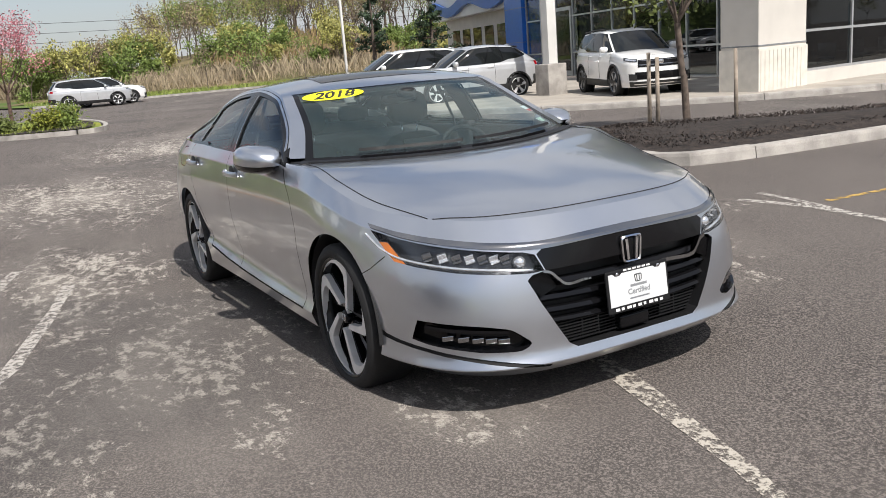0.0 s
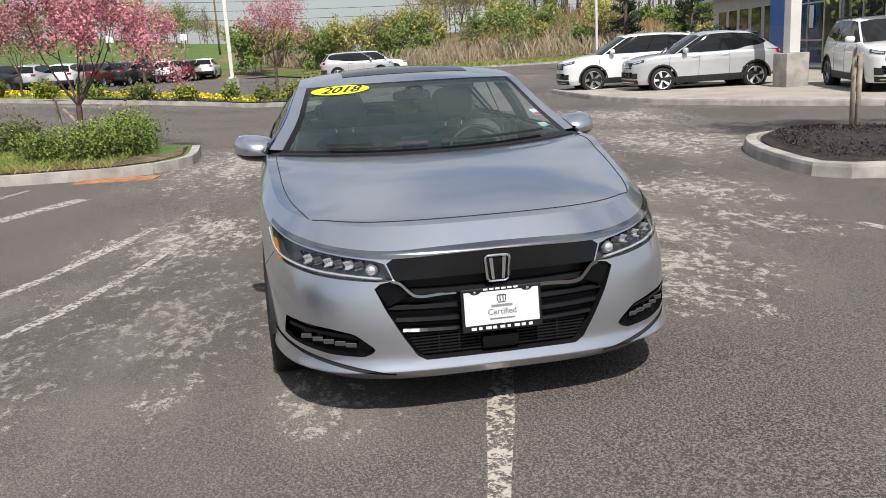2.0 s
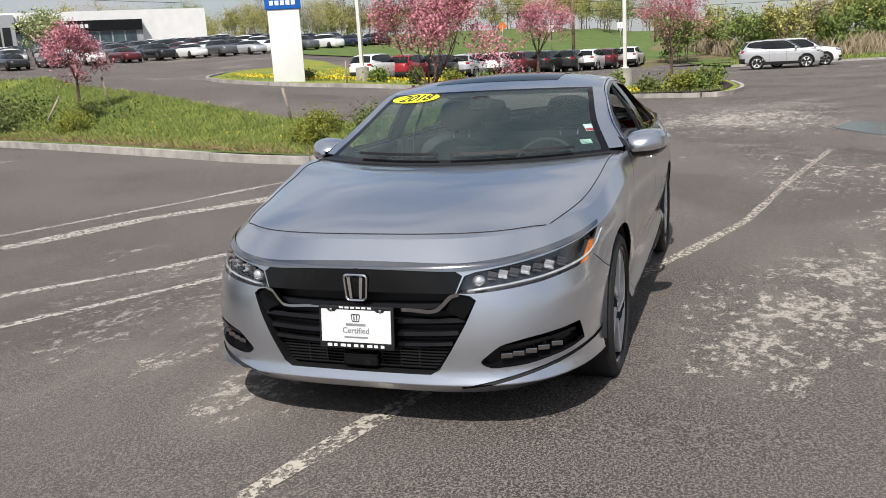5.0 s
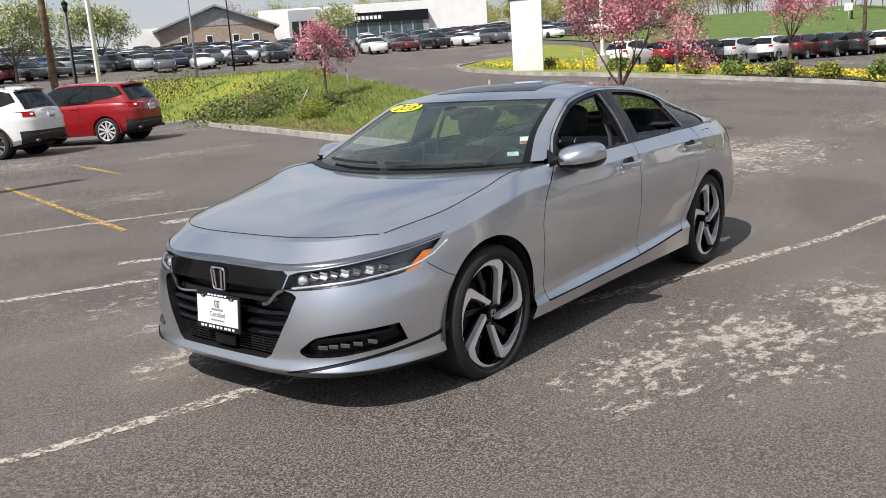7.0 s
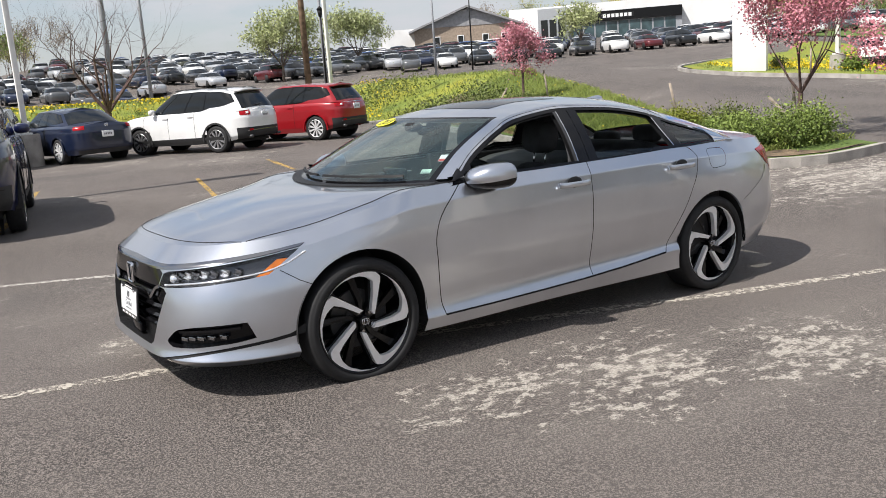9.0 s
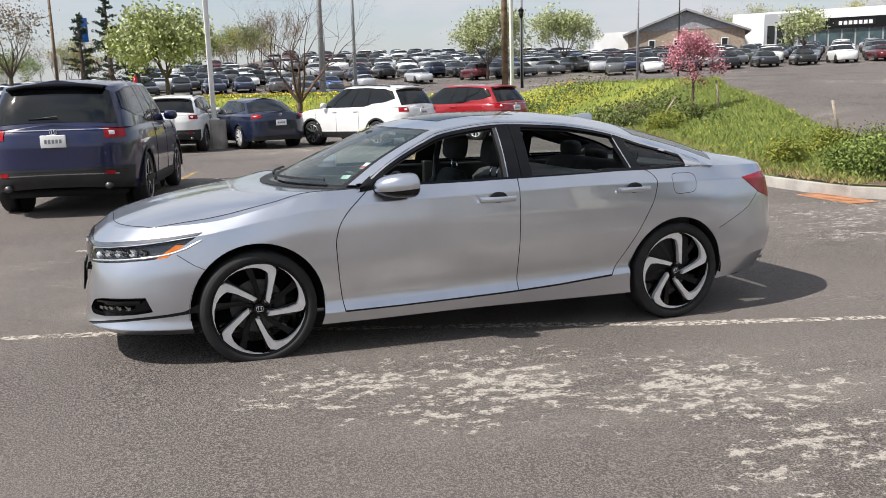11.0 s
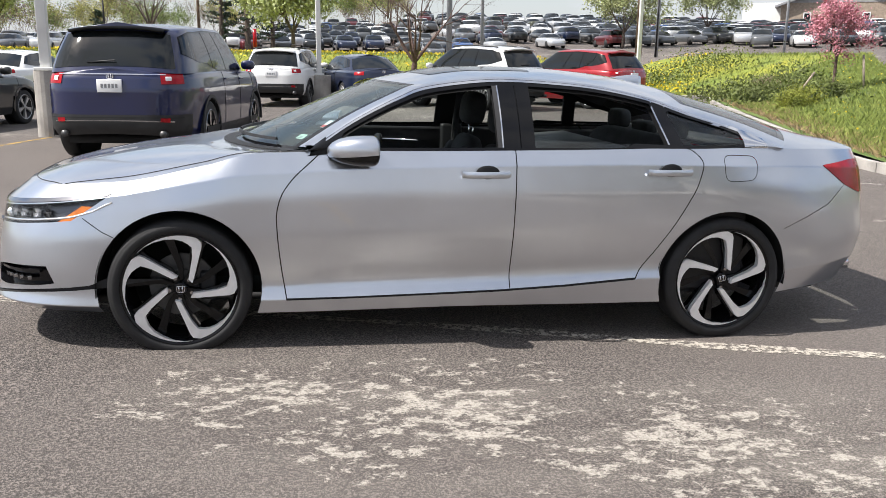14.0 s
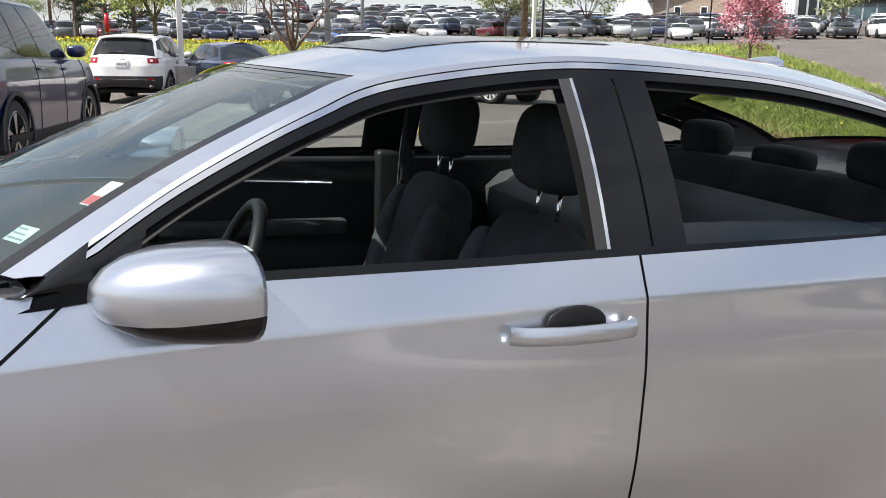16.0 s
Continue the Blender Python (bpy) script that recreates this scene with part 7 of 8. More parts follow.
lamp_post(-29.4, -2.7)
lamp_post(4.62, -10.45, square=.16, base=1.1, br=.215)
lamp_post(-.45, -20.3, br=.35)
lamp_post(-14.3, -29.0, base=.1)
lamp_post(-27.0, -13.0, base=.7)
lamp_post(-38.5, 15.9, base=.6, square=.12)
# white post before the tower, on a block
_p = thing("canopy_post", pose(-15.05, 12.35, gzf(-15, 12.3) + .10), "white post on a square concrete block", "post")
_b = bmesh.new()
box(_b, (-.32, -.32, -.1), (.32, .32, .88), .02)
part("block", _b, M_KERB, _p)
_b = bmesh.new()
box(_b, (-.15, -.15, .88), (.15, .15, 7), .01)
part("shaft", _b, M_WHITEPOLE, _p)


def wood_pole(x, y, h, arms=1, r=.16, material=None, name="utility_pole", label="weathered wooden utility pole with crossarms"):
    p = thing(name, pose(x, y, gzf(x, y)), label, "utility pole", "roadside poles")
    bm = bmesh.new()
    tube(bm, (0, 0, -.3), (0, 0, h), r, r * .7, 12)
    part("shaft", bm, material or M_WOODPOLE, p)
    for k in range(arms):
        bm = bmesh.new()
        box(bm, (-1.2, -.06, h - .7 - .9 * k), (1.2, .06, h - .58 - .9 * k))
        part("crossarm", bm, M_WOODPOLE, p, smooth=False)
        for xx in (-1.1, -.4, .4, 1.1):
            bm = bmesh.new()
            tube(bm, (xx, 0, h - .58 - .9 * k), (xx, 0, h - .38 - .9 * k), .05, .03, 8)
            part("insulator", bm, M_GREYALLOY, p)
    return p


wood_pole(-24.5, -51.8, 15, 0, .24)
wood_pole(7.7, -84, 11, 2)
wood_pole(16, -58, 11, 1)
wood_pole(-11.5, -54.7, 15, 0, .22, M_GREYPOLE, label="tall grey steel pole beside the road")
wood_pole(-13.3, -52.4, 13, 0, .13, M_GREYPOLE, label="slender grey pole beside the road")
wood_pole(-25, -50, 11, 0, .12, M_GREYPOLE, label="slender grey pole beside the road")
wood_pole(-36, -52, 10, 0, .10, M_GREYPOLE, label="slender grey pole beside the road")
wood_pole(-62, -10.5, 9, 0, .14, label="weathered wooden pole beside the field")
wood_pole(-118, -9, 10, 1, .15)
wood_pole(-120, -24, 10, 1, .15)
wood_pole(-112, 22, 12, 1, .15)


def street_lamp(x, y, h=4.8):
    p = thing("street_lamp", pose(x, y, gzf(x, y)), "black lantern street lamp beside the road", "street lamp", "lantern lamps")
    bm = bmesh.new()
    tube(bm, (0, 0, 0), (0, 0, h), .07, .05, 10)
    part("post", bm, M_BLACKMATT, p)
    bm = bmesh.new()
    tube(bm, (0, 0, h), (0, 0, h + .5), .10, .2, 10)
    tube(bm, (0, 0, h + .5), (0, 0, h + .75), .24, .02, 10)
    part("lantern", bm, M_BLACKMATT, p)


street_lamp(-24.5, -49.0)
street_lamp(11.2, -53.5, 4.0)
street_lamp(-42, -55, 8)


def wires():
    for k, (a, c, za, zc) in enumerate((((60, -40), (-90, -66), 9.2, 13), ((60, -40), (-90, -66), 8.4, 12), ((60, -42), (-95, -68), 7.6, 11.2), ((-112, 60), (-118, -40), 8.6, 9.6), ((-112, 60), (-118, -40), 9.8, 10.8), ((-112, 60), (-118, -40), 7.4, 8.4))):
        bm = bmesh.new()
        pts = [(a[0] + (c[0] - a[0]) * f, a[1] + (c[1] - a[1]) * f, za + (zc - za) * f - 1.6 * 4 * f * (1 - f) * (.6 if k < 3 else .8)) for f in np.linspace(0, 1, 30)]
        sweep(bm, pts, circle(.028, 5))
        tagged(part("overhead_wire", bm, M_BLACKMATT), "dark overhead wire strung between poles", "wire", "overhead wires")


wires()

# the tall sign: white pylon with a blue head; the maker's word is drawn as bars
_p = thing("pylon_sign", pose(-24.6, -15.05, gzf(-24.6, -15), 0, 0, 28), "tall white pylon sign with a blue head", "sign")
_b = bmesh.new()
box(_b, (-.22, -.60, -.2), (.22, .60, 2.85), .02)
part("pylon", _b, M_WHITEPANEL, _p)
_b = bmesh.new()
box(_b, (-.26, -.68, 2.85), (.26, .68, 4.6), .02)
_h2 = part("sign_head", _b, M_BLUEPANEL, _p, "blue sign head")
for _i in range(5):
    for _sx in (-1, 1):
        _b = bmesh.new()
        box(_b, (_sx * .264 - .004, -.50 + .205 * _i, 3.0), (_sx * .264 + .004, -.35 + .205 * _i, 3.17))
        part("sign_bar", _b, M_WHITEPLASTIC, _h2, smooth=False)
# road signs across the field
for _x, _y, _k in ((-92, -24, 0), (-100, -20, 1), (-112, -13, 2)):
    _p = thing("road_sign", pose(_x, _y, gzf(_x, _y)), "small yellow diamond road sign" if _k == 0 else "small white road sign on a post", "road sign")
    _b = bmesh.new()
    tube(_b, (0, 0, 0), (0, 0, 2.9), .04, seg=8)
    part("post", _b, M_GREYPOLE, _p)
    _b = bmesh.new()
    box(_b, (-.02, -.42, 2.3), (.02, .42, 3.1), 0, (Matrix.Translation((0, 0, 2.7)) @ Matrix.Rotation(radians(45), 4, "X") @ Matrix.Translation((0, 0, -2.7))) if _k == 0 else None)
    part("panel", _b, M_AMBER if _k == 0 else M_WHITEPLASTIC, _p, smooth=False)
# blue banner on a post beyond the far road
_p = thing("banner_sign", pose(4.7, -74.0, gzf(4.7, -74.0), 0, 0, 8), "tall blue banner sign on a grey post", "sign")
_b = bmesh.new()
tube(_b, (0, 0, -.2), (0, 0, 7.2), .07, seg=10)
part("post", _b, M_GREYPOLE, _p)
_b = bmesh.new()
box(_b, (-.42, -.06, 4.9), (.42, .10, 6.9), .02)
_h2 = part("panel", _b, M_BLUEPANEL, _p, "blue panel")
_b = bmesh.new()
box(_b, (-.30, .10, 5.9), (.30, .112, 6.15))
part("sign_bar", _b, M_WHITEPLASTIC, _h2, smooth=False)
# red and white post among the parked cars
_p = thing("marker_post", pose(1.5, -30.2, gzf(1.5, -30.2)), "white post with a red upper half", "post")
for _z0, _z1, _m in ((0, .75, M_WHITEPOLE), (.75, 1.5, M_RED)):
    _b = bmesh.new()
    tube(_b, (0, 0, _z0), (0, 0, _z1), .075, seg=12)
    part("band", _b, _m, _p)


# ---- buildings on the hill ----
M_BRICKTAN = mat("tan_brick", (.34, .27, .21), .9, var=.12, scale=3, bump=.3, bscale=20, fine=.15, fscale=9)
M_TEALGLASS = mat("teal_showroom_glass", (.05, .085, .095), .06, var=.3, scale=.6, spec=.6)
M_ROOFGREY = mat("grey_roof", (.30, .30, .31), .8, var=.1, scale=2)


def garage():
    o = Vector((-76.3, -100.6, float(gz(-76, -100)) - .5))
    b = thing("garage_building", Matrix.Translation(o) @ Matrix.Rotation(radians(-35.6), 4, "Z"), "tan brick building with a low grey gabled roof", "building")
    L, D, h, r = 16.5, 34, 4.2, 7.2
    bm = bmesh.new()
    prism(bm, [(-L / 2, 0), (L / 2, 0), (L / 2, h), (0, r - .4), (-L / 2, h)], 0, D, Matrix(((1, 0, 0, 0), (0, 0, -1, 0), (0, 1, 0, 0), (0, 0, 0, 1))))
    bmesh.ops.recalc_face_normals(bm, faces=bm.faces)
    part("wall", bm, M_BRICKTAN, b, smooth=False)
    bm = bmesh.new()
    prism(bm, [(-L / 2 + .1, h + .03), (L / 2 - .1, h + .03), (0, r - .42)], .01, .06, Matrix(((1, 0, 0, 0), (0, 0, 1, 0), (0, 1, 0, 0), (0, 0, 0, 1))))
    bmesh.ops.recalc_face_normals(bm, faces=bm.faces)
    part("gable", bm, M_ROOFGREY, b, "pale grey gable", smooth=False)
    for s in (1, -1):
        bm = bmesh.new()
        q = [(s * (L / 2 + .8), h - .35), (0, r), (0, r - .28), (s * (L / 2 + .8), h - .63)]
        prism(bm, q if s > 0 else q[::-1], -.8, D, Matrix(((1, 0, 0, 0), (0, 0, -1, 0), (0, 1, 0, 0), (0, 0, 0, 1))))
        bmesh.ops.recalc_face_normals(bm, faces=bm.faces)
        part("roof", bm, M_ROOFGREY, b, smooth=False)
    for x in (-5.5, -2.6, 1.2, 4.8):
        bm = bmesh.new()
        box(bm, (x - .5, .02, 1.4), (x + .5, .10, 2.9))
        w = part("window", bm, M_WHITEPLASTIC, b, "white framed window", smooth=False)
        bm = bmesh.new()
        box(bm, (x - .38, .10, 1.52), (x + .38, .12, 2.78))
        part("pane", bm, M_CARGLASS, w, smooth=False)
    return b


garage()


def dealer():
    o = Vector((-100.2, -97.7, float(gz(-100, -97)) - .8))
    b = thing("dealer_building", Matrix.Translation(o) @ Matrix.Rotation(radians(-47), 4, "Z"), "low white showroom with a black portal and glass front", "building")

    def bx(n, lo, hi, mt, label=""):
        bm = bmesh.new()
        box(bm, lo, hi)
        return part(n, bm, mt, b, label, smooth=False)
    bx("wall", (-24, -14, 0), (14, 0, 6.4), M_WHITEPANEL)
    bx("portal", (-14, -.2, 3.3), (4, 1.6, 4.9), M_BLACKGLOSS, "black portal")
    bx("portal_wall", (-14, -.2, 0), (4, 1.2, 3.3), M_GREYPOLE)
    for i in range(9):
        bx("window", (-13 + 1.85 * i, 1.2, .4), (-11.4 + 1.85 * i, 1.26, 3.2), M_TEALGLASS, "tall teal window")
    bx("gable", (4, -.3, 0), (9.0, 2.0, 6.0), M_ALU, "grey entrance block")
    for i in range(3):
        bx("window", (4.6 + 1.4 * i, 2.0, .3), (5.7 + 1.4 * i, 2.06, 4.2), M_CARGLASS, "tall dark window")
    bx("side_wall", (9, -12, 0), (24, -1.5, 5.4), M_GREYPOLE)
    bx("roof_unit", (-8, -8, 6.4), (-5, -5, 7.4), M_ROOFGREY)
    sg = bx("sign_panel", (-6.5, 1.6, 3.65), (-1.0, 1.66, 4.5), M_BLACKMATT)
    bm = bmesh.new()
    for i in range(7):
        box(bm, (-6.1 + .68 * i, 1.66, 3.8), (-6.1 + .68 * i + .48, 1.69, 4.35))
    part("sign_bar", bm, M_WHITEPLASTIC, sg, smooth=False)
    return b


dealer()
# a long far shed
_b = bmesh.new()
box(_b, (-4, -3, 0), (4, 3, 4.2), 0)
tagged(part("shed", _b, M_WHITEPANEL, None, "", pose(-72.0, -111.2, float(gz(-72.0, -111.2)) - .5, 0, 0, -35), smooth=False), "low pale shed beside the brick building", "building")


# ---- plants ----
M_BARK = mat("grey_brown_bark", (.13, .10, .08), .95, var=.25, scale=12, bump=.5, bscale=60)
M_CHERRYBARK = mat("cherry_bark", (.12, .075, .065), .9, var=.25, scale=14, bump=.4, bscale=60)
def leafm(name, c, c2, rand=.35):
    m = mat(name, c, .7, var=.2, scale=2.0, rand=rand, island=True, colour2=c2)
    return m


L_PINK = leafm("pink_blossom", (.60, .26, .30), (.36, .115, .15))
L_PINK2 = leafm("deep_pink_blossom", (.62, .28, .33), (.42, .15, .19))
L_PEAR = leafm("white_green_leaves", (.46, .48, .27), (.27, .32, .11))
L_OLIVE = leafm("olive_leaves", (.14, .17, .035), (.08, .10, .03))
L_SHRUB = leafm("bright_shrub_leaves", (.20, .26, .05), (.09, .14, .025))
L_GOLD = leafm("golden_shrub_leaves", (.26, .27, .03), (.12, .15, .02))
L_PINE = leafm("pine_needles", (.035, .065, .026), (.018, .036, .016))
L_WOODS = leafm("spring_wood_leaves", (.42, .40, .12), (.27, .26, .085))
L_WOODGREEN = leafm("fresh_wood_leaves", (.21, .28, .065), (.115, .165, .04))
L_BRUSH = leafm("dry_brush", (.38, .31, .21), (.25, .20, .135))
L_WOODSBROWN = leafm("budding_brown_twigs", (.30, .235, .155), (.20, .155, .105))
L_REED = leafm("tan_reed", (.37, .27, .135), (.22, .155, .075))
L_BLADE = leafm("grass_blades", (.27, .31, .075), (.14, .18, .035))
L_DANDY = leafm("dandelion_yellow", (.72, .55, .02), (.62, .45, .02), .15)
L_CHIP = leafm("bark_chip", (.055, .040, .032), (.022, .016, .014), .6)


def leaves_mesh(C, size, rng, flat=0.35, long=1.6):
    """Small pointed leaves at the places C."""
    n = len(C)
    a = rng.normal(size=(n, 3))
    a /= np.linalg.norm(a, axis=1)[:, None]
    b = rng.normal(size=(n, 3))
    b -= a * (a * b).sum(1)[:, None]
    b /= np.linalg.norm(b, axis=1)[:, None]
    s = size * rng.uniform(.6, 1.35, size=(n, 1))
    nrm = np.cross(a, b)
    V = np.empty((n, 4, 3))
    V[:, 0], V[:, 1], V[:, 2], V[:, 3] = C - a * s * long / 2, C + b * s / 2 + nrm * s * flat * .3, C + a * s * long / 2, C - b * s / 2 + nrm * s * flat * .3
    me = bpy.data.meshes.new("leaves")
    me.from_pydata(V.reshape(-1, 3).tolist(), [], np.arange(4 * n).reshape(n, 4).tolist())
    return me


def limbs_mesh(segs, sides=6):
    P, Q = np.array([s[0] for s in segs], float), np.array([s[1] for s in segs], float)
    R = np.array([(s[2], s[3]) for s in segs], float)
    d = Q - P
    d /= np.maximum(np.linalg.norm(d, axis=1), 1e-6)[:, None]
    ref = np.where(np.abs(d[:, 2:3]) < .9, np.array([[0, 0, 1.0]]), np.array([[1.0, 0, 0]]))
    u = np.cross(d, ref)
    u /= np.linalg.norm(u, axis=1)[:, None]
    w = np.cross(d, u)
    n = len(P)
    V = np.empty((n, 2, sides, 3))
    for i in range(sides):
        a = 2 * math.pi * i / sides
        o = u * math.cos(a) + w * math.sin(a)
        V[:, 0, i], V[:, 1, i] = P + o * R[:, :1], Q + o * R[:, 1:]
    k = (np.arange(n) * 2 * sides)[:, None, None]
    i = np.arange(sides)
    j = (i + 1) % sides
    F = k + np.stack([i, j, sides + j, sides + i], -1)[None]
    me = bpy.data.meshes.new("limbs")
    me.from_pydata(V.reshape(-1, 3).tolist(), [], F.reshape(-1, 4).tolist())
    me.polygons.foreach_set("use_smooth", [True] * (n * sides))
    return me


def grow(rng, h, r, fork, n, spread, depth=3, bend=.25, up=.5):
    """Trunk and limbs as segments, with the twig ends."""
    segs, tips = [], []

    def go(p, d, L, r, k):
        q = p
        steps = 3
        for i in range(steps):
            d = d + rng.normal(size=3) * bend * .35
            d[2] += up * .12
            d /= np.linalg.norm(d)
            e = q + d * L / steps
            segs.append((q, e, r * (1 - .22 * i), r * (1 - .22 * (i + 1))))
            q = e
            if k > 0 and i == 1 and rng.random() < .8:
                dd = d + rng.normal(size=3) * .6
                dd /= np.linalg.norm(dd)
                go(q, dd, L * .6, r * .4, k - 1)
            if k <= 1:
                tips.append(q)
        if k > 0:
            for _ in range(2):
                dd = d + rng.normal(size=3) * .5
                dd[2] += .15 * up
                dd /= np.linalg.norm(dd)
                go(q, dd, L * .68, r * .38, k - 1)
        else:
            tips.append(q)
    base = np.zeros(3)
    top = np.array([rng.normal() * .010 * h, rng.normal() * .010 * h, fork])
    segs.append((base - (0, 0, .15), top * .5 + rng.normal(size=3) * .01, r * 1.15, r * .95))
    segs.append((top * .5, top, r * .95, r * .85))
    for i in range(n):
        a = 2 * math.pi * i / n + rng.uniform(-.4, .4)
        d = np.array([math.cos(a) * spread, math.sin(a) * spread, 1.0])
        d /= np.linalg.norm(d)
        go(top, d, (h - fork) * rng.uniform(.40, .52), r * .5, depth)
    return segs, np.array(tips)


def tree(name, x, y, h, label, leaf, seed, fork=1.2, n=5, spread=.6, count=2500, size=.05, puff=.22, r=.05, bark=None, depth=3, z=None, group="", up=.5):
    rng = np.random.default_rng(seed)
    t = thing(name, pose(x, y, (gzf(x, y) if z is None else z) + .08), label, "tree", group)
    segs, tips = grow(rng, h, r, fork, n, spread, depth, up=up)
    part("trunk", limbs_mesh(segs), bark or M_BARK, t)
    if count:
        C = tips[rng.integers(0, len(tips), count)] + rng.normal(size=(count, 3)) * puff
        part("crown", leaves_mesh(C, size, rng), leaf, t)
    return t


def conifer(x, y, h, w, seed, z=None, label="dark green pine tree with ragged branches"):
    rng = np.random.default_rng(seed)
    t = thing("pine_tree", pose(x, y, gzf(x, y) if z is None else z), label, "tree")
    segs, pts = [((0, 0, -.2), (0, 0, h * .96), .035 * h, .008 * h)], []
    for k in range(int(h * 7)):
        f = rng.uniform(.16, .98)
        a = rng.uniform(0, 2 * math.pi)
        L = w * (1 - f) ** .75 * rng.uniform(.55, 1.15) + .1
        p = np.array([0, 0, f * h])
        q = p + np.array([math.cos(a) * L, math.sin(a) * L, L * rng.uniform(.0, .35)])
        segs.append((p, q, .015 * h * (1 - f) + .008, .006))
        for s in np.linspace(.3, 1, 9):
            pts += [p + (q - p) * s + rng.normal(size=3) * .07 for _ in range(5)]
    part("trunk", limbs_mesh(segs, 5), M_BARK, t)
    part("crown", leaves_mesh(np.array(pts), .10, rng, long=2.4), L_PINE, t)


def shrub(x, y, w, h, leaf, seed, count=1500, size=.035, label="leafy green shrub", z=None):
    rng = np.random.default_rng(seed)
    t = thing("shrub", pose(x, y, (gzf(x, y) if z is None else z) + .14), label, "shrub", "island shrubs")
    segs, C = [], []
    for i in range(16):
        a, f = rng.uniform(0, 2 * math.pi), rng.uniform(.2, 1)
        q = np.array([math.cos(a) * w * f * .8, math.sin(a) * w * f * .8, h * rng.uniform(.55, 1.0) * (1.1 - .4 * f)])
        segs.append((np.array([0, 0, -.05]), q, .012, .004))
        k = count // 16
        s = rng.uniform(.3, 1.05, size=(k, 1))
        C.append(q * s + rng.normal(size=(k, 3)) * np.array([.16, .16, .13]) * (w + .3))
    C = np.concatenate(C)
    C[:, 2] = np.abs(C[:, 2])
    part("stem", limbs_mesh(segs, 4), M_BARK, t)
    part("leaves", leaves_mesh(C, size, rng), leaf, t)


def blades(name, label, places, hmin, hmax, width, leaf, seed, category="grass", lean=.35, zf=None):
    """Standing blades at the places, as one mass."""
    rng = np.random.default_rng(seed)
    P = np.array(places, float)
    n = len(P)
    z = (gz(P[:, 0], P[:, 1]) if zf is None else zf(P[:, 0], P[:, 1])) + .10
    h = rng.uniform(hmin, hmax, n)
    a = rng.uniform(0, 2 * math.pi, n)
    l = rng.normal(size=(n, 2)) * lean * h[:, None]
    V = np.empty((n, 4, 3))
    dx = np.stack([np.cos(a), np.sin(a)], -1) * width * rng.uniform(.6, 1.4, size=(n, 1)) / 2
    for k, (s, f) in enumerate(((-1, 0), (1, 0), (.6, .6), (0, 1))):
        V[:, k, :2] = P + dx * s + l * f * f
        V[:, k, 2] = z + h * f
    me = bpy.data.meshes.new(name)
    me.from_pydata(V.reshape(-1, 3).tolist(), [], np.arange(4 * n).reshape(n, 4).tolist())
    return tagged(part(name, me, leaf), label, category, kind="stuff")


def between(A, B, n, rng, lo=0.0, hi=1.0):
    """Random places in the strip between two lines."""
    A, B = np.array(A, float), np.array(B, float)

    def along(P, s):
        d = np.concatenate([[0], np.cumsum(np.linalg.norm(np.diff(P, axis=0), axis=1))])
        return np.stack([np.interp(s * d[-1], d, P[:, k]) for k in range(2)], -1)
    s, f = rng.uniform(0, 1, n), rng.uniform(lo, hi, n)[:, None]
    return along(A, s) * (1 - f) + along(B, s) * f


_r = np.random.default_rng(11)
_A1, _B1 = ISL_A[3:], ISL_B[1:]
blades("grass_tufts", "long green grass blades on the island", between(_A1, _B1, 60000, _r, .06, 1.0), .05, .19, .010, L_BLADE, 1)
blades("dry_stalks", "dry tan stalks along the island kerb", between(_A1, _B1, 6000, _r, .02, .22), .04, .16, .006, L_REED, 2, "dry stalks", .6)
blades("grass_tufts", "coarse grass on the dandelion bank", between([(-21, -24.1), (-15, -24.4), (-9, -24.8), (-2, -25.4), (6, -26.2), (16, -27.2)], [(-28, -37), (-24, -38), (-9, -38), (-2, -38), (6, -38), (16, -38)], 20000, _r), .06, .22, .03, L_BLADE, 3)
blades("grass_tufts", "coarse grass on the sign verge", between(ISL_F[2:11], [(-29, 0), (-29, -2), (-30, -5), (-33, -8), (-36, -12), (-38, -16), (-42, -20), (-48, -24)], 9000, _r, .05, 1), .06, .2, .03, L_BLADE, 4)
blades("field_grass", "bright grass at the lot edge", between([(-57, 60), (-58, 20), (-57.5, 8), (-57.5, 1)], [(-66, 60), (-67, 20), (-70, 8), (-80, 1)], 12000, _r), .08, .3, .06, L_BLADE, 5)


def dandelions(name, places, seed, size=.085):
    rng = np.random.default_rng(seed)
    P = np.array(places)
    C = np.stack([P[:, 0], P[:, 1], gz(P[:, 0], P[:, 1]) + .20 + rng.uniform(0, .10, len(P))], -1)
    me = leaves_mesh(C, size, rng, long=1.1)
    tagged(part(name, me, L_DANDY), "yellow dandelion flowers in the grass", "flowers", kind="stuff")


dandelions("dandelions", np.concatenate([between([(-14, -24.6), (-9, -25), (-2, -25.6), (6, -26.4), (16, -27.4)], [(-24, -40), (-9, -41), (-2, -41), (6, -42), (16, -42)], 5200, _r), between(ISL_F[4:11], [(-30, -4), (-33, -8), (-36, -12), (-38, -16), (-42, -20), (-48, -24)], 3200, _r, .1, 1)]), 6)
dandelions("dandelions", between(_A1, _B1, 260, _r, .2, 1.0), 7, .036)


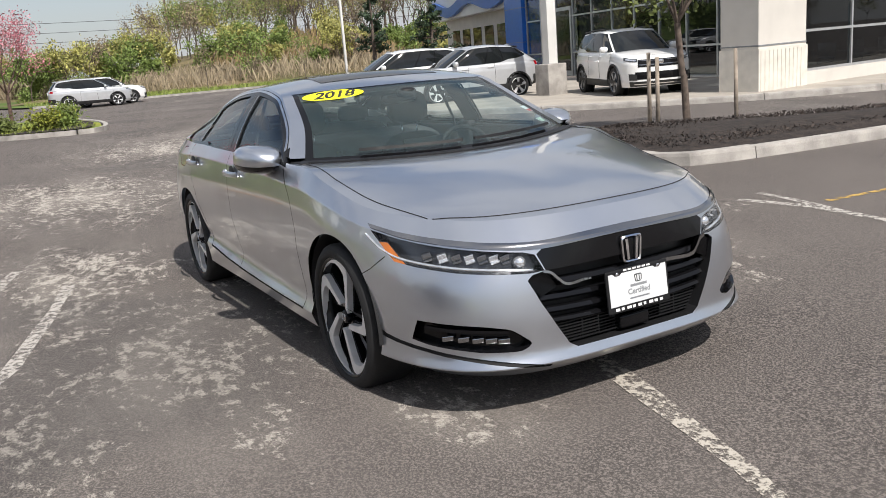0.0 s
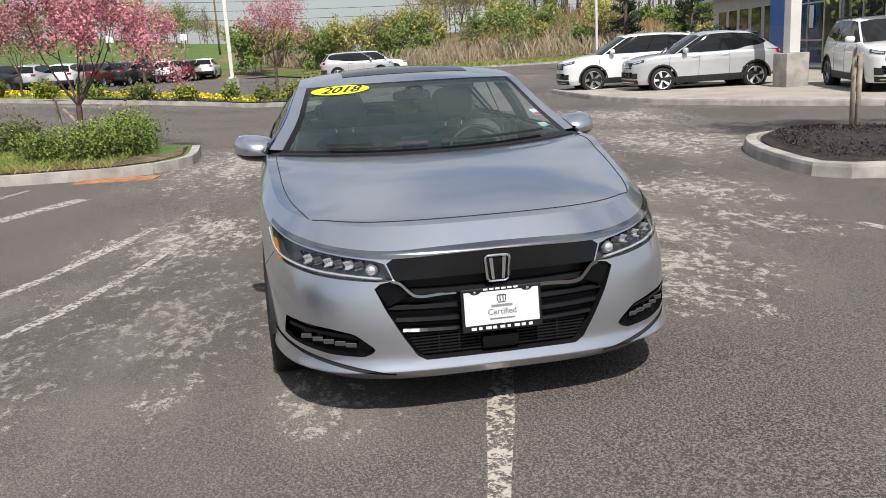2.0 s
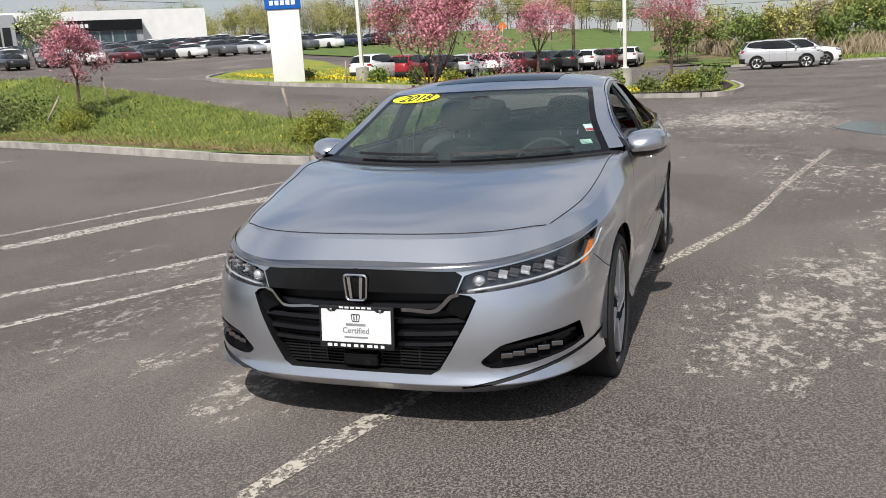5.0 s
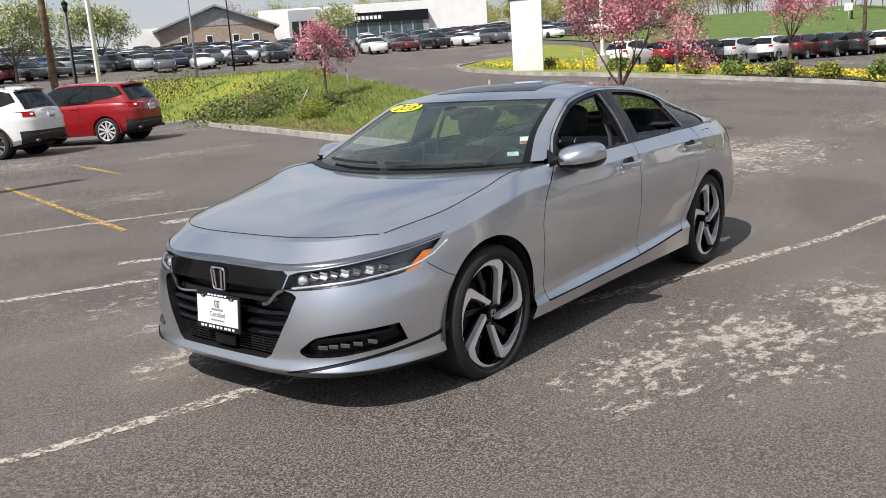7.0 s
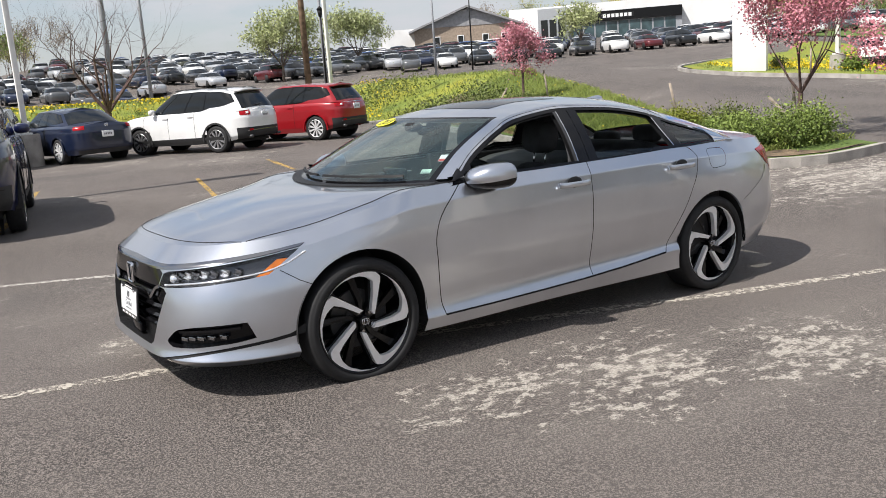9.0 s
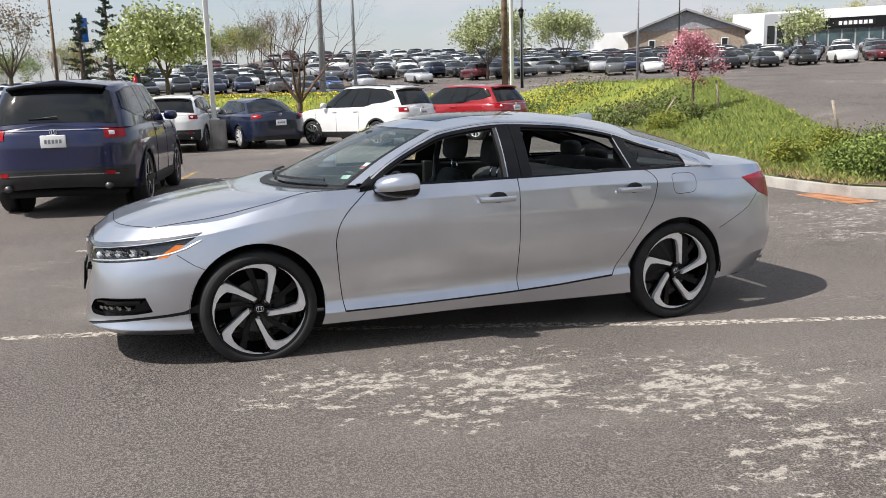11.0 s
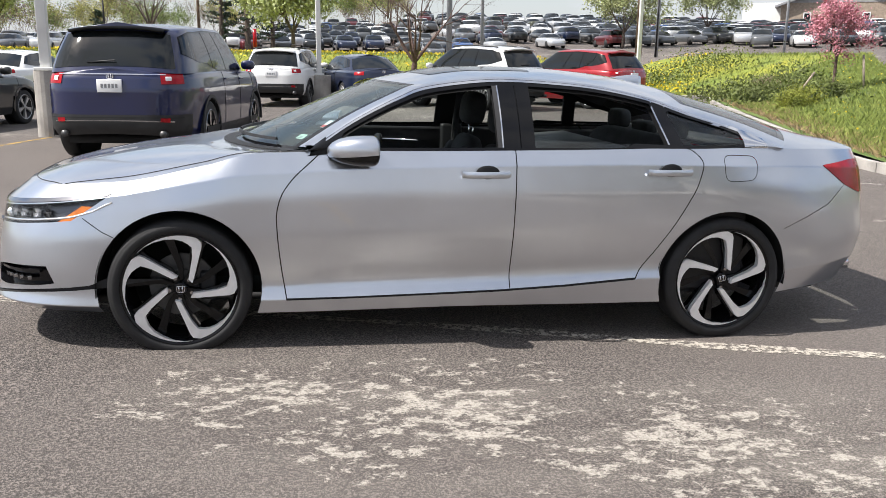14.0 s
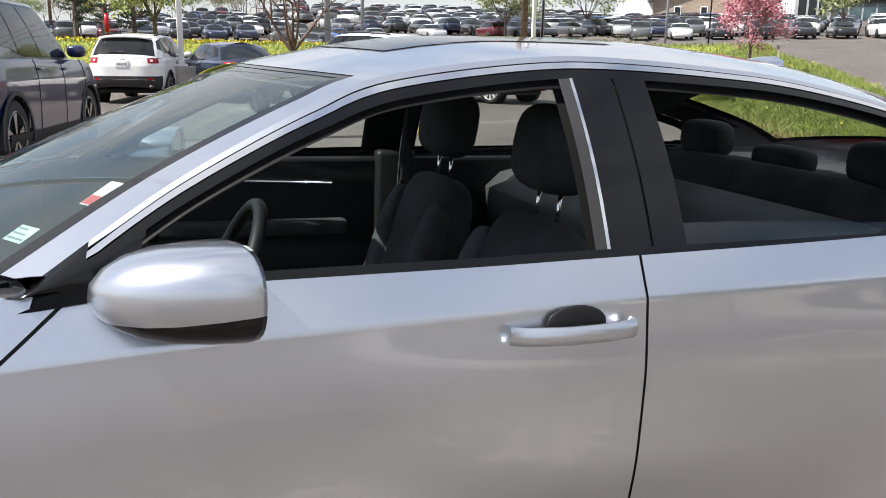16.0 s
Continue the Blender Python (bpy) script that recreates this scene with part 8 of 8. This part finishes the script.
def chips():
    rng = np.random.default_rng(9)
    P = between([(-5.2, 6.1), (-4.8, 5.45), (-3.6, 5.0), (-2.7, 4.9), (-2.4, 5.2), (-2.1, 7.2), (-1.8, 10)], [(-5.2, 6.4), (-4.6, 7.3), (-4.2, 8.0), (-3.8, 8.7), (-3.4, 9.4), (-3, 10), (-2.8, 10.8)], 16000, rng, .02, .98)
    C = np.stack([P[:, 0], P[:, 1], gz(P[:, 0], P[:, 1]) + .165 + rng.uniform(0, .055, len(P))], -1)
    tagged(part("bark_chips", leaves_mesh(C, .017, rng, .2, 2.6), L_CHIP), "loose black bark chips on the bed", "mulch", kind="stuff")


chips()

CH = dict(bark=M_CHERRYBARK, group="flowering cherries")
tree("cherry_tree", -10.95, -4.45, 2.75, "pink flowering cherry tree on the planted island", L_PINK, 21, fork=.75, n=6, spread=.70, count=9500, size=.036, puff=.11, r=.06, **CH)
tree("cherry_tree", -14.3, -16.1, 2.35, "slender pink flowering cherry tree tied to stakes", L_PINK2, 22, fork=1.0, n=6, spread=.28, count=6000, size=.038, puff=.10, r=.045, **CH)
tree("cherry_tree", -26.7, -5.6, 3.2, "pink flowering cherry tree beyond the lane", L_PINK2, 23, fork=1.3, n=6, spread=.7, count=4600, size=.045, puff=.14, r=.06, **CH)
tree("cherry_tree", -30.6, -1.0, 3.7, "pink flowering cherry tree at the entrance island", L_PINK, 24, fork=1.2, n=6, spread=.65, count=4000, size=.048, puff=.15, r=.07, **CH)
tree("cherry_tree", -26.9, -9.8, 2.5, "small reddish tree with few blossoms", L_WOODSBROWN, 25, fork=.8, n=5, spread=.5, count=1600, size=.06, puff=.16, r=.05, **CH)
tree("street_tree", -4.75, 7.35, 3.8, "young olive-leaved tree held by wooden stakes", L_OLIVE, 26, fork=1.55, n=6, spread=.62, count=4200, size=.06, puff=.17, r=.055)
PE = dict(group="white-blossomed trees")
tree("pear_tree", -32.2, -72.6, 6.2, "pale green tree in white blossom", L_PEAR, 31, fork=1.3, n=7, spread=.6, count=9000, size=.14, puff=.36, r=.14, **PE)
tree("pear_tree", -43.8, -77.9, 6.0, "pale green tree in white blossom", L_PEAR, 32, fork=1.4, n=7, spread=.6, count=9000, size=.14, puff=.36, r=.14, **PE)
tree("pear_tree", -.4, -44.3, 4.4, "pale green tree in white blossom", L_PEAR, 33, fork=1.2, n=7, spread=.6, count=9000, size=.14, puff=.36, r=.14, **PE)
tree("pear_tree", 15.5, -45, 4.2, "pale green tree in white blossom", L_PEAR, 34, fork=1.2, n=7, spread=.6, count=7000, size=.12, puff=.30, r=.12, **PE)
tree("pear_tree", -60, -60, 4.6, "pale green tree in white blossom", L_PEAR, 35, fork=1.4, n=7, spread=.6, count=2600, size=.15, puff=.32, r=.12, **PE)
tree("bare_tree", -4.6, -28.6, 5.0, "bare branching tree behind the parked cars", L_OLIVE, 41, fork=.6, n=9, spread=.80, count=0, r=.13, bark=M_CHERRYBARK, depth=4)
tree("bare_tree", 8.4, -53.6, 5.6, "tall budding tree with bare branches", L_WOODSBROWN, 42, fork=1.6, n=7, spread=.55, count=1500, size=.10, puff=.25, r=.16, depth=4)
tree("bare_tree", -62, 14, 3.2, "thin bare sapling in the field", L_WOODSBROWN, 43, fork=1.3, n=4, spread=.35, count=250, size=.08, r=.04)
tree("bare_tree", -62, 22, 3.0, "thin bare sapling in the field", L_WOODSBROWN, 44, fork=1.2, n=4, spread=.35, count=250, size=.08, r=.04)
conifer(-36.2, 16.6, 4.7, 1.75, 51)
conifer(-39.4, 21.8, 4.8, 1.9, 52)
conifer(-43, 27, 4.6, 1.8, 57)
conifer(2.7, -69.5, 8.4, 2.2, 53, label="dark green conifer beside the far road")
conifer(4.9, -71.5, 7.2, 2.0, 54, label="dark green conifer beside the far road")
conifer(.6, -72.5, 6.8, 2.0, 55, label="dark green conifer beside the far road")
conifer(15.0, -73, 3.4, 1.4, 56, label="small dark conifer beside the far road")

for _i, (_x, _y, _w, _h, _l) in enumerate(((-8.75, -3.35, .62, .72, L_SHRUB), (-8.2, -3.7, .5, .62, L_SHRUB), (-9.5, -3.3, .5, .60, L_SHRUB), (-8.55, -4.5, .45, .5, L_SHRUB), (-9.9, -5.2, .5, .55, L_OLIVE), (-8.7, -6.0, .4, .4, L_GOLD), (-10.2, -6.5, .45, .45, L_GOLD), (-11.9, -14.3, .55, .42, L_GOLD), (-12.6, -14.9, .6, .38, L_GOLD), (-13.6, -15.2, .5, .5, L_OLIVE), (-12.8, -17.6, .6, .5, L_OLIVE), (-13.9, -18.5, .7, .55, L_OLIVE), (-14.8, -20, .7, .5, L_WOODSBROWN), (-15.6, -21.4, .7, .5, L_OLIVE))):
    shrub(_x, _y, _w, _h, _l, 60 + _i, 4600, .028, {L_SHRUB: "leafy bright green shrub on mulch", L_GOLD: "low golden-green juniper shrub", L_OLIVE: "dull green shrub in the grass", L_WOODSBROWN: "brown budding shrub in rough grass"}[_l])
for _i in range(13):
    _f = _i / 12
    _x, _y = np.interp(_f, [0, .3, .5, 1], [-28.0, -24.6, -25.9, -26.3]), np.interp(_f, [0, .3, .5, 1], [.7, .2, -2.6, -12])
    shrub(float(_x), float(_y), .55 + .2 * math.sin(_i * 5), .55 + .15 * math.cos(_i * 3), (L_SHRUB, L_GOLD, L_OLIVE)[_i % 3], 90 + _i, 900, .07, "low shrub in the entrance bed")
shrub(-27.2, -15.6, .4, .5, L_OLIVE, 120, 700, .05, "small dark shrub beside the sign")

# stakes by the young trees
for _x, _y, _t, _h in ((-5.2, 7.0, 3, 1.55), (-4.75, 6.75, -2, 1.45), (-4.25, 7.85, -8, 1.5), (-14.9, -15.6, 6, 1.3), (-13.6, -16.8, -28, 1.3), (-10.5, -4.0, 38, 1.35), (-11.6, -4.9, 5, 1.2), (-12.1, -8.2, 10, 1.1), (-24.6, -12.6, 0, 1.2)):
    _p = tagged(part("stake", tube(bmesh.new(), (0, 0, -.1), (0, 0, _h * .72), .035, .03, 8), M_STAKE, None, "", pose(_x, _y, gzf(_x, _y) + .12, _t, _t / 2, 20)), "grey wooden stake beside a young tree", "stake", "tree stakes")


def woods():
    """Far trees and brush, each mass one object."""
    rng = np.random.default_rng(77)
    segs, L1, L2, L3 = [], [], [], []

    protos = []
    for i in range(9):
        sg, tips = grow(rng, 1.0, .014, rng.uniform(.12, .3), 4, rng.uniform(.35, .6), 2)
        protos.append((np.array([q[0] for q in sg]), np.array([q[1] for q in sg]), np.array([(q[2], q[3]) for q in sg]), tips))

    def put(x, y, h, kind, z=None):
        A, B, R, tips = protos[rng.integers(0, len(protos))]
        a = rng.uniform(0, 6.28)
        M = np.array([[math.cos(a), -math.sin(a), 0], [math.sin(a), math.cos(a), 0], [0, 0, 1]]) * h
        o = np.array([x, y, slope_z(x, y) if z is None else z])
        A, B, T = A @ M.T + o, B @ M.T + o, tips @ M.T + o
        segs.extend((p, q, max(r[0] * h * .8, .024), max(r[1] * h * .8, .016)) for p, q, r in zip(A, B, R))
        n = int(rng.uniform(900, 1500)) if kind else int(rng.uniform(600, 950))
        C = T[rng.integers(0, len(T), n)] + rng.normal(size=(n, 3)) * h * .065
        (L2 if kind == 0 else L1 if kind == 1 else L3).append(C)
    for i in range(200):
        x, y = -rng.uniform(86, 128), rng.uniform(2, 95)
        put(x, y, rng.uniform(6.5, 12.5) * (.40 + .60 * float(sstep(8, 36, y))), rng.choice([0, 0, 0, 1, 2]))
    for i in range(110):
        x, y = -rng.uniform(70, 90), rng.uniform(-4, 90)
        put(x, y, rng.uniform(2.0, 4.8), rng.choice([0, 1, 1, 2, 2]))
    for i in range(230):   # treeline across the field and far side
        a = radians(rng.uniform(184, 232))
        d = rng.uniform(150, 215)
        x, y = d * math.cos(a), d * math.sin(a)
        put(x, y, rng.uniform(5, 9.5), rng.choice([0, 1, 1, 2]), gzf(x, y))
    for i in range(150):
        x, y = rng.uniform(-30, 110), -rng.uniform(135, 190)
        put(x, y, rng.uniform(5, 9), rng.choice([0, 1, 2]), gzf(x, y))
    for i in range(30):
        x, y = rng.uniform(22, 90), -rng.uniform(62, 130)
        put(x, y, rng.uniform(3.5, 6.5), rng.choice([0, 1, 2]), gzf(x, y))
    for i in range(90):   # added unseen woods round the rest of the horizon, for reflections in the car
        a = radians(rng.uniform(-50, 80))
        d = rng.uniform(190, 260)
        put(d * math.cos(a), d * math.sin(a), rng.uniform(6, 10), rng.choice([0, 1, 2]), gzf(d * math.cos(a), d * math.sin(a)))
    tagged(part("woods_limbs", limbs_mesh(segs, 4), M_BARK), "bare brown limbs of the far woods", "woods", kind="stuff")
    for nm, C, lf, sz, lb in (("woods_leaves", L1, L_WOODS, .15, "yellow-green spring leaves of the far woods"), ("woods_twigs", L2, L_WOODSBROWN, .11, "brown budding twigs of the far woods"), ("woods_green", L3, L_WOODGREEN, .14, "green leaves of the far woods")):
        tagged(part(nm, leaves_mesh(np.concatenate(C), sz, rng), lf), lb, "woods", kind="stuff")
    P = between([(-67, 95), (-66.5, 20), (-69, 8), (-80, 0), (-100, -6)], [(-78, 95), (-77, 20), (-80, 8), (-92, 0), (-115, -6)], 12000, rng)
    blades("brush", "brown dry brush along the field edge", P, .5, 1.7, .05, L_BRUSH, 12, "brush", .25, slope_z)
    P = between([(-76, 95), (-76, 40), (-76, 20)], [(-98, 95), (-98, 40), (-92, 20)], 9000, rng)
    blades("reeds", "tan reeds on the slope", P, .8, 1.8, .09, L_REED, 13, "reeds", .2, slope_z)
    C = []
    for i in range(34):
        x, y = -rng.uniform(72, 90), rng.uniform(-6, 90)
        w = rng.uniform(.8, 2.0)
        C.append(np.array([x, y, slope_z(x, y) + w * .6]) + rng.normal(size=(900, 3)) * np.array([.5, .5, .38]) * w)
    tagged(part("field_shrubs", leaves_mesh(np.concatenate(C), .11, rng), L_WOODGREEN), "green shrubs scattered over the brush", "shrubs", kind="stuff")
    C = []
    for i in range(14):
        y = -29 - rng.uniform(0, 6)
        x = -rng.uniform(14, 22)
        C.append(np.array([x, y, gzf(x, y) + .4]) + rng.normal(size=(260, 3)) * np.array([.9, .9, .3]))
    for i in range(30):
        f = rng.uniform(0, 1)
        x, y = -13 - 4.5 * f + rng.normal() * .8, -17.5 - 6 * f + rng.normal() * .8
        C.append(np.array([x, y, gzf(x, y) + .3]) + rng.normal(size=(160, 3)) * np.array([.45, .45, .16]))
    tagged(part("weeds", leaves_mesh(np.concatenate(C), .07, rng), L_OLIVE), "dull green weeds on the bank", "weeds", kind="stuff")


woods()
# puddle, and a rust-coloured drain by the kerb
M_PUDDLE = mat("puddle_water", (.05, .052, .056), .16, var=.2, scale=1, spec=.7)
_b = bmesh.new()
prism(_b, [(1.5 * math.cos(a) * (1 + .25 * math.sin(3 * a)), .75 * math.sin(a) * (1 + .2 * math.cos(2 * a))) for a in np.linspace(0, 2 * math.pi, 33)[:-1]], .003, .008)
tagged(part("puddle", _b, M_PUDDLE, None, "", pose(-10.8, 3.9, gzf(-10.8, 3.9), 0, 0, 20), smooth=False), "shallow puddle on the asphalt", "puddle", kind="structure")
M_RUST = mat("rust_drain_plate", (.42, .20, .10), .9, var=.2, scale=5, bump=.3)
_b = bmesh.new()
box(_b, (-.55, -.20, -.02), (.55, .20, .012))
for _i in range(8):
    box(_b, (-.5 + .13 * _i, -.16, .012), (-.46 + .13 * _i, .16, .016))
tagged(part("drain_grate", _b, M_RUST, None, "", pose(-6.95, -3.15, gzf(-6.95, -3.15), 0, 0, 84), smooth=False), "rust-coloured drain grate beside the kerb", "drain", kind="structure")
